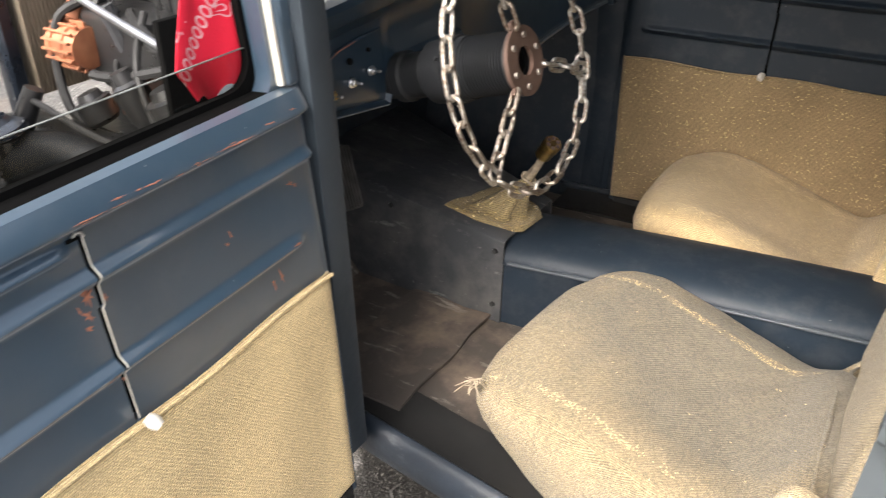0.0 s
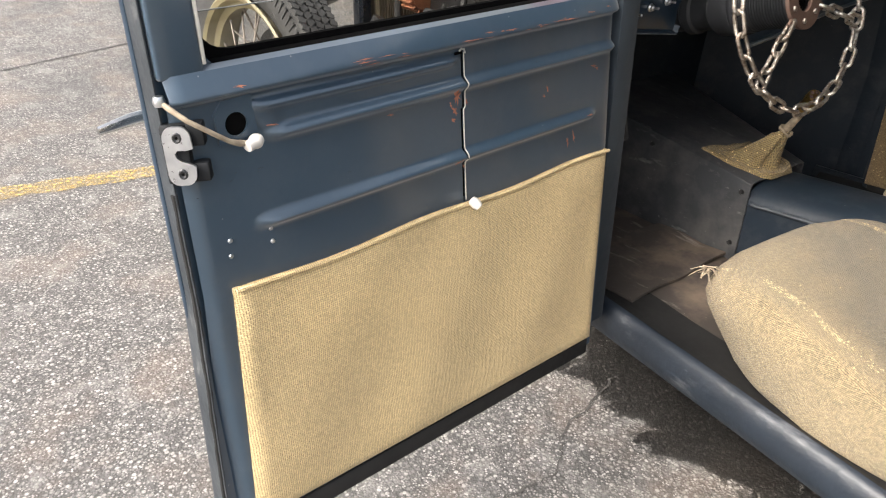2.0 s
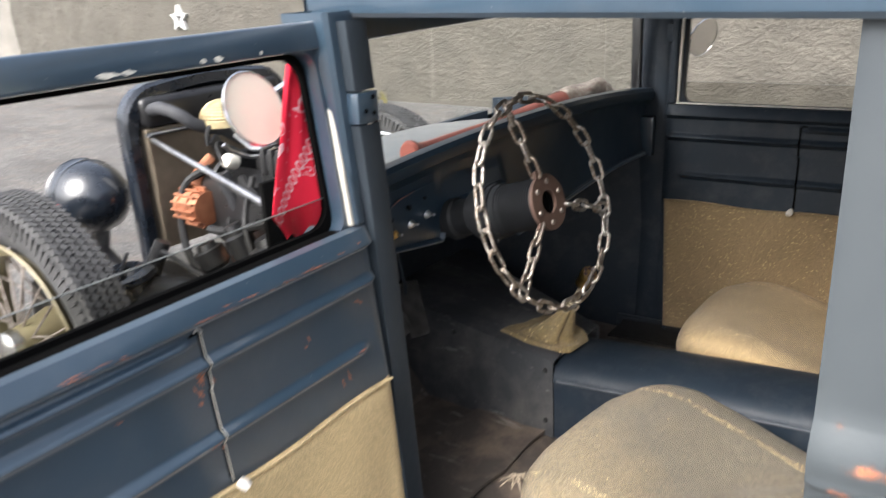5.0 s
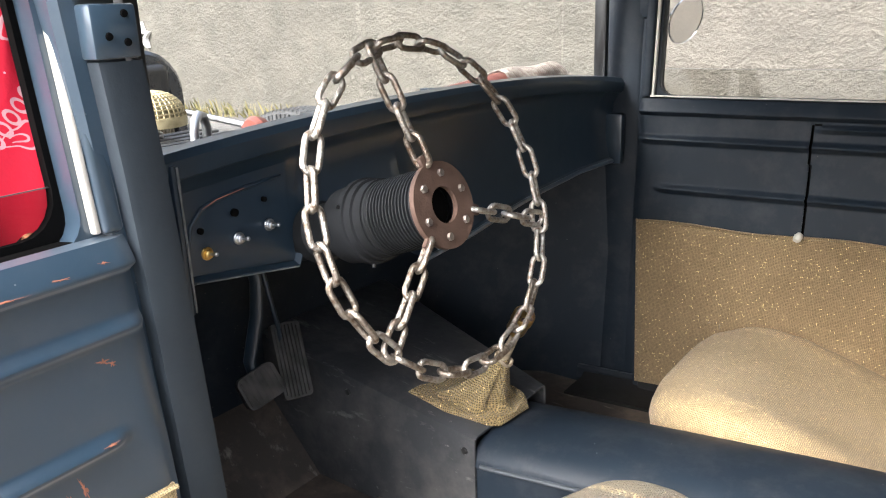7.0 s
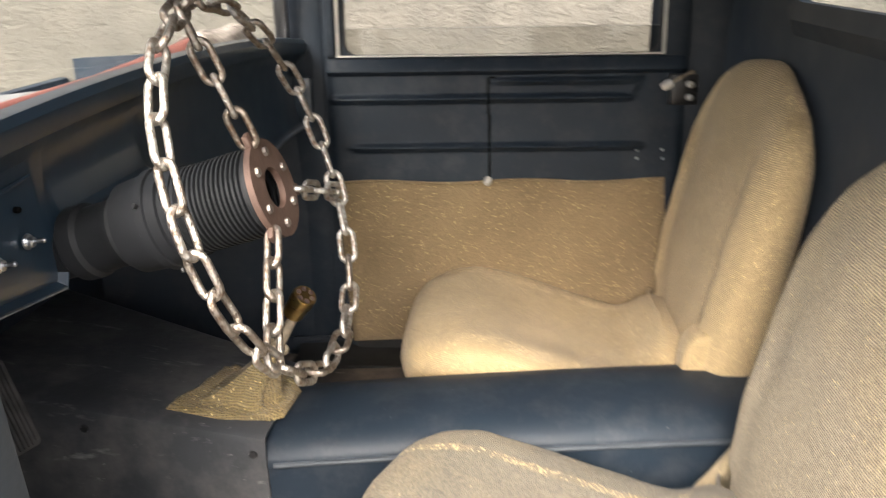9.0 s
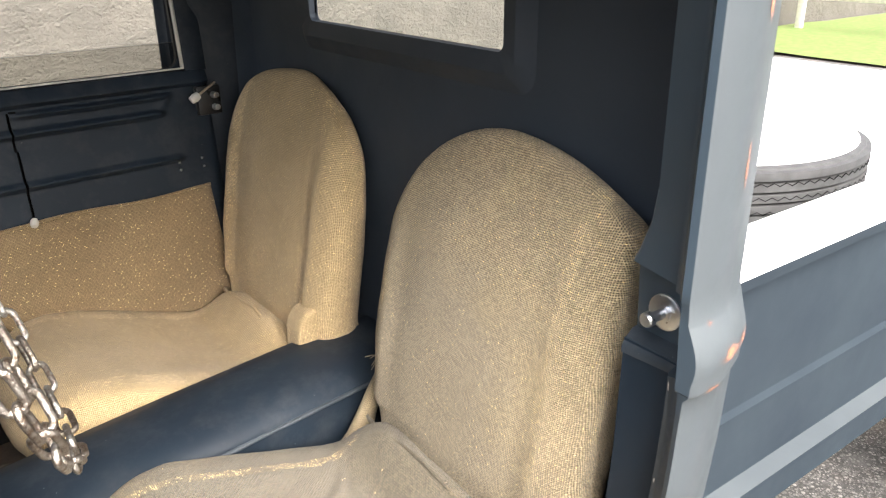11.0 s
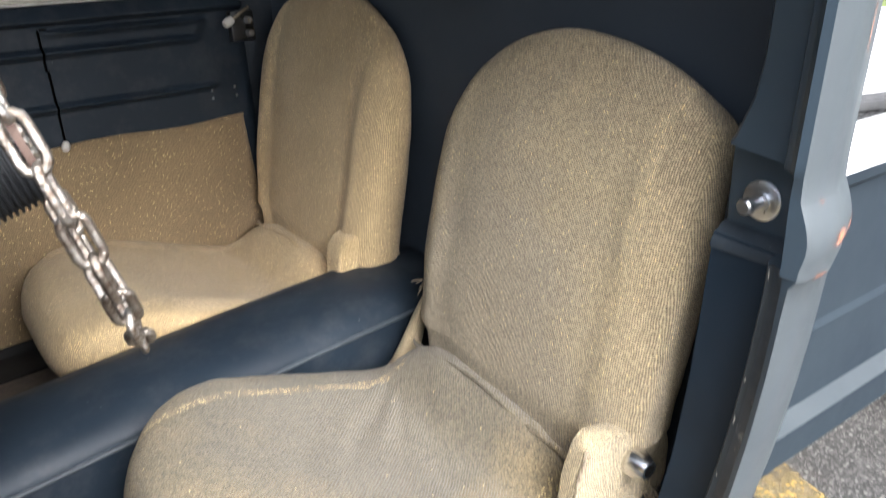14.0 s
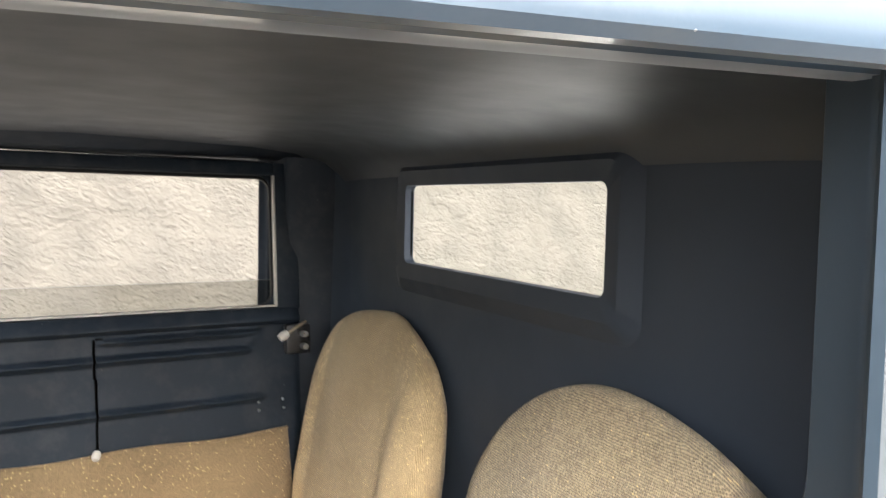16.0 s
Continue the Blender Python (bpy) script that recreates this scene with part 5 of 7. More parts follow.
        lathe(bm, [(0, 0.002), (0.0022, 0.0016), (0.003, 0.0), (0.003, -0.002)], pose(u_, 0.0, w_, -90, 0, 0), 10)
        part("screw", bm, ZINC, d)
    return d


U = Vector((0.052, -0.9986, 0.0))
W = Vector((-0.1, -0.005, 0.995)).normalized()
N = W.cross(U).normalized()
N = N if N.x > 0 else -N
W = Vector((W - U * W.dot(U))).normalized()
DOOR = Matrix((U, N, W)).transposed().to_4x4()
DOOR.translation = (0.043, -0.124, 0.565)
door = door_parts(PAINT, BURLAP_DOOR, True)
door.matrix_world = DOOR
door.parent = car
tagged(door, "open driver's door with scratched blue paint and burlap lining", "car door")


def chip(u, w, length, height, slant, seed, n=0.0012, mat=PRIMER, label="orange primer showing through chipped paint"):
    """A ragged flake where the primer shows through the paint."""
    bm = bmesh.new()
    r = random.Random(seed)
    k = 26
    pts = []
    for i in range(k):
        a = i * math.tau / k
        q = 0.18 + 0.82 * r.random() ** 1.3
        du, dw = math.cos(a) * length / 2 * q, math.sin(a) * height / 2 * q
        uu, ww = u + du + dw * slant, w + dw + du * slant * 0.3
        pts.append((uu, press(uu, ww) + n * 0.35, ww))
    c = bm.verts.new((u, press(u, w) + n * 0.6, w))
    vs = [bm.verts.new(p) for p in pts]
    for i in range(k):
        bm.faces.new((c, vs[i], vs[(i + 1) % k]))
    part("paint_chip", bm, mat, door, label, smooth=False)


rc = random.Random(4)
for i in range(22):
    u_ = 0.10 + 0.40 * rc.random()
    chip(u_, 0.2185 + 0.008 * rc.random() - 0.004 * (u_ - 0.3), 0.010 + 0.045 * rc.random() ** 2, 0.0010 + 0.0018 * rc.random(), 0.06, i)
for i, (u_, w_, l_, h_) in enumerate(((0.316, 0.152, 0.016, 0.030), (0.320, 0.133, 0.012, 0.022), (0.324, 0.122, 0.012, 0.010), (0.320, 0.064, 0.020, 0.014), (0.425, 0.151, 0.012, 0.005), (0.14, 0.128, 0.006, 0.014), (0.147, 0.118, 0.008, 0.008),
                                      (0.036, 0.142, 0.016, 0.008), (0.028, 0.138, 0.008, 0.010), (0.078, 0.042, 0.006, 0.030), (0.092, 0.038, 0.006, 0.028), (0.585, 0.176, 0.02, 0.004), (0.06, 0.225, 0.024, 0.003), (0.02, 0.228, 0.014, 0.003), (0.30, 0.142, 0.006, 0.012), (0.327, 0.143, 0.004, 0.010), (0.308, 0.055, 0.006, 0.008), (0.05, 0.072, 0.02, 0.004), (0.62, 0.225, 0.02, 0.004))):
    chip(u_, w_, l_, h_, 0.25, 100 + i)
rs_ = random.Random(12)
for i in range(26):
    u_, w_ = rs_.choice(((0.655, 0.20), (0.60, 0.222), (0.58, 0.13), (0.64, 0.11), (0.45, 0.19), (0.30, 0.215), (0.15, 0.17), (0.50, 0.075)))
    chip(u_ + rs_.gauss(0, 0.03), min(0.235, w_ + rs_.gauss(0, 0.012)), 0.003 + 0.012 * rs_.random() ** 2, 0.0008 + 0.001 * rs_.random(), rs_.uniform(-0.8, 0.8), 300 + i, mat=WORN_EDGE, label="pale scratch in the paint")
for u_, l_ in ((0.336, 0.030), (0.312, 0.02), (0.212, 0.012), (0.190, 0.016), (0.123, 0.006), (0.46, 0.02), (0.55, 0.01)):
    bm = bmesh.new()
    rr = random.Random(int(u_ * 1000))
    pts = [bm.verts.new((u_ + math.cos(a) * l_ / 2 * rr.uniform(0.6, 1.1), 0.0, 0.509 + math.sin(a) * 0.003 * rr.uniform(0.5, 1.3))) for a in lerp(0, math.tau, 14)[:-1]]
    bm.faces.new(pts)
    part("paint_chip", bm, WEATHER, door, "pale chip in the window rail's paint", smooth=False)
# pull hole plate, cord, bead
bm = bmesh.new()
hole = [(0.627 + 0.0125 * math.cos(a), 0.186 + 0.0125 * math.sin(a)) for a in lerp(0, math.tau, 20)[:-1]]
plate(bm, [(0.604, 0.172), (0.648, 0.166), (0.650, 0.198), (0.640, 0.212), (0.606, 0.214)], lambda a, b, d: (a, 0.0035 - d, b), 0.004, holes=[hole])
part("pull_plate", bm, PAINT, door)
# the pull hole's darkness is a flat black disc
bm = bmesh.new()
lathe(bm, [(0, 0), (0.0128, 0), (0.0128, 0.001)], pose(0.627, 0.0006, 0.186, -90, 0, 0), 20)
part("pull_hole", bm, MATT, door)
bm = bmesh.new()
cp_ = [(0.698, -0.004, 0.222), (0.695, 0.010, 0.216), (0.685, 0.020, 0.205), (0.66, 0.022, 0.186), (0.645, 0.020, 0.175), (0.632, 0.016, 0.169), (0.624, 0.015, 0.167)]
tube(bm, cp_, [0.0028, 0.0028, 0.0026, 0.0026, 0.0026, 0.0036, 0.003], 8)
part("pull_cord", bm, CORD, door, "knotted old pull cord")
bm = bmesh.new()
lathe(bm, [(0, -0.011), (0.0055, -0.010), (0.0062, -0.006), (0.0058, -0.003), (0.0078, 0.001), (0.0082, 0.005), (0.006, 0.010), (0, 0.0112)], pose(0.617, 0.016, 0.166, 0, -80, 20), 18)
part("bead", bm, BEAD, door, "white plastic bead on a cord")
bm = bmesh.new()
lathe(bm, [(0, -0.006), (0.005, -0.005), (0.0065, 0), (0.005, 0.005), (0, 0.006)], pose(0.699, -0.004, 0.223), 12)
part("cord_knot", bm, ZINC, door)
# latch: a plated claw plate with a slot, on a black body at the door's corner
LM = Matrix.Translation((0.692, 0.006, 0.169)) @ Matrix.Rotation(radians(-36), 4, "Z") @ Matrix.Diagonal((0.72, 0.85, 0.85, 1.0))
bm = bmesh.new()
box(bm, -0.012, 0.024, -0.024, -0.0005, -0.036, 0.036, 0.004, 2, LM)
box(bm, -0.034, -0.010, -0.024, -0.0045, 0.008, 0.036, 0.003, 2, LM)
box(bm, -0.034, -0.010, -0.024, -0.0045, -0.036, -0.012, 0.003, 2, LM)
part("latch", bm, MATT_RUBBER, door, "black latch body with a plated claw plate")
bm = bmesh.new()
claw = []
for ca, cb, r_, a0, a1 in ((0.004, 0.021, 0.014, 0, 90), (-0.006, 0.021, 0.014, 90, 180), (-0.006, -0.022, 0.014, 180, 270), (0.004, -0.022, 0.014, 270, 360)):
    for k in range(6):
        w_ = radians(a0 + (a1 - a0) * k / 5)
        claw.append((-ca - r_ * math.cos(w_), cb + r_ * math.sin(w_)))
claw += [(-0.019, -0.014), (-0.012, -0.010), (0.000, -0.006), (0.005, -0.002), (0.006, 0.003), (0.002, 0.007), (-0.010, 0.006), (-0.019, 0.008)]
plate(bm, claw, lambda a, b, d: LM @ Vector((a, d, b)), 0.004)
part("claw", bm, ZINC, door, "zinc-plated latch claw")
for b_ in (0.022, -0.022):
    bm = bmesh.new()
    lathe(bm, [(0.002, 0.001), (0.0045, 0.002), (0.006, 0.0015), (0.0065, 0.0)], LM @ pose(0.0, 0.004, b_, -90, 0, 0), 16)
    part("screw", bm, BLACK, door)
    bm = bmesh.new()
    lathe(bm, [(0, 0.0008), (0.003, 0.0008)], LM @ pose(0.0, 0.004, b_, -90, 0, 0), 6)
    part("screw_socket", bm, MATT, door)
bm = bmesh.new()
tube(bm, [(0.66, -0.047, 0.19), (0.66, -0.085, 0.19), (0.672, -0.092, 0.19), (0.70, -0.094, 0.188), (0.735, -0.092, 0.184)], [0.008, 0.007, 0.008, 0.008, 0.005], 10, flat=0.7)
part("door_handle", bm, CHROME, door, "chrome outside door handle")
bm = bmesh.new()
box(bm, 0.6975, 0.7025, -0.047, -0.036, -0.36, 0.53, 0.002)
part("edge_flange", bm, JAMB, door)
bm = bmesh.new()
sheet(bm, lambda w, n: (0.6995 + 0.047 * max(0.0, -w), n, w), lerp(-0.343, 0.535, 30), [-0.046, -0.030, -0.014, -0.006], 0.0015)
part("shut_face", bm, SCUFFED_SHUT, door, "dark dirty shut face of the door")
bm = bmesh.new()
tube(bm, [(0.7005 + 0.047 * max(0.0, -w), -0.012 + 0.003 * noise.noise(Vector((w * 22, 1, 6))), w) for w in lerp(-0.34, 0.125, 40)], [0.0035 + 0.0018 * noise.noise(Vector((w * 35, 4, 6))) for w in lerp(-0.34, 0.125, 40)], 8)
part("edge_seal", bm, RUBBER, door)

# passenger's door, shut
FU = Vector((1.0, 0.085, 0.0)).normalized()
FW = Vector((0.0, 0.10, 0.995)).normalized()
FW = (FW - FU * FW.dot(FU)).normalized()
FN = FW.cross(FU).normalized()
FN = FN if FN.y < 0 else -FN
FAR = Matrix((FU, FN, FW)).transposed().to_4x4()
FAR.translation = (0.035, 0.982, 0.563)
# shut door takes the darkened copies of paint and burlap for its shade
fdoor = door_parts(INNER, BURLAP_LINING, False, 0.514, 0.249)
fdoor.matrix_world = FAR
fdoor.parent = car
bm = bmesh.new()
box(bm, 0.006, 0.648, -0.009, 0.001, 0.2478, 0.2512, 0.001)
part("weatherstrip", bm, WEATHER, fdoor, "pale window strip: weatherstrip at the hinge, lit frame edge at the latch under the pane")
tagged(fdoor, "shut passenger's door, dark blue with burlap lining", "car door")
bm = bmesh.new()
box(bm, 0.66, 0.712, -0.004, 0.016, 0.15, 0.21, 0.004)
part("latch", bm, BLACK, fdoor, "black latch with a white bead on its pull")
bm = bmesh.new()
tube(bm, [(0.70, 0.02, 0.215), (0.675, 0.03, 0.205), (0.655, 0.03, 0.193)], 0.0028, 8)
part("pull_cord", bm, CORD, fdoor)
bm = bmesh.new()
lathe(bm, [(0, -0.012), (0.0075, -0.010), (0.0095, 0), (0.0075, 0.010), (0, 0.012)], pose(0.648, 0.03, 0.19, 0, 60, 0), 14)
part("bead", bm, BEAD, fdoor)
for w_ in (0.165, 0.19):
    bm = bmesh.new()
    lathe(bm, [(0, 0.016), (0.006, 0.015), (0.007, 0)], pose(0.695, 0.016, w_, -90, 0, 0), 12)
    part("claw", bm, ZINC, fdoor)

# ---- seats ----


def sgn(v, p):
    return math.copysign(abs(v) ** p, v)


def backrest(bm, outer, wide=1.0, hollow=0.010, lean_in=0.019, lean_out=0.013, bulge=0.0):
    """A padded bucket back: rings from the hem up, a flat panel between bolsters, squarer at the top on the side by the door."""
    rings = []
    n = 120
    hem = 0.195
    zs = lerp(0.10, 0.49, 34) + [0.49 + 0.140 * (1 - (1 - q) ** 1.9) for q in lerp(0.04, 1, 24)] + [hem + h_ for h_ in (-0.018, -0.010, -0.005, -0.002, 0.001, 0.006)]
    for z in sorted(zs):
        xf = float(np.interp(z, (0.10, 0.20, 0.30, 0.40, 0.48, 0.54, 0.642), (0.460, 0.457, 0.468, 0.488, 0.507, 0.526, 0.556)))
        xr = float(np.interp(z, (0.10, 0.21, 0.30, 0.43, 0.50, 0.57, 0.642), (0.570, 0.595, 0.604, 0.614, 0.616, 0.613, 0.60)))
        w = wide * float(np.interp(z, (0.10, 0.20, 0.30, 0.42, 0.52, 0.642), (0.185, 0.203, 0.214, 0.218, 0.214, 0.205)))
        k = max(0.0, (z - 0.455) / 0.175)
        mid, half = (xf + xr) / 2, (xr - xf) / 2
        row = []
        for i in range(n):
            a = i * math.tau / n
            ca, sa = math.cos(a), math.sin(a)
            door = max(0.0, sa * outer)
            e = 2.1 + 1.1 * door
            top = max(0.0, 1 - k**e) ** (1 / e)
            ww, dd = w * (0.03 + 0.97 * top), half * (0.06 + 0.94 * top**0.85)
            py = sgn(sa, 0.62) * ww
            px = mid + 0.025 * (1 - top) - sgn(ca, 0.72) * dd
            under = min(1.0, max(0.0, (hem - z) / 0.016))
            py *= 1 + 0.012 * math.exp(-(((z - hem - 0.006) / 0.008) ** 2)) - 0.07 * under * under * (3 - 2 * under)
            if ca > 0.05:
                rel = min(1.0, max(0.0, (0.80 - abs(py) / w) / 0.22))
                px += hollow * rel * rel * (3 - 2 * rel) * min(1.0, ca * 3) * max(0.0, 1 - k)
            px += 0.003 * noise.noise(Vector((py * 9, z * 9, ca))) + 0.0014 * noise.noise(Vector((py * 36, z * 15, ca)))
            py += 0.004 * noise.noise(Vector((z * 8, ca * 2, sa * 2))) + 0.0012 * noise.noise(Vector((z * 40, ca * 6, sa * 6)))
            # leans towards the door as it rises; a pulled-out corner of cloth at the outer rear
            q = py * outer / w
            up = min(1.0, max(0.0, (z - 0.24) / 0.26))
            py += outer * (lean_in * up * max(0.0, -q) + lean_out * max(0.0, q) - bulge * max(0.0, -q))
            tip = math.exp(-(((z - 0.562) / 0.030) ** 2)) * max(0.0, q) ** 2 * max(0.0, 0.3 - ca)
            px += 0.016 * max(0.0, q) ** 2 * max(0.0, -ca) + 0.012 * tip
            py += outer * 0.022 * tip
            row.append(bm.verts.new((px, py * 1.03 - 0.011, z - 0.014 * max(0.0, q) * k * k)))
        rings.append(row)
    for a, b in zip(rings, rings[1:]):
        for i in range(n):
            bm.faces.new((a[i], a[(i + 1) % n], b[(i + 1) % n], b[i]))
    bm.faces.new(rings[-1])
    bm.faces.new(rings[0][::-1])


def cushion(bm, outer, back):
    """A sagging padded seat: a squarish plan whose front edge slants back towards the tunnel, crowned at the front, hollow where one sits, rising to the back."""
    n = 96
    rings = []
    prof = [(r, 0.0) for r in lerp(0.0, 0.86, 18)] + [(0.89, 0.001), (0.92, 0.003), (0.945, 0.007), (0.97, 0.015), (0.988, 0.027), (0.998, 0.043), (1.0, 0.065), (0.99, 0.095), (0.97, 0.125), (0.95, 0.15), (0.94, 0.175)]
    for r, down in prof:
        row = []
        for i in range(n):
            a = i * math.tau / n
            ca, sa = math.cos(a), math.sin(a)
            e = (0.40 if back else 0.66) if ca > 0 and sa * outer > 0 else 0.50
            x = 0.255 - sgn(ca, e) * 0.264 * r
            y = sgn(sa, e) * 0.222 * r
            q = y * outer
            low = max(0.0, (down - 0.04) / 0.135)
            if q > 0:
                y *= 1 - 0.26 * low * max(0.0, 1 - x / 0.24)
                y *= 1 + 0.05 * low * min(1.0, max(0.0, (x - 0.2) / 0.2))
            slant = max(0.0, (0.10 - q) / 0.30)
            x += back * slant**1.5 * max(0.0, 1 - x / 0.30) * (1 - 0.35 * min(1.0, down / 0.05))
            x += (0.055 * low**1.4 - 0.004 * math.sin(math.pi * min(1.0, down / 0.11))) * max(0.0, 1 - x / 0.16)
            crown = float(np.interp(x, (-0.01, 0.03, 0.075, 0.12, 0.165, 0.235, 0.285, 0.345, 0.40, 0.52), (0.186, 0.196, 0.204, 0.206, 0.201, 0.178, 0.160, 0.141, 0.130, 0.124)))
            lean = -0.018 * (0.5 + 0.5 * q / 0.2) * min(1.0, max(0.0, x / 0.15))
            hollow = 0.017 * max(0.0, 1 - (y / 0.15) ** 2) * max(0.0, 1 - ((x - 0.27) / 0.17) ** 2)
            rise = min(1.0, max(0.0, (x - 0.385) / 0.075))
            lip = 0.062 * rise * rise * (3 - 2 * rise) * max(0.0, 1 - (abs(y) / 0.195) ** 4)
            edge = 0.010 * max(0.0, (r - 0.6) / 0.4) ** 2
            z = crown + lean - hollow + lip - edge - down * (1.08 if x < 0.3 else 0.95)
            z += 0.003 * noise.noise(Vector((x * 14, y * 14, down * 10)))
            if r < 0.9 and back:
                # creases that fan out from the inner rear corner
                ang = math.atan2(y * -outer - 0.19, 0.44 - x)
                z += 0.0034 * math.sin(ang * 26 + 2 * noise.noise(Vector((x * 12, y * 12, 3)))) * math.exp(-(((x - 0.36) / 0.09) ** 2)) * max(0.0, 1 - (abs(y) / 0.2) ** 2)
            z += 0.0014 * noise.noise(Vector((x * 45 + y * 30, y * 18, 5)))
            row.append(bm.verts.new((x + 0.002 * noise.noise(Vector((y * 9, z * 14, 8))), y + 0.004 * noise.noise(Vector((x * 9, z * 12, 3))), max(z, 0.008))))
        rings.append(row)
    for a, b in zip(rings, rings[1:]):
        for i in range(n):
            bm.faces.new((a[i], a[(i + 1) % n], b[(i + 1) % n], b[i]))
    bm.faces.new(rings[-1])
    bmesh.ops.remove_doubles(bm, verts=bm.verts, dist=1e-5)


def fray(bm, p, k, size, r):
    for i in range(k):
        d = Vector((r.uniform(-1, 1), r.uniform(-1, 1), r.uniform(-1, 0.6))).normalized() * size * r.uniform(0.5, 1.2)
        q = Vector(p) + Vector((r.uniform(-1, 1), r.uniform(-1, 1), r.uniform(-1, 1))) * size * 0.25
        tube(bm, [q, q + d * 0.5 + Vector((0, 0, -0.12 * size)), q + d + Vector((0, 0, -0.4 * size))], [0.0011, 0.0010, 0.0006], 5)


def strap(bm, yb, o, k=1.0):
    """The hinge bracket's cloth cover: a padded plate beside the seat's rear corner."""
    cx, cz = 0.46, 0.14
    out = [(0.404, 0.03), (0.400, 0.09), (0.403, 0.139), (0.411, 0.18), (0.417, 0.212), (0.424, 0.230), (0.44, 0.237), (0.475, 0.227), (0.509, 0.214), (0.545, 0.20), (0.566, 0.188), (0.586, 0.16), (0.586, 0.12), (0.572, 0.098), (0.55, 0.104), (0.530, 0.112), (0.516, 0.09), (0.500, 0.06), (0.486, 0.03), (0.44, 0.012)]
    for _ in range(2):
        out = [q for (xa, za), (xb, zb) in zip(out, out[1:] + out[:1]) for q in ((0.75 * xa + 0.25 * xb, 0.75 * za + 0.25 * zb), (0.25 * xa + 0.75 * xb, 0.25 * za + 0.75 * zb))]
    n = len(out)
    rings = []
    for s_, d in ((1.0, 0.0), (1.02, 0.010), (1.01, 0.018), (0.97, 0.0225), (0.92, 0.0255), (0.84, 0.027), (0.7, 0.0278), (0.5, 0.028), (0.3, 0.028), (0.1, 0.028)):
        rings.append([bm.verts.new((cx + (a - cx) * s_ * k, yb + o * (d - 0.020 - 0.10 * max(0.0, a - 0.52)) + 0.0035 * noise.noise(Vector((a * 18, b * 18, d * 30))) + 0.0012 * noise.noise(Vector((a * 60, b * 30, d * 40))), cz + (b - cz) * s_ * k)) for a, b in out])
    for a, b in zip(rings, rings[1:]):
        for i in range(n):
            bm.faces.new((a[i], a[(i + 1) % n], b[(i + 1) % n], b[i]))
    bm.faces.new(rings[-1])
    bm.faces.new(rings[0][::-1])


def seat(m, outer, label, cloth, worn):
    s = tagged(empty("bucket_seat", m), label, "car seat", group="bucket seats")
    bm = bmesh.new()
    cushion(bm, outer, 0.048 if worn else 0.0)
    cloth_uv(part("cushion", bm, worn[0] if worn else cloth, s, angle=60))
    bm = bmesh.new()
    backrest(bm, outer, *((1.0, 0.010, 0.019, 0.013, 0.0) if worn else (1.05, 0.018, -0.002, -0.003, 0.020)))
    cloth_uv(part("backrest", bm, worn[1] if worn else cloth, s, angle=60))
    yb = outer * 0.222
    bm = bmesh.new()
    if worn:
        tube(bm, [(0.455, -yb * 0.92, 0.06), (0.472, -yb * 0.96, 0.10), (0.49, -yb * 0.98, 0.13), (0.507, -yb * 0.99, 0.165), (0.52, -yb * 0.98, 0.195), (0.532, -yb * 0.96, 0.225)], [0.040, 0.033, 0.026, 0.020, 0.015, 0.006], 14, flat=0.6)
        cloth_uv(part("bracket_cover", bm, cloth, s, angle=60))
        bm = bmesh.new()
    # rolled hem where the back meets the seat
    bm = bmesh.new()
    pts = []
    for v in lerp(-0.185, 0.185, 44):
        q = v * outer
        z_ = float(np.interp(q, (-0.2, -0.1, -0.02, 0.07, 0.155, 0.19), (0.150, 0.176, 0.190, 0.178, 0.162, 0.135)))
        pts.append(Vector((0.452 + 0.03 * (v / 0.2) ** 4 + 0.003 * noise.noise(Vector((v * 30, 1, 2))), v, z_ - 0.004 + 0.004 * noise.noise(Vector((v * 22, 5, 2))))))
    tube(bm, pts, [0.0034 + 0.0018 * noise.noise(Vector((i_ * 0.4, 0, 9))) for i_ in range(len(pts))], 10, flat=0.8)
    cloth_uv(part("hem", bm, worn[0] if worn else cloth, s, angle=60))
    if not worn:
        # padded patch over the hinge beside the tunnel
        bm = bmesh.new()
        o_ = [(0.446, 0.06), (0.450, 0.20), (0.454, 0.225), (0.466, 0.242), (0.485, 0.249), (0.52, 0.246), (0.55, 0.237), (0.565, 0.22), (0.572, 0.19), (0.574, 0.06)]
        rings = [[bm.verts.new((0.51 + (a - 0.51) * s_, -yb * (0.965 + d), 0.15 + (b - 0.15) * s_)) for a, b in o_] for s_, d in ((1.0, -0.15), (1.02, 0.03), (1.01, 0.07), (0.96, 0.08), (0.8, 0.085), (0.4, 0.085))]
        for a, b in zip(rings, rings[1:]):
            for i in range(len(o_)):
                bm.faces.new((a[i], a[(i + 1) % len(o_)], b[(i + 1) % len(o_)], b[i]))
        bm.faces.new(rings[-1])
        cloth_uv(part("bracket_cover", bm, cloth, s, angle=60))
    if worn:
        bm = bmesh.new()
        strap(bm, yb, outer)
        br = cloth_uv(part("bracket_cover", bm, worn[1], s, angle=60))
        bm = bmesh.new()
        lathe(bm, [(0, 0), (0.0170, 0), (0.0182, 0.003), (0.0182, 0.008), (0.0115, 0.027), (0.0105, 0.0275), (0, 0.0275)], pose(0.494, yb + outer * 0.007, 0.186, -90 * outer, 0, 0), 20)
        part("trim_cone", bm, CHROME, br, "chrome cone nut")
        bm = bmesh.new()
        lathe(bm, [(0, 0), (0.008, 0)], pose(0.494, yb + outer * 0.0348, 0.186, -90 * outer, 0, 0), 16)
        part("cone_end", bm, MATT, br)
    r = random.Random(7)
    bm = bmesh.new()
    fray(bm, (0.014, outer * 0.188, 0.182), 18, 0.026, r)
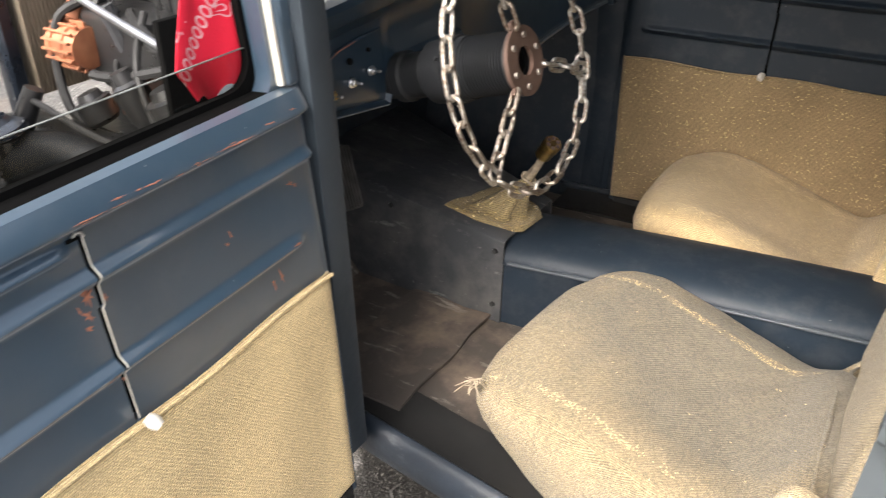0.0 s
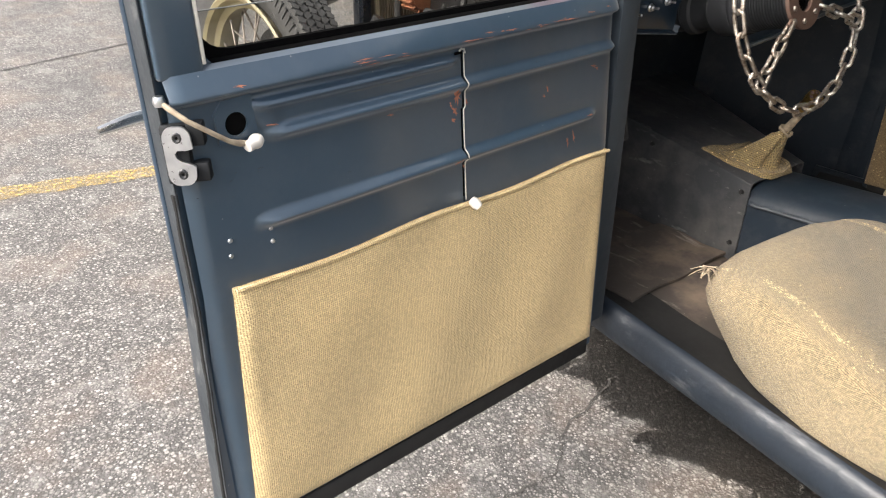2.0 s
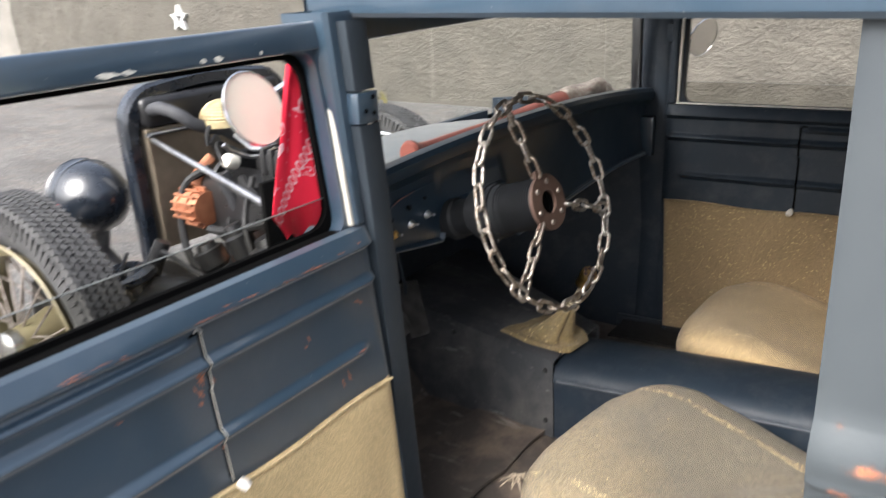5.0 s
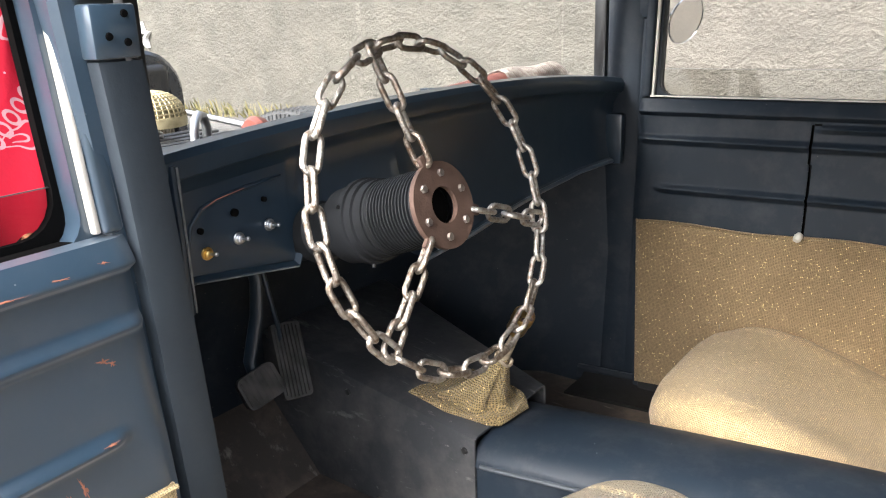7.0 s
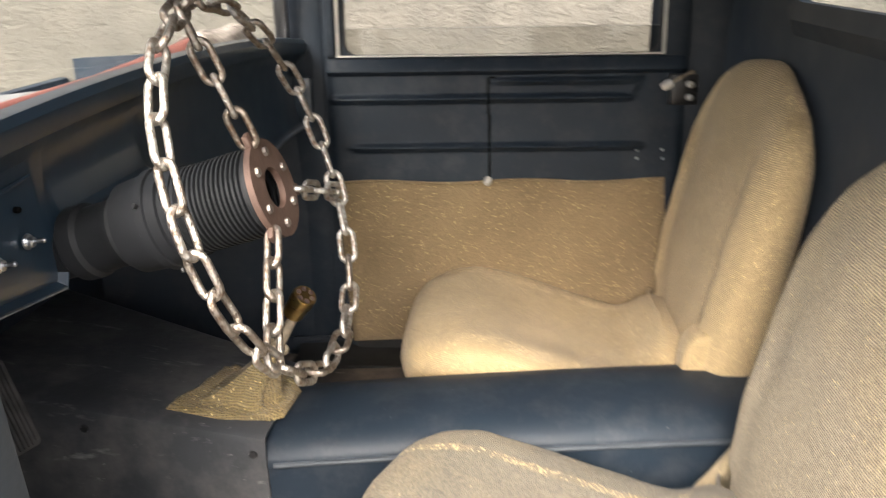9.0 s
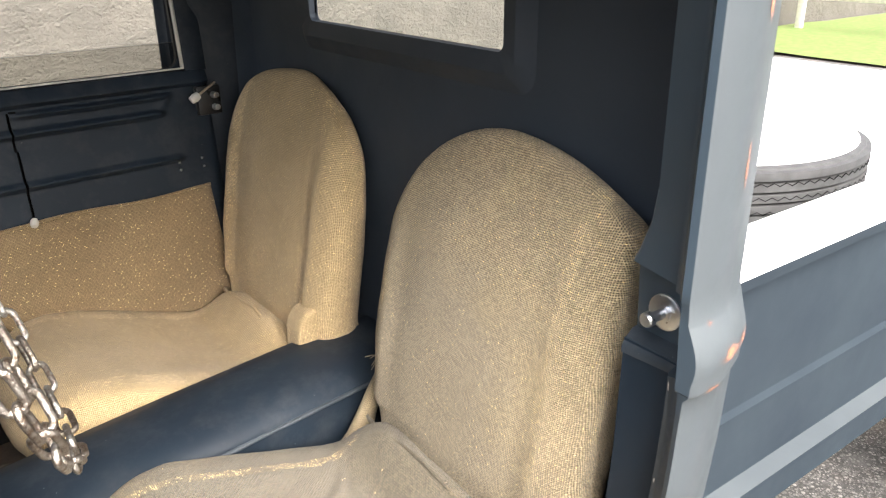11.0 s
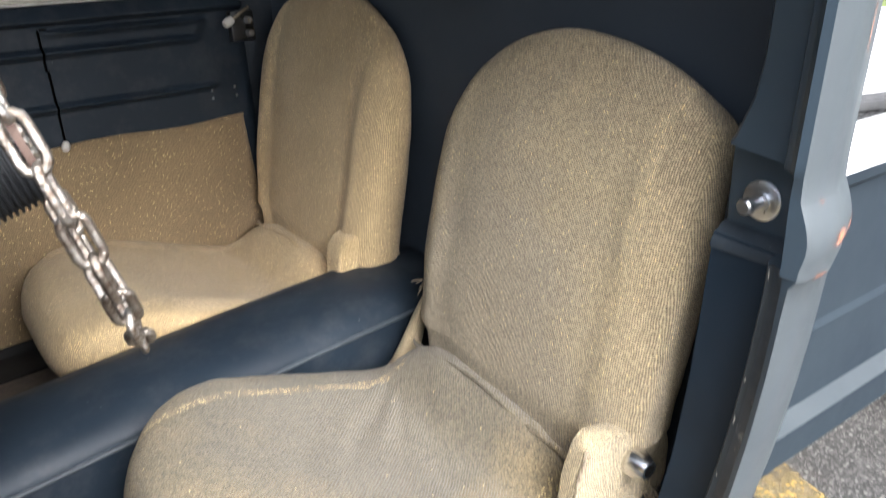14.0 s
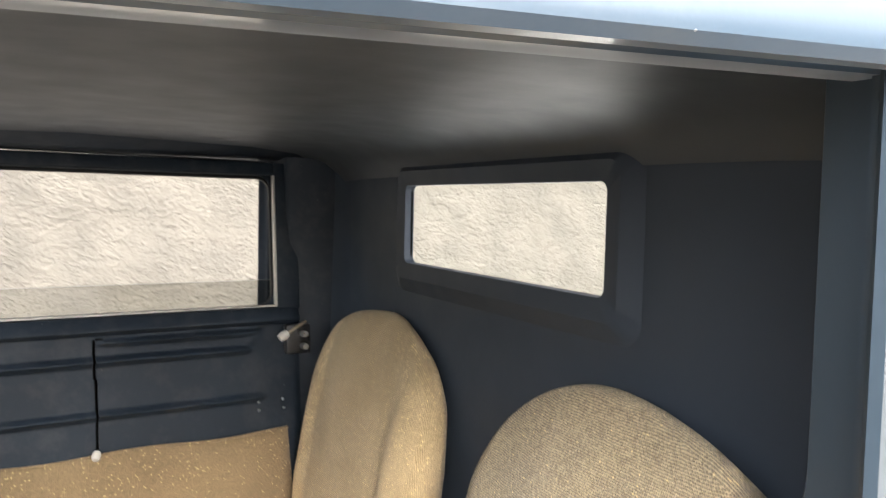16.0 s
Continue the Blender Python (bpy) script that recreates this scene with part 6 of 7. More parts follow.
    fray(bm, (0.545, outer * 0.225, 0.108), 22, 0.026, r)
    for q in lerp(0, 1, 14):
        fray(bm, (0.402 + 0.020 * q, outer * 0.226, 0.14 + 0.088 * q), 4, 0.006, r)
    fray(bm, (0.486, outer * 0.228, 0.03), 6, 0.010, r)
    fray(bm, (0.462, -outer * 0.228, 0.10), 12, 0.014, r)
    fray(bm, (0.522, -outer * 0.222, 0.225), 10, 0.018, r)
    fray(bm, (0.604, outer * 0.236, 0.560), 8, 0.008, r)
    fray(bm, (0.44, -outer * 0.19, 0.10), 8, 0.012, r)
    tagged(part("frayed_threads", bm, CORD, s), kind="stuff")
    return s


seat(pose(0.195, 0.175, 0.2), -1, "driver's bucket seat covered in worn soiled burlap", BURLAP, (SOILED, LEANED))
seat(pose(0.205, 0.795, 0.2), 1, "passenger's bucket seat covered in gold-flecked burlap", BURLAP_GOLD, None)

# ---- steering wheel, column, shifter, pedals ----
HUB = Vector((0.173, 0.148, 0.796))
AX = Vector((math.cos(0.296) * math.cos(-0.029), math.cos(0.296) * math.sin(-0.029), math.sin(0.296)))
SIDE = AX.cross(Vector((0, 0, 1))).normalized() * -1
UPW = AX.cross(SIDE).normalized()
UPW = UPW if UPW.z > 0 else -UPW
WHEEL = Matrix((SIDE, UPW, AX)).transposed().to_4x4()
if WHEEL.to_3x3().determinant() < 0:
    SIDE = -SIDE
    WHEEL = Matrix((SIDE, UPW, AX)).transposed().to_4x4()
WHEEL.translation = HUB


def ring_outline(r, n, off=0.0):
    return [(r * math.cos(k * math.tau / n + off), r * math.sin(k * math.tau / n + off)) for k in range(n)]


bm = bmesh.new()
plate(bm, ring_outline(0.046, 40), lambda a, b, d: (a, b, d - 0.003), 0.006, holes=[ring_outline(0.0195, 28)])
sw = part("steering_wheel", bm, RUST, None, "steel chain welded into a steering wheel with a rusty hub")
sw.matrix_world = WHEEL
sw.parent = car
for k in range(6):
    a = k * math.tau / 6 + 0.35
    bm = bmesh.new()
    lathe(bm, [(0, 0.003), (0.0038, 0.003), (0.0045, 0.002), (0.0045, 0)], pose(0.0335 * math.cos(a), 0.0335 * math.sin(a), 0.003), 6)
    part("bolt", bm, DULL_BOLT, sw)


def link_mesh(length, width, wire):
    bm = bmesh.new()
    l, w = length / 2 - wire, width / 2 - wire
    pts = []
    for k in range(7):
        a = -math.pi / 2 + k * math.pi / 6
        pts.append((l - w + w * math.cos(a), w * math.sin(a), 0))
    for k in range(7):
        a = math.pi / 2 + k * math.pi / 6
        pts.append((-(l - w) + w * math.cos(a), w * math.sin(a), 0))
    tube(bm, pts, wire, 8, True)
    me = bpy.data.meshes.new("chain_link")
    bmesh.ops.recalc_face_normals(bm, faces=bm.faces)
    bm.to_mesh(me)
    bm.free()
    me.shade_smooth()
    return me


def chain_metal():
    m = material("weathered_chain_steel", (0.64, 0.64, 0.61), 0.40, metal=0.95, second=(0.25, 0.19, 0.145), scale=170, mix=0.55, bump=0.35, bump_scale=500)
    t = m.node_tree
    b = t.nodes["Principled BSDF"]
    oi = t.nodes.new("ShaderNodeObjectInfo")
    rp = t.nodes.new("ShaderNodeValToRGB")
    rp.color_ramp.elements[0].color, rp.color_ramp.elements[1].color = (0.50, 0.44, 0.39, 1), (1.0, 1.0, 1.0, 1)
    t.links.new(oi.outputs["Random"], rp.inputs["Fac"])
    mx = t.nodes.new("ShaderNodeMix")
    mx.data_type = "RGBA"
    mx.blend_type = "MULTIPLY"
    mx.inputs["Factor"].default_value = 1.0
    old = b.inputs["Base Color"].links[0].from_socket
    t.links.new(old, mx.inputs["A"])
    t.links.new(rp.outputs["Color"], mx.inputs["B"])
    t.links.new(mx.outputs["Result"], b.inputs["Base Color"])
    return m


CHAIN = chain_metal()
LINK = link_mesh(0.044, 0.0222, 0.0032)
LINK.materials.append(CHAIN)


def link(p, d, normal, roll):
    d = d.normalized()
    y = normal.cross(d).normalized()
    z = d.cross(y)
    m = Matrix((d, y, z)).transposed().to_4x4() @ Matrix.Rotation(roll, 4, "X")
    m.translation = p
    o = new("chain_link", LINK)
    o.parent = sw
    o.matrix_basis = m
    return o


rl = random.Random(5)
NL = 32
for k in range(NL):
    a = (k + 0.5) * math.tau / NL
    p = Vector((math.cos(a), math.sin(a), 0)) * 0.170
    d = Vector((-math.sin(a), math.cos(a), 0))
    link(p, d, Vector((0, 0, 1)), (0.25 if k % 2 else 0.25 + math.pi / 2) + rl.uniform(-0.15, 0.15))
for a in (math.radians(104), math.radians(-18), math.radians(222)):
    d = Vector((math.cos(a), math.sin(a), 0))
    for k in range(4):
        link(d * (0.062 + k * 0.0315), d, Vector((0, 0, 1)), (0.3 if k % 2 else 0.3 + math.pi / 2) + rl.uniform(-0.15, 0.15))
    bm = bmesh.new()
    box(bm, 0.041, 0.056, -0.006, 0.006, -0.003, 0.003, 0.002, 2, Matrix.Rotation(a, 4, "Z"))
    part("spoke_lug", bm, RUST, sw)
# bellows and column behind the hub
bm = bmesh.new()
prof = [(0.020, -0.004), (0.039, -0.004)]
for k in range(14):
    z = -0.008 - k * 0.0048
    prof += [(0.0415, z), (0.0415, z - 0.0018), (0.0380, z - 0.0024), (0.0380, z - 0.0042)]
prof += [(0.0415, -0.077), (0.0415, -0.080), (0.036, -0.081)]
lathe(bm, prof, None, 36)
part("bellows", bm, MATT_RUBBER, sw, "black ribbed rubber bellows")
bm = bmesh.new()
lathe(bm, [(0.036, -0.079), (0.0435, -0.080), (0.0435, -0.092), (0.0465, -0.093), (0.0465, -0.103), (0.049, -0.104), (0.049, -0.112), (0.046, -0.114), (0.044, -0.142), (0.030, -0.144)], None, 40)
cl = part("collar", bm, MATT_RUBBER, sw, "dark stepped clamp collar behind the bellows")
for a in (0.7, 2.6, 4.4):
    bm = bmesh.new()
    lathe(bm, [(0, 0.004), (0.0020, 0.004), (0.0024, 0.003), (0.0024, 0)], Matrix.Rotation(a, 4, "Z") @ pose(0.0488, 0, -0.108, 0, 90, 0), 8)
    part("bolt", bm, BLACK, cl)
bm = bmesh.new()
lathe(bm, [(0.0, -0.142), (0.036, -0.142), (0.038, -0.150), (0.033, -0.158), (0.033, -0.186), (0.037, -0.190), (0.037, -0.205), (0.030, -0.212), (0.030, -0.26), (0.022, -0.30), (0.022, -0.48), (0, -0.48)], None, 28)
part("column", bm, MATT_RUBBER, sw)
# a black disc darkens the hub's opening
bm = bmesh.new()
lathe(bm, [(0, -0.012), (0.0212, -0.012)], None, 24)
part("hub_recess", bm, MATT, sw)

# gear lever under a burlap boot
bm = bmesh.new()
n = 48
rings = []
foot = [(-0.086, 0.376), (-0.01, 0.372), (0.060, 0.388), (0.074, 0.400), (0.080, 0.474), (0.066, 0.486), (-0.030, 0.508), (-0.046, 0.498)]
c0 = Vector((0.008, 0.440))
ring0 = []
for i in range(n):
    f = i * len(foot) / n
    a, b = Vector(foot[int(f)]), Vector(foot[(int(f) + 1) % len(foot)])
    ring0.append(a.lerp(b, f - int(f)) - c0)
for j, (r_, h_) in enumerate(((1.0, 0.001), (0.985, 0.006), (0.93, 0.009), (0.84, 0.007), (0.74, 0.006), (0.64, 0.012), (0.55, 0.022), (0.46, 0.036), (0.37, 0.051), (0.28, 0.066), (0.20, 0.079), (0.14, 0.089), (0.12, 0.096))):
    row = []
    for i, v in enumerate(ring0):
        a = i * math.tau / n
        # squarish at its foot, rounder and folded as it rises
        r0 = v.length
        rr = r_ * (r0 + (0.075 - r0) * min(1.0, j / 6)) * (1 + (0.11 * math.sin(5 * a + 1) + 0.06 * math.sin(9 * a + 2)) * min(1.0, j / 4) * (1 if j < 11 else 0.3))
        c = c0 + Vector((0.062, -0.022)) * (max(0.0, h_ - 0.01) / 0.086)
        q = c + v.normalized() * rr
        up = h_ + (0.007 * abs(noise.noise(Vector((q.x * 34, q.y * 34, 4)))) + 0.003 * noise.noise(Vector((q.x * 90, q.y * 90, 7)))) * (1 if 0 < j < 11 else 0)
        row.append(bm.verts.new((q.x, q.y, cov(c0.x + (q.x - c0.x) * max(0.0, 1 - j / 8)) + up)))
    rings.append(row)
for a, b in zip(rings, rings[1:]):
    for i in range(n):
        bm.faces.new((a[i], a[(i + 1) % n], b[(i + 1) % n], b[i]))
bm.faces.new(rings[-1])
bm.faces.new(rings[0][::-1])
boot = cloth_uv(part("shifter_boot", bm, BURLAP_BOOT, car, "gold burlap boot tied round the gear lever", angle=60))
bm = bmesh.new()
tube(bm, [(0.068, 0.419, 0.488), (0.088, 0.411, 0.520), (0.102, 0.405, 0.545)], [0.009, 0.007, 0.007], 10)
part("gear_lever", bm, CORD, boot)
bm = bmesh.new()
tube(bm, [(0.069 + 0.012 * math.cos(a), 0.419 + 0.011 * math.sin(a), 0.487 + 0.002 * math.sin(3 * a) - 0.006 * math.cos(a)) for a in lerp(0, math.tau, 20)[:-1]], 0.003, 6, True)
part("tie", bm, CORD, boot)
mk = Matrix.Translation((0.109, 0.400, 0.560)) @ Vector((0.50, -0.28, 0.72)).to_track_quat("Z", "Y").to_matrix().to_4x4()
bm = bmesh.new()
lathe(bm, [(0, -0.020), (0.012, -0.020), (0.0145, -0.017), (0.0145, 0.006), (0.0160, 0.008), (0.0160, 0.022), (0.0150, 0.024), (0, 0.024)], mk, 28)
knob = part("knob", bm, BRASS, boot, "brass gear knob like a revolver's drum")
for k in range(6):
    bm = bmesh.new()
    lathe(bm, [(0.0022, 0.0), (0.0037, 0.0006), (0.0040, 0.0)], mk @ Matrix.Rotation(k * math.tau / 6, 4, "Z") @ Matrix.Translation((0.0098, 0, 0.0241)), 12)
    lathe(bm, [(0, 0.0001), (0.0036, 0.0001)], mk @ Matrix.Rotation(k * math.tau / 6, 4, "Z") @ Matrix.Translation((0.0098, 0, 0.0241)), 12)
    part("chamber", bm, RUST, knob)

# pedals
for kind_, c_, tilt, w_, h_ in (("brake", (-0.25, 0.216, 0.440), 13, 0.034, 0.027), ("accelerator", (-0.26, 0.290, 0.452), -6, 0.0255, 0.062)):
    bm = bmesh.new()
    rim_ = rounded(-w_, w_, -h_, h_, 0.011 if kind_ == "brake" else 0.007, 4)
    plate(bm, rim_, lambda a, b, d: (0.006 - d + (0.10 * b * b / h_ if kind_ == "brake" else 0.0), a, b), 0.012, 0.002)
    p = part("pedal", bm, PEDAL, car, "worn ribbed rubber %s pedal" % kind_)
    for k in range(7):
        bm = bmesh.new()
        yy = -w_ + 0.006 + k * (w_ * 2 - 0.012) / 6
        hh = h_ - (0.007 if k in (0, 6) else 0.003)
        box(bm, 0.005, 0.0095, yy - 0.0020, yy + 0.0020, -hh, hh, 0.001)
        part("rib", bm, PEDAL, p)
    p.matrix_world = pose(*c_, tilt, -25, -12)
    p.parent = car
    bm = bmesh.new()
    inv = p.matrix_world.inverted()
    if kind_ == "brake":
        run = [(-0.262, 0.216, 0.448), (-0.272, 0.218, 0.475), (-0.268, 0.226, 0.51), (-0.262, 0.234, 0.55), (-0.262, 0.240, 0.60), (-0.275, 0.240, 0.70)]
        tube(bm, [inv @ Vector(q_) for q_ in run], [0.008, 0.010, 0.0105, 0.0105, 0.010, 0.010], 10, flat=0.6)
    else:
        run = [(-0.275, 0.285, 0.47), (-0.270, 0.281, 0.507), (-0.265, 0.262, 0.588), (-0.27, 0.250, 0.68)]
        tube(bm, [inv @ Vector(q_) for q_ in run], 0.0038, 8)
    part("arm", bm, DASH, p, "painted steel pedal arm")

# ---- front end ----


def tyre_mesh(R, width, rim):
    """Tyre with a blocky ribbed tread, turned round the local z axis."""
    bm = bmesh.new()
    h = width / 2
    prof = [(rim, -h * 0.62), (rim + 0.012, -h * 0.72), (rim + 0.035, -h * 0.92), (R - 0.055, -h), (R - 0.03, -h * 0.99), (R - 0.012, -h * 0.93)]
    tread = []
    ribs = 5
    for k in range(ribs):
        a = -h * 0.88 + k * h * 1.76 / ribs
        b = a + h * 1.76 / ribs
        tread += [(R - 0.010, a + 0.001), (R, a + 0.003), (R + 0.001, (a + b) / 2), (R, b - 0.003), (R - 0.010, b - 0.001)]
    prof += tread + [(r_, -z_) for r_, z_ in reversed(prof)]
    lathe(bm, prof, None, 96)
    return bm


def tread_blocks(bm, R, width):
    h = width / 2
    for row in range(5):
        z = -h * 0.88 + (row + 0.5) * h * 1.76 / 5
        for k in range(120):
            a = (k + (0.5 if row % 2 else 0)) * math.tau / 120
            m = Matrix.Rotation(a, 4, "Z") @ Matrix.Translation((R + 0.0005, 0, z)) @ Matrix.Rotation(0.5 if row % 2 else -0.5, 4, "X")
            box(bm, -0.004, 0.0018, -0.0058, 0.0058, -h * 0.155, h * 0.155, 0, 1, m)
    for sgn_ in (-1, 1):
        for k in range(110):
            a = k * math.tau / 110
            m = Matrix.Rotation(a, 4, "Z") @ Matrix.Translation((R - 0.028, 0, sgn_ * h * 0.985))
            box(bm, -0.018, 0.016, -0.003, 0.003, -0.003, 0.003, 0, 1, m)


def wire_wheel(m, s):
    R, w = 0.358, 0.110
    bm = tyre_mesh(R, w, 0.245)
    ty = part("wheel_tyre", bm, TYRE, None, "narrow black tyre on a cream wire wheel")
    ty.matrix_world = m
    ty.parent = car
    bm = bmesh.new()
    tread_blocks(bm, R, w)
    tagged(part("tread", bm, TYRE, ty, smooth=False), kind="stuff")
    for k in range(5):
        bm = bmesh.new()
        box(bm, -0.011, 0.011, -0.006, 0.006, -0.0015, 0.0022, 0.001, 1, Matrix.Rotation(1.25 + k * 0.075, 4, "Z") @ Matrix.Translation((0.302, 0, w / 2 - 0.0005)) @ Matrix.Rotation(0, 4, "X"))
        part("raised_mark", bm, TYRE, ty)
    bm = bmesh.new()
    lathe(bm, [(0.247, -0.046), (0.254, -0.052), (0.249, -0.056), (0.238, -0.050), (0.230, -0.030), (0.214, -0.022), (0.212, 0.0), (0.214, 0.022), (0.230, 0.030), (0.238, 0.050), (0.249, 0.056), (0.254, 0.052), (0.247, 0.046)], None, 64)
    part("rim", bm, CREAM, ty, "cream painted wheel rim")
    bm = bmesh.new()
    lathe(bm, [(0, -0.06), (0.060, -0.06), (0.064, -0.03), (0.050, 0.02), (0.045, 0.05), (0.040, 0.075), (0.030, 0.085), (0, 0.09)], None, 32)
    part("hub", bm, CREAM, ty)
    bm = bmesh.new()
    lathe(bm, [(0.041, 0.062), (0.046, 0.066), (0.043, 0.090), (0.030, 0.100), (0, 0.103)], None, 28)
    part("hub_cap", bm, CHROME, ty, "chrome hub cap")
    for k in range(30):
        a = k * math.tau / 30
        a2 = a + (0.35 if k % 2 else -0.35)
        inner_z = 0.045 if k % 3 else -0.045
        bm = bmesh.new()
        r0 = 0.046 if inner_z > 0 else 0.076
        tube(bm, [(r0 * math.cos(a2), r0 * math.sin(a2), inner_z), (0.214 * math.cos(a), 0.214 * math.sin(a), 0.008 if k % 2 else -0.008)], 0.0028, 6)
        part("spoke", bm, DULL_BOLT, ty)
    bm = bmesh.new()
    lathe(bm, [(0, -0.10), (0.15, -0.10), (0.155, -0.09), (0.155, -0.06), (0.13, -0.05), (0, -0.05)], None, 40)
    part("brake_drum", bm, BLACK, ty)
    return ty


wire_wheel(pose(-1.08, -0.16, 0.368, 90, 0, 3), -1)
wire_wheel(pose(-1.08, 1.11, 0.368, -90, 0, -3), 1)
wire_wheel(pose(1.95, -0.225, 0.368, 90, 0, 0), -1)
wire_wheel(pose(1.95, 1.175, 0.368, -90, 0, 0), 1)
bm = bmesh.new()
tube(bm, [(1.95, -0.17, 0.368), (1.95, 0.475, 0.368), (1.95, 1.12, 0.368)], [0.03, 0.08, 0.03], 12)
part("rear_axle", bm, BLACK, car, "black rear axle")
bm = bmesh.new()
tube(bm, [(-1.03, -0.10, 0.37), (-1.03, 0.10, 0.30), (-1.03, 0.475, 0.27), (-1.03, 0.85, 0.30), (-1.03, 1.05, 0.37)], 0.025, 10, flat=0.7)
part("front_axle", bm, BLACK, car, "black dropped front axle")
bm = bmesh.new()
tube(bm, [(-1.03, -0.06, 0.33), (-0.7, 0.05, 0.30), (-0.34, 0.12, 0.24)], 0.013, 8)
part("radius_rod", bm, BLACK, car)
for y_ in (0.10, 0.80):
    bm = bmesh.new()
    box(bm, -1.30, -0.5, y_, y_ + 0.055, 0.22, 0.40, 0.012)
    part("frame_rail", bm, BLACK, car, "black boxed frame rail")
    bm = bmesh.new()
    tube(bm, [(-1.0, y_ - 0.05, 0.30), (-0.97, y_ - 0.03, 0.44), (-0.94, y_ + 0.02, 0.55)], [0.022, 0.026, 0.020], 12)
    part("shock_absorber", bm, BLACK, car)
bm = bmesh.new()
lathe(bm, [(0, 0.048), (0.045, 0.046), (0.052, 0.036), (0.066, 0.033), (0.078, 0.028), (0.080, 0.015), (0.070, 0.008), (0.062, -0.03), (0.05, -0.08), (0, -0.08)], pose(-0.985, 0.035, 0.455, 10, -8, 0) @ Matrix.Diagonal((1.15, 0.85, 1, 1)), 28)
sb = part("steering_box", bm, NAVY, car, "dark bolted steering box cover")
bm = bmesh.new()
tube(bm, [(-1.0, 0.04, 0.40), (-0.93, 0.06, 0.42), (-0.84, 0.10, 0.43), (-0.70, 0.13, 0.42)], [0.06, 0.055, 0.05, 0.03], 14)
part("steering_shaft_housing", bm, MATT_RUBBER, sb)
for k in range(5):
    a = k * math.tau / 5
    bm = bmesh.new()
    lathe(bm, [(0, 0.006), (0.006, 0.005), (0.007, 0)], pose(-0.985 + 0.080 * math.cos(a), 0.033 + 0.059 * math.sin(a), 0.484 + 0.006 * math.cos(a)), 8)
    part("bolt", bm, BLACK, sb)

# headlights on their brackets
for s in (-1, 1):
    y_ = YC + s * 0.335
    bm = bmesh.new()
    prof = [(0.0, 0.118), (0.030, 0.112), (0.060, 0.095), (0.085, 0.066), (0.099, 0.030), (0.103, 0.0), (0.106, -0.003), (0.106, -0.010), (0.103, -0.013), (0.103, -0.045), (0.106, -0.05), (0.104, -0.06), (0.09, -0.075), (0, -0.085)]
    lathe(bm, prof, pose(-1.30, y_, 0.615, 0, 90, 0), 40)
    hl = part("headlight", bm, NAVY, car, "glossy dark bullet headlight with a red button")
    bm = bmesh.new()
    lathe(bm, [(0, 0.016), (0.007, 0.015), (0.011, 0.010), (0.012, 0)], pose(-1.292, y_ + s * 0.098, 0.611, -90 * s, 0, 0), 16)
    part("side_button", bm, RED_LENS, hl)
    bm = bmesh.new()
    tube(bm, [(-1.30, y_, 0.52), (-1.30, y_, 0.46), (-1.28, y_ - s * 0.03, 0.40), (-1.26, y_ - s * 0.06, 0.36)], [0.035, 0.022, 0.018, 0.018], 12)
    part("bracket", bm, ALU, hl)

# radiator shell and core
bm = bmesh.new()


def arch(t_, half_, top, r_):
    """Down one side, over the top and down the other: t from 0 to 1."""
    L_ = top - 0.42 - r_
    tot = 2 * L_ + math.pi * r_ / 1.0 * 1.0 + 2 * (half_ - r_)
    d = t_ * tot
    if d < L_:
        return (-half_, 0.42 + d)
    d -= L_
    if d < math.pi * r_ / 2:
        a = d / r_
        return (-half_ + r_ - r_ * math.cos(a), top - r_ + r_ * math.sin(a))
    d -= math.pi * r_ / 2
    if d < 2 * (half_ - r_):
        return (-half_ + r_ + d, top + 0.012 * math.sin(math.pi * d / (2 * (half_ - r_))))
    d -= 2 * (half_ - r_)
    if d < math.pi * r_ / 2:
        a = d / r_
        return (half_ - r_ + r_ * math.sin(a), top - r_ + r_ * math.cos(a))
    d -= math.pi * r_ / 2
    return (half_, top - r_ - d)


sec = [(-1.135, 0.0), (-1.135, 0.006), (-1.145, 0.014), (-1.175, 0.014), (-1.19, 0.004), (-1.195, -0.03), (-1.185, -0.035), (-1.145, -0.028), (-1.135, -0.02), (-1.135, 0.0)]
sheet(bm, lambda t_, v: (v[0], YC + arch(t_, 0.275 + v[1], 0.905 + v[1], 0.11)[0], arch(t_, 0.275 + v[1], 0.905 + v[1], 0.11)[1]), lerp(0, 1, 44), sec)
rs = part("radiator_shell", bm, NAVY, car, "dark navy arched radiator shell")
bm = bmesh.new()
box(bm, -1.17, -1.13, YC - 0.235, YC + 0.235, 0.46, 0.80, 0.004)
part("radiator_core", bm, CORE, rs, "tan finned radiator core")
bm = bmesh.new()
for k in range(48):
    y_ = YC - 0.232 + k * 0.464 / 47
    box(bm, -1.13, -1.123, y_ - 0.0015, y_ + 0.0015, 0.462, 0.798)
tagged(part("finning", bm, CORE, rs, smooth=False), kind="stuff")
bm = bmesh.new()
box(bm, -1.19, -1.115, YC - 0.24, YC + 0.24, 0.80, 0.885, 0.02, 3)
part("top_tank", bm, BLACK, rs, "black radiator top tank")
bm = bmesh.new()
tube(bm, [(-1.118, 0.262, 0.850), (-1.08, 0.262, 0.858), (-1.04, 0.268, 0.852), (-1.01, 0.282, 0.836), (-1.0, 0.303, 0.815), (-0.995, 0.335, 0.800), (-0.985, 0.385, 0.785), (-0.97, 0.43, 0.75)], [0.0175, 0.018, 0.017, 0.0165, 0.0165, 0.0165, 0.0165, 0.0165], 16)
part("radiator_hose", bm, HOSE, car, "black radiator hose")
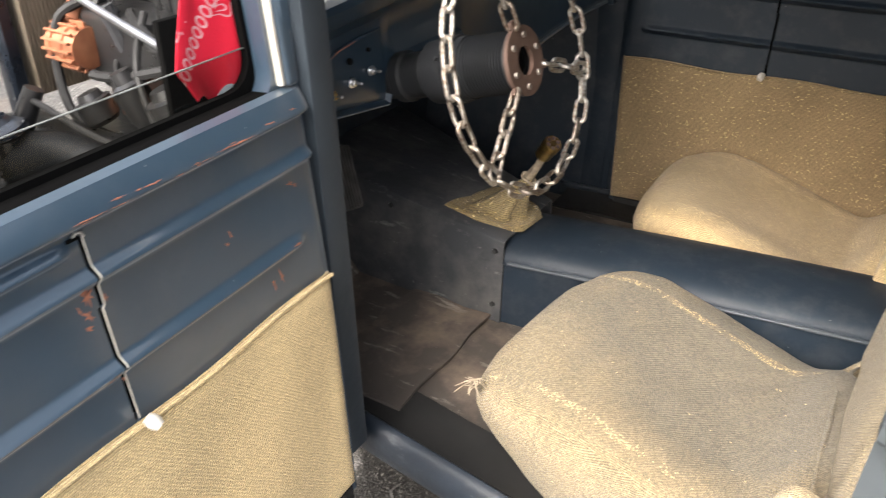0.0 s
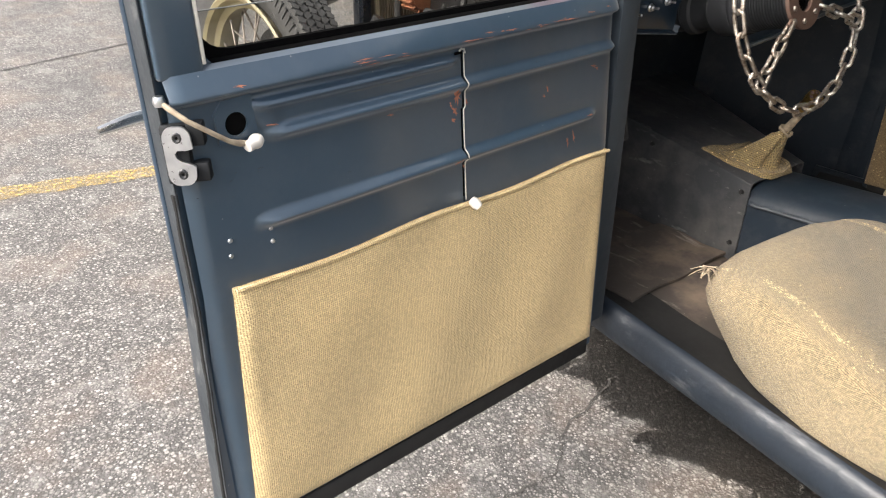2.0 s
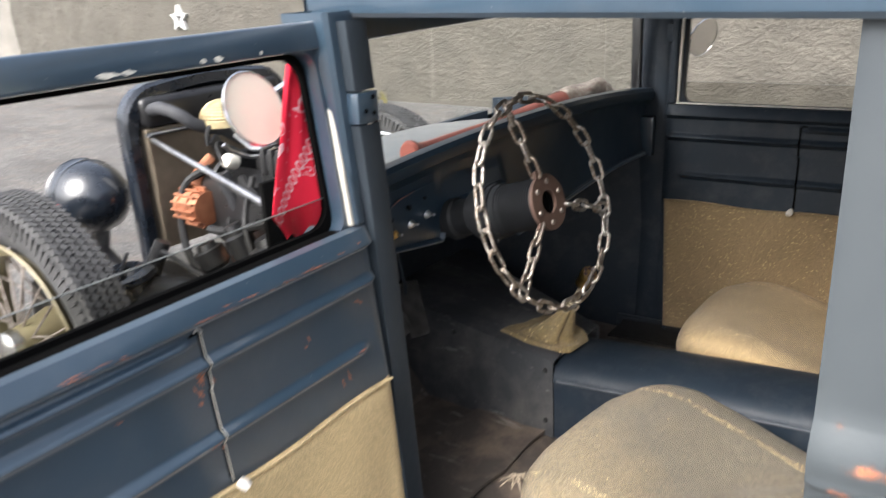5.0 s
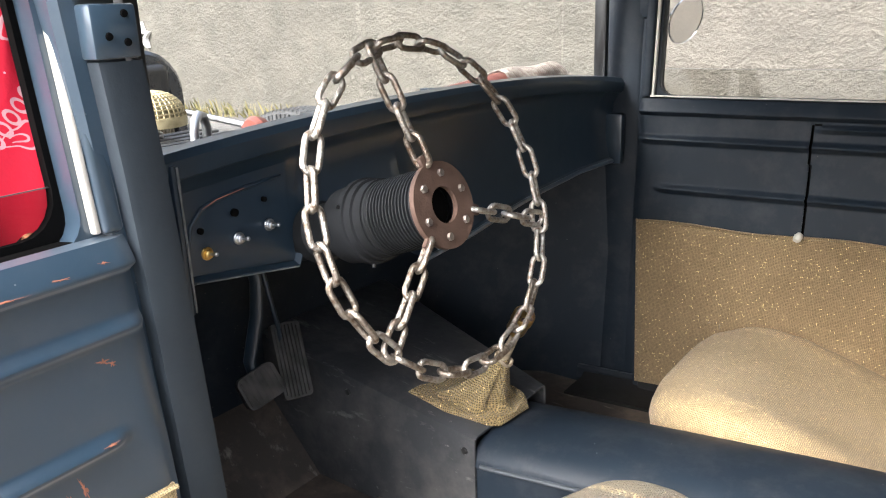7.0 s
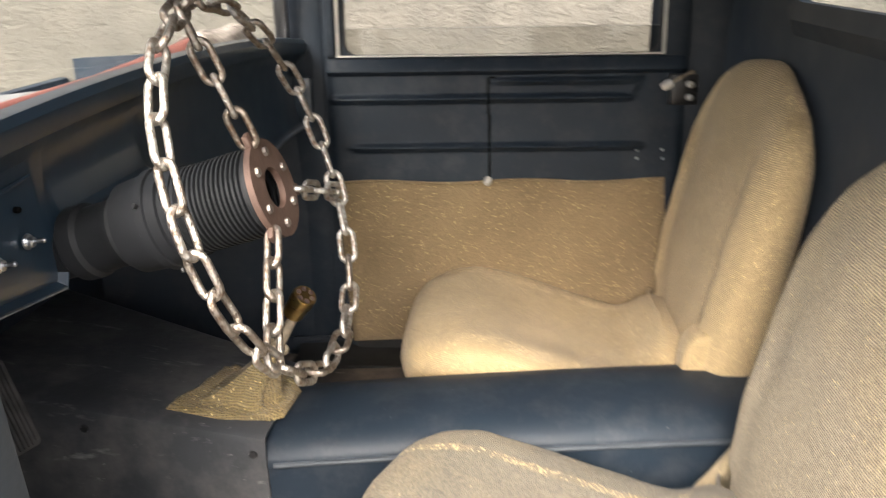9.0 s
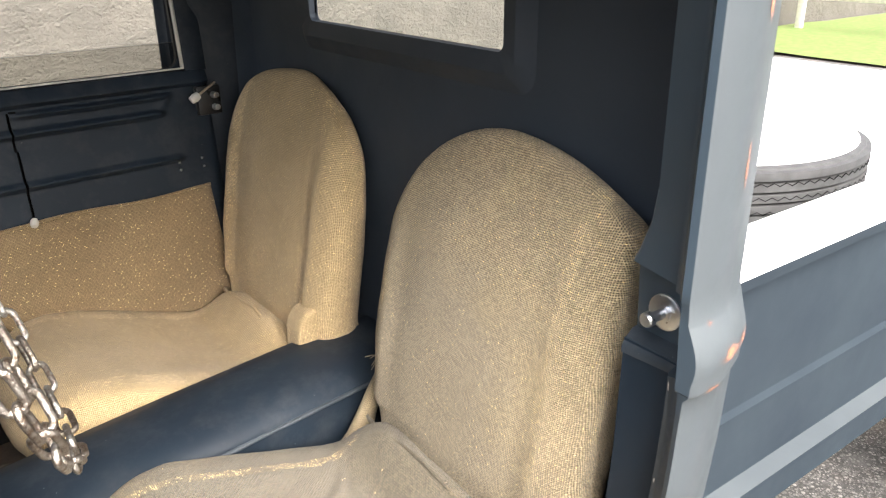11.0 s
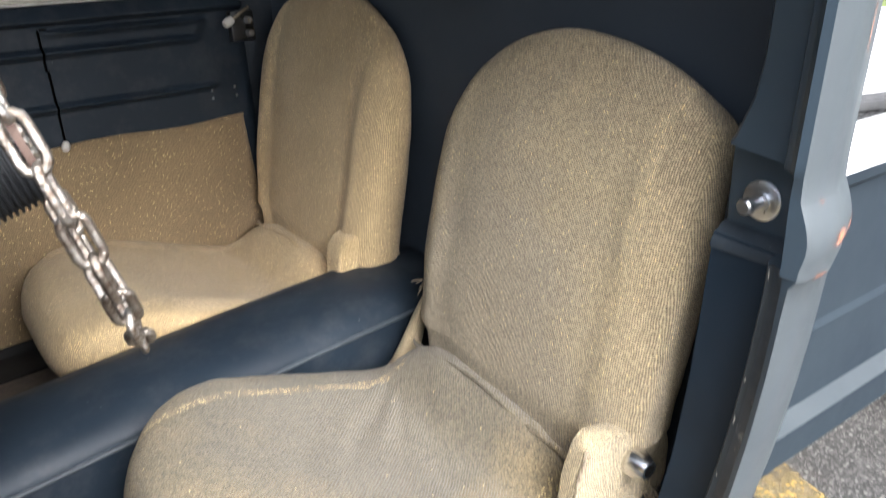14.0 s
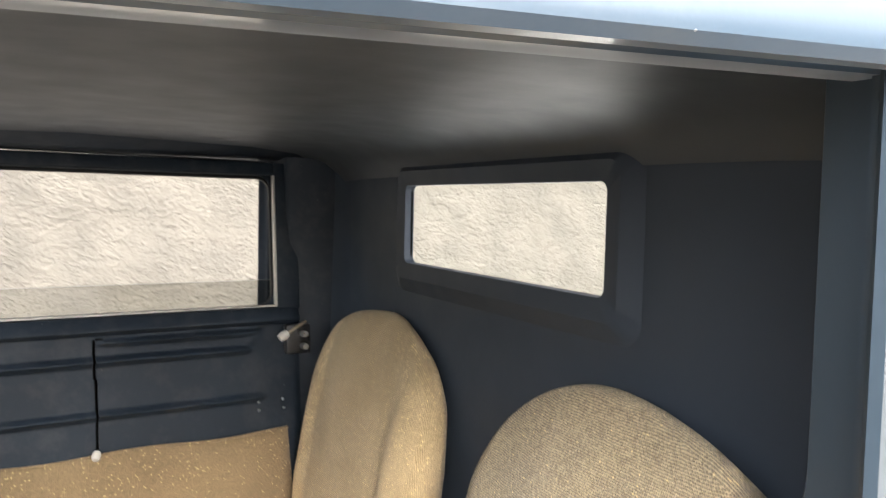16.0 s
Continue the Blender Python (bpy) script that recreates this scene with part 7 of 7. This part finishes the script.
for s in (-1, 1):
    bm = bmesh.new()
    tube(bm, [(-1.12, YC + s * 0.225, 0.772), (-0.33, YC + s * 0.36, 0.66)], 0.0075, 10)
    part("brace_rod", bm, ALU, car, "steel brace rod to the firewall")
bm = bmesh.new()
tube(bm, [(-1.12, YC - 0.24, 0.785), (-1.12, YC + 0.24, 0.785)], 0.006, 8)
part("cross_rod", bm, ALU, rs)

# engine
bm = bmesh.new()
box(bm, -1.0, -0.55, 0.33, 0.62, 0.22, 0.60, 0.02, 2)
box(bm, -0.98, -0.57, 0.28, 0.42, 0.52, 0.68, 0.02, 2)
box(bm, -0.98, -0.57, 0.53, 0.67, 0.52, 0.68, 0.02, 2)
box(bm, -0.92, -0.62, 0.42, 0.53, 0.60, 0.71, 0.015, 2)
eng = part("engine_block", bm, BLACK, car, "black engine block with copper-painted fittings")
bm = bmesh.new()
for k in range(8):
    box(bm, -0.97 + k * 0.05, -0.945 + k * 0.05, 0.525, 0.68, 0.67, 0.735, 0.006)
part("valve_cover", bm, BLACK, eng, "black finned valve cover")
bm = bmesh.new()
lathe(bm, [(0.0, 0.05), (0.03, 0.05), (0.045, 0.048), (0.048, 0.02), (0.052, 0.018), (0.052, 0.006), (0.048, 0.004), (0.048, -0.02), (0.052, -0.022), (0.052, -0.034), (0.048, -0.036), (0.045, -0.05), (0, -0.055)], pose(-0.98, 0.265, 0.60, 0, 90, 0), 30)
part("alternator", bm, COPPER, eng, "copper-painted finned alternator")
for k in range(16):
    a = k * math.tau / 16
    bm = bmesh.new()
    box(bm, -0.045, 0.045, -0.003, 0.003, 0.046, 0.0565, 0.001, 1, pose(-0.98, 0.265, 0.60) @ Matrix.Rotation(a, 4, "X"))
    part("fin", bm, COPPER, eng)
bm = bmesh.new()
tube(bm, [(-0.985, 0.265, 0.66), (-0.985, 0.30, 0.70), (-0.98, 0.33, 0.72)], [0.018, 0.015, 0.015], 10, flat=0.5)
part("bracket", bm, COPPER, eng)
bm = bmesh.new()
box(bm, -0.84, -0.70, 0.24, 0.31, 0.47, 0.53, 0.012, 3)
part("fuel_pump", bm, COPPER, eng, "copper-painted pump")
bm = bmesh.new()
lathe(bm, [(0, 0.012), (0.14, 0.010), (0.145, 0.0), (0.14, -0.01), (0, -0.012)], pose(-1.05, 0.475, 0.56, 0, 90, 0), 40)
part("fan_pulley", bm, BLACK, eng)
for k in range(5):
    bm = bmesh.new()
    box(bm, -0.004, 0.004, -0.028, 0.028, 0.03, 0.165, 0.002, 1, pose(-1.075, 0.475, 0.60) @ Matrix.Rotation(k * math.tau / 5 + 0.4, 4, "X") @ Matrix.Rotation(0.5, 4, "Z"))
    part("fan_blade", bm, BLACK, eng)
bm = bmesh.new()
lathe(bm, [(0, -0.05), (0.035, -0.05), (0.045, -0.03), (0.045, 0.02), (0.03, 0.03), (0.03, 0.06), (0, 0.06)], pose(-0.78, 0.40, 0.75), 20)
part("carburettor", bm, ALU, eng, "dull alloy carburettor")
bm = bmesh.new()
tube(bm, [(-0.90, 0.36, 0.78), (-0.80, 0.33, 0.76), (-0.66, 0.34, 0.765), (-0.56, 0.38, 0.74)], 0.007, 8)
part("fuel_line", bm, ALU, eng)
# gold mesh air cleaner: a wire dome with open squares
bm = bmesh.new()
for j in range(9):
    e = j * math.pi / 2 / 9
    rr, zz = 0.068 * math.cos(e) ** 0.8, 0.05 * math.sin(e)
    tube(bm, [(rr * math.cos(a), rr * math.sin(a), zz) for a in lerp(0, math.tau, 30)[:-1]], 0.0016, 5, True)
for k in range(36):
    a = k * math.tau / 36
    tube(bm, [(0.068 * math.cos(e) ** 0.8 * math.cos(a), 0.068 * math.cos(e) ** 0.8 * math.sin(a), 0.05 * math.sin(e)) for e in lerp(0, 1.45, 6)], 0.0014, 5)
lathe(bm, [(0.055, -0.02), (0.070, -0.018), (0.070, 0.0), (0.055, 0.002)], None, 30)
ac = part("air_cleaner", bm, GOLD_MESH, eng, "gold wire-mesh air cleaner dome")
ac.matrix_local = pose(-0.985, 0.40, 0.815)
ac2 = new("air_cleaner", ac.data)
ac2.parent = eng
ac2.matrix_local = pose(-0.735, 0.40, 0.808)
tagged(ac2, "gold wire-mesh air cleaner dome")
bm = bmesh.new()
lathe(bm, [(0, -0.018), (0.058, -0.016), (0.060, 0.02), (0.03, 0.04), (0, 0.042)], pose(-0.985, 0.40, 0.815), 24)
part("filter_body", bm, CREAM, eng)
bm = bmesh.new()
lathe(bm, [(0, -0.018), (0.058, -0.016), (0.060, 0.02), (0.03, 0.04), (0, 0.042)], pose(-0.735, 0.40, 0.808), 24)
part("filter_body", bm, CREAM, eng)
for k in range(9):
    bm = bmesh.new()
    box(bm, -0.74 + k * 0.03, -0.722 + k * 0.03, 0.30, 0.40, 0.70, 0.772, 0.006, 2)
    part("cover_rib", bm, BLACK, eng)
bm = bmesh.new()
box(bm, -0.75, -0.47, 0.305, 0.395, 0.66, 0.757, 0.008, 2)
part("ribbed_cover", bm, BLACK, eng, "black ribbed valve cover")
# looped breather, diagonal pipe and line seen beside the carburettor
for nm_, mat_, r_, run in (
    ("hose", RUBBER, 0.0065, [(-0.97, 0.318, 0.755), (-0.97, 0.320, 0.775), (-0.97, 0.324, 0.791), (-0.97, 0.332, 0.801), (-0.97, 0.343, 0.807), (-0.97, 0.356, 0.810), (-0.97, 0.37, 0.809), (-0.965, 0.385, 0.80)]),
    ("pipe", HOSE, 0.019, [(-0.86, 0.268, 0.70), (-0.85, 0.277, 0.664), (-0.85, 0.301, 0.595), (-0.85, 0.322, 0.525), (-0.85, 0.33, 0.46)]),
    ("fuel_line", ALU, 0.0055, [(-0.80, 0.246, 0.786), (-0.80, 0.262, 0.768), (-0.80, 0.283, 0.756), (-0.80, 0.315, 0.742), (-0.80, 0.349, 0.735), (-0.80, 0.43, 0.722)]),
    ("brace", ALU, 0.006, [(-0.55, 0.166, 0.705), (-0.55, 0.19, 0.69), (-0.55, 0.22, 0.655), (-0.55, 0.235, 0.63)]),
):
    bm = bmesh.new()
    tube(bm, run, r_, 10)
    part(nm_, bm, mat_, eng)
bm = bmesh.new()
lathe(bm, [(0, 0.02), (0.016, 0.02), (0.020, 0.014), (0.020, -0.016), (0.014, -0.02), (0, -0.02)], pose(-0.88, 0.317, 0.721, 70, 30, 0), 18)
part("cap", bm, WEATHER, eng, "pale cap on the engine's side")
# hoses and wires
rh = random.Random(21)
for i, pts in enumerate((
    [(-0.95, 0.30, 0.70), (-1.0, 0.25, 0.66), (-1.0, 0.22, 0.56), (-0.94, 0.20, 0.46), (-0.8, 0.22, 0.42)],
    [(-1.05, 0.15, 0.50), (-0.90, 0.10, 0.53), (-0.75, 0.12, 0.48), (-0.55, 0.2, 0.42)],
    [(-1.02, 0.06, 0.52), (-0.95, 0.0, 0.50), (-0.93, -0.03, 0.42), (-0.95, -0.05, 0.33)],
    [(-0.90, 0.33, 0.62), (-0.85, 0.26, 0.56), (-0.72, 0.24, 0.58), (-0.6, 0.28, 0.66)],
    [(-0.92, 0.40, 0.72), (-0.95, 0.34, 0.76), (-0.90, 0.30, 0.74), (-0.86, 0.30, 0.68)],
    [(-0.75, 0.28, 0.70), (-0.70, 0.20, 0.60), (-0.62, 0.18, 0.45)],
)):
    bm = bmesh.new()
    fine = []
    for k in range(len(pts) - 1):
        for q in range(6):
            t_ = q / 6
            p0, p1, p2, p3 = (Vector(pts[max(0, min(len(pts) - 1, k + o))]) for o in (-1, 0, 1, 2))
            fine.append(0.5 * ((2 * p1) + (-p0 + p2) * t_ + (2 * p0 - 5 * p1 + 4 * p2 - p3) * t_ ** 2 + (-p0 + 3 * p1 - 3 * p2 + p3) * t_ ** 3))
    tube(bm, fine + [Vector(pts[-1])], (0.011, 0.007, 0.005, 0.006, 0.005, 0.008)[i], 8)
    part("hose", bm, RUBBER, eng)
for x_, y_, z_, r_, h_ in ((-0.60, 0.27, 0.66, 0.045, 0.10), (-0.72, 0.20, 0.55, 0.035, 0.12), (-0.55, 0.16, 0.58, 0.05, 0.08), (-0.86, 0.20, 0.50, 0.04, 0.07)):
    bm = bmesh.new()
    lathe(bm, [(0, h_ / 2), (r_ * 0.6, h_ / 2), (r_ * 0.7, h_ * 0.3), (r_, h_ * 0.25), (r_, -h_ * 0.35), (r_ * 0.8, -h_ / 2), (0, -h_ / 2)], pose(x_, y_, z_, 12, -18, 0), 20)
    part("canister", bm, BLACK, eng, "black engine canister")
bm = bmesh.new()
box(bm, -1.08, -0.45, 0.12, 0.20, 0.26, 0.455, 0.012, 3)
box(bm, -1.08, -0.50, 0.19, 0.35, 0.24, 0.40, 0.012, 3)
for k in range(7):
    lathe(bm, [(0, 0.004), (0.006, 0.003), (0.007, -0.002)], pose(-1.04 + 0.09 * k, 0.119, 0.43, 90, 0, 0), 8)
part("engine_mount", bm, BLACK, eng, "black bolted engine mounting plate")
bm = bmesh.new()
box(bm, -0.66, -0.46, 0.10, 0.34, 0.36, 0.50, 0.012, 3)
part("battery", bm, BLACK, eng, "black battery box")
bm = bmesh.new()
box(bm, -0.435, -0.421, 0.05, 0.90, 0.30, 0.78, 0.004)
part("firewall_mat", bm, MATT, car, "black insulation on the firewall")
for k in range(12):
    bm = bmesh.new()
    a0 = Vector((-0.43, rh.uniform(0.12, 0.40), rh.uniform(0.58, 0.74)))
    a3 = Vector((rh.uniform(-0.98, -0.6), rh.uniform(0.18, 0.34), rh.uniform(0.45, 0.68)))
    a1 = a0.lerp(a3, 0.3) + Vector((0, rh.uniform(-0.08, 0.02), rh.uniform(-0.04, 0.05)))
    a2 = a0.lerp(a3, 0.7) + Vector((0, rh.uniform(-0.08, 0.02), rh.uniform(-0.06, 0.05)))
    tube(bm, [a0 * (1 - q) ** 3 + a1 * 3 * q * (1 - q) ** 2 + a2 * 3 * q * q * (1 - q) + a3 * q ** 3 for q in lerp(0, 1, 14)], rh.choice((0.004, 0.005, 0.008, 0.011)), 7)
    part("hose", bm, RUBBER if k % 4 else COPPER, eng)
bm = bmesh.new()
tube(bm, [(-0.60, 0.40, 0.70), (-0.60, 0.402, 0.785), (-0.605, 0.410, 0.806), (-0.612, 0.424, 0.815), (-0.62, 0.440, 0.81), (-0.625, 0.449, 0.79), (-0.63, 0.45, 0.74)], 0.009, 12)
part("vent_pipe", bm, ALU, eng, "bent steel breather pipe")

# round mirrors, one on each side
# near mirror: its bright reflection is a plain cream colour
CREAM_GLARE = material("cream_reflection_face", (0.84, 0.81, 0.68), 0.35, second=(0.80, 0.76, 0.63), scale=10)
SILVERED = material("mirror_glass", (0.66, 0.63, 0.55), 0.12, metal=1.0, second=(0.60, 0.57, 0.50), scale=10)
for nm, c, nrm, r_, foot in (("side_mirror", (-0.10, -0.195, 0.987), (0.942, 0.098, 0.33), 0.055, (-0.085, -0.10, 1.03)), ("side_mirror", (0.007, 1.266, 0.948), (0.909, -0.317, -0.272), 0.054, (-0.03, 1.07, 0.985))):
    q = Vector(nrm).to_track_quat("Z", "Y").to_matrix().to_4x4()
    m = Matrix.Translation(c) @ q
    bm = bmesh.new()
    lathe(bm, [(0, -0.016), (r_ * 0.6, -0.013), (r_ * 0.95, -0.004), (r_, 0.001), (r_ * 0.96, 0.003), (r_ * 0.95, 0.001)], m, 36)
    mi = part(nm, bm, CHROME, car, "round chrome side mirror")
    bm = bmesh.new()
    lathe(bm, [(0, 0.0012), (r_ * 0.953, 0.0012)], m, 36)
    part("mirror_glass", bm, CREAM_GLARE if c[1] < 0 else SILVERED, mi)
    bm = bmesh.new()
    tube(bm, [Vector(foot), Vector(foot).lerp(Vector(c), 0.5) - Vector(nrm).normalized() * 0.03, Vector(c) - Vector(nrm).normalized() * 0.014], 0.005, 8)
    part("arm", bm, CHROME, mi)

# bandana tied to the mirror arm, hanging outside the open door's window
bm = bmesh.new()


def band(t_, v):
    """A kerchief tied at its top corner, falling wider to a tucked lower edge."""
    u0 = float(np.interp(t_, (0, 0.08, 0.27, 0.47, 0.66, 0.85, 1.0), (0.002, -0.010, -0.009, -0.003, 0.004, 0.012, 0.030)))
    u1 = float(np.interp(t_, (0, 0.15, 0.27, 0.45, 0.59, 0.74, 0.85, 0.91, 1.0), (0.023, 0.039, 0.052, 0.069, 0.086, 0.103, 0.114, 0.104, 0.094)))
    n = -0.058 + 0.005 * math.sin(v * 6 + t_ * 2) * t_ + 0.005 * math.sin(v * 15 + 1) * (1 - t_) ** 1.5
    return (u0 + (u1 - u0) * v, n, 0.502 - 0.250 * t_ + 0.006 * math.sin(v * 9) * max(0.0, t_ - 0.8) * 5)


sheet(bm, band, lerp(0, 1, 26), lerp(0, 1, 30), 0.0008)
bd = part("bandana", bm, RED)
bd.matrix_world = DOOR
tagged(bd, "red paisley bandana hanging by the door window", "bandana")
cloth_uv(bd)

# wire-wrapped bat on the cowl
bm = bmesh.new()
b0, b1 = Vector((-0.112, 0.14, 0.850)), Vector((-0.115, 0.87, 0.848))
q = (b1 - b0).to_track_quat("Z", "Y").to_matrix().to_4x4()
m = Matrix.Translation(b0) @ q
lathe(bm, [(0, 0), (0.019, 0.001), (0.023, 0.008), (0.021, 0.018), (0.014, 0.028), (0.0125, 0.06), (0.014, 0.25), (0.022, 0.42), (0.031, 0.56), (0.033, 0.68), (0.031, 0.735), (0.022, 0.752), (0, 0.755)], m, 24)
bat = tagged(part("baseball_bat", bm, WOOD), "red-brown wooden bat wrapped in wire lying on the cowl", "bat")
bm = bmesh.new()
tube(bm, [m @ Vector(((0.0345 + 0.002 * math.sin(k * 1.7)) * math.cos(k * 0.42), (0.0345 + 0.002 * math.sin(k * 1.7)) * math.sin(k * 0.42), 0.55 + k * 0.00048)) for k in range(430)], 0.0016, 5)
part("wire_wrap", bm, DULL_BOLT, bat, "bright wire wound round the barrel")

# tyre lying in the cargo bed under a white lid
mt = pose(1.74, 0.575, 0.566)
bm = tyre_mesh(0.39, 0.13, 0.29)
st = part("spare_tyre", bm, TYRE)
st.matrix_world = mt
tagged(st, "black spare tyre with a white disc lying in the cargo bed", "tyre")
# shade in the tread's grooves drawn as thin black bars
for k_, z_ in enumerate((-0.03, 0.0, 0.03)):
    bm = bmesh.new()
    tube(bm, [(0.3905 * math.cos(q), 0.3905 * math.sin(q), z_ + 0.0035 * (1 if n_ % 2 else -1)) for n_, q in enumerate(lerp(0, math.tau, 181)[:-1])], 0.0012, 4, True)
    part("tread_groove", bm, MATT, st)
bm = bmesh.new()
lathe(bm, [(0, 0.078), (0.30, 0.078), (0.355, 0.074), (0.366, 0.066), (0.362, 0.05)], None, 64)
part("disc", bm, WHITE, st, "white disc")
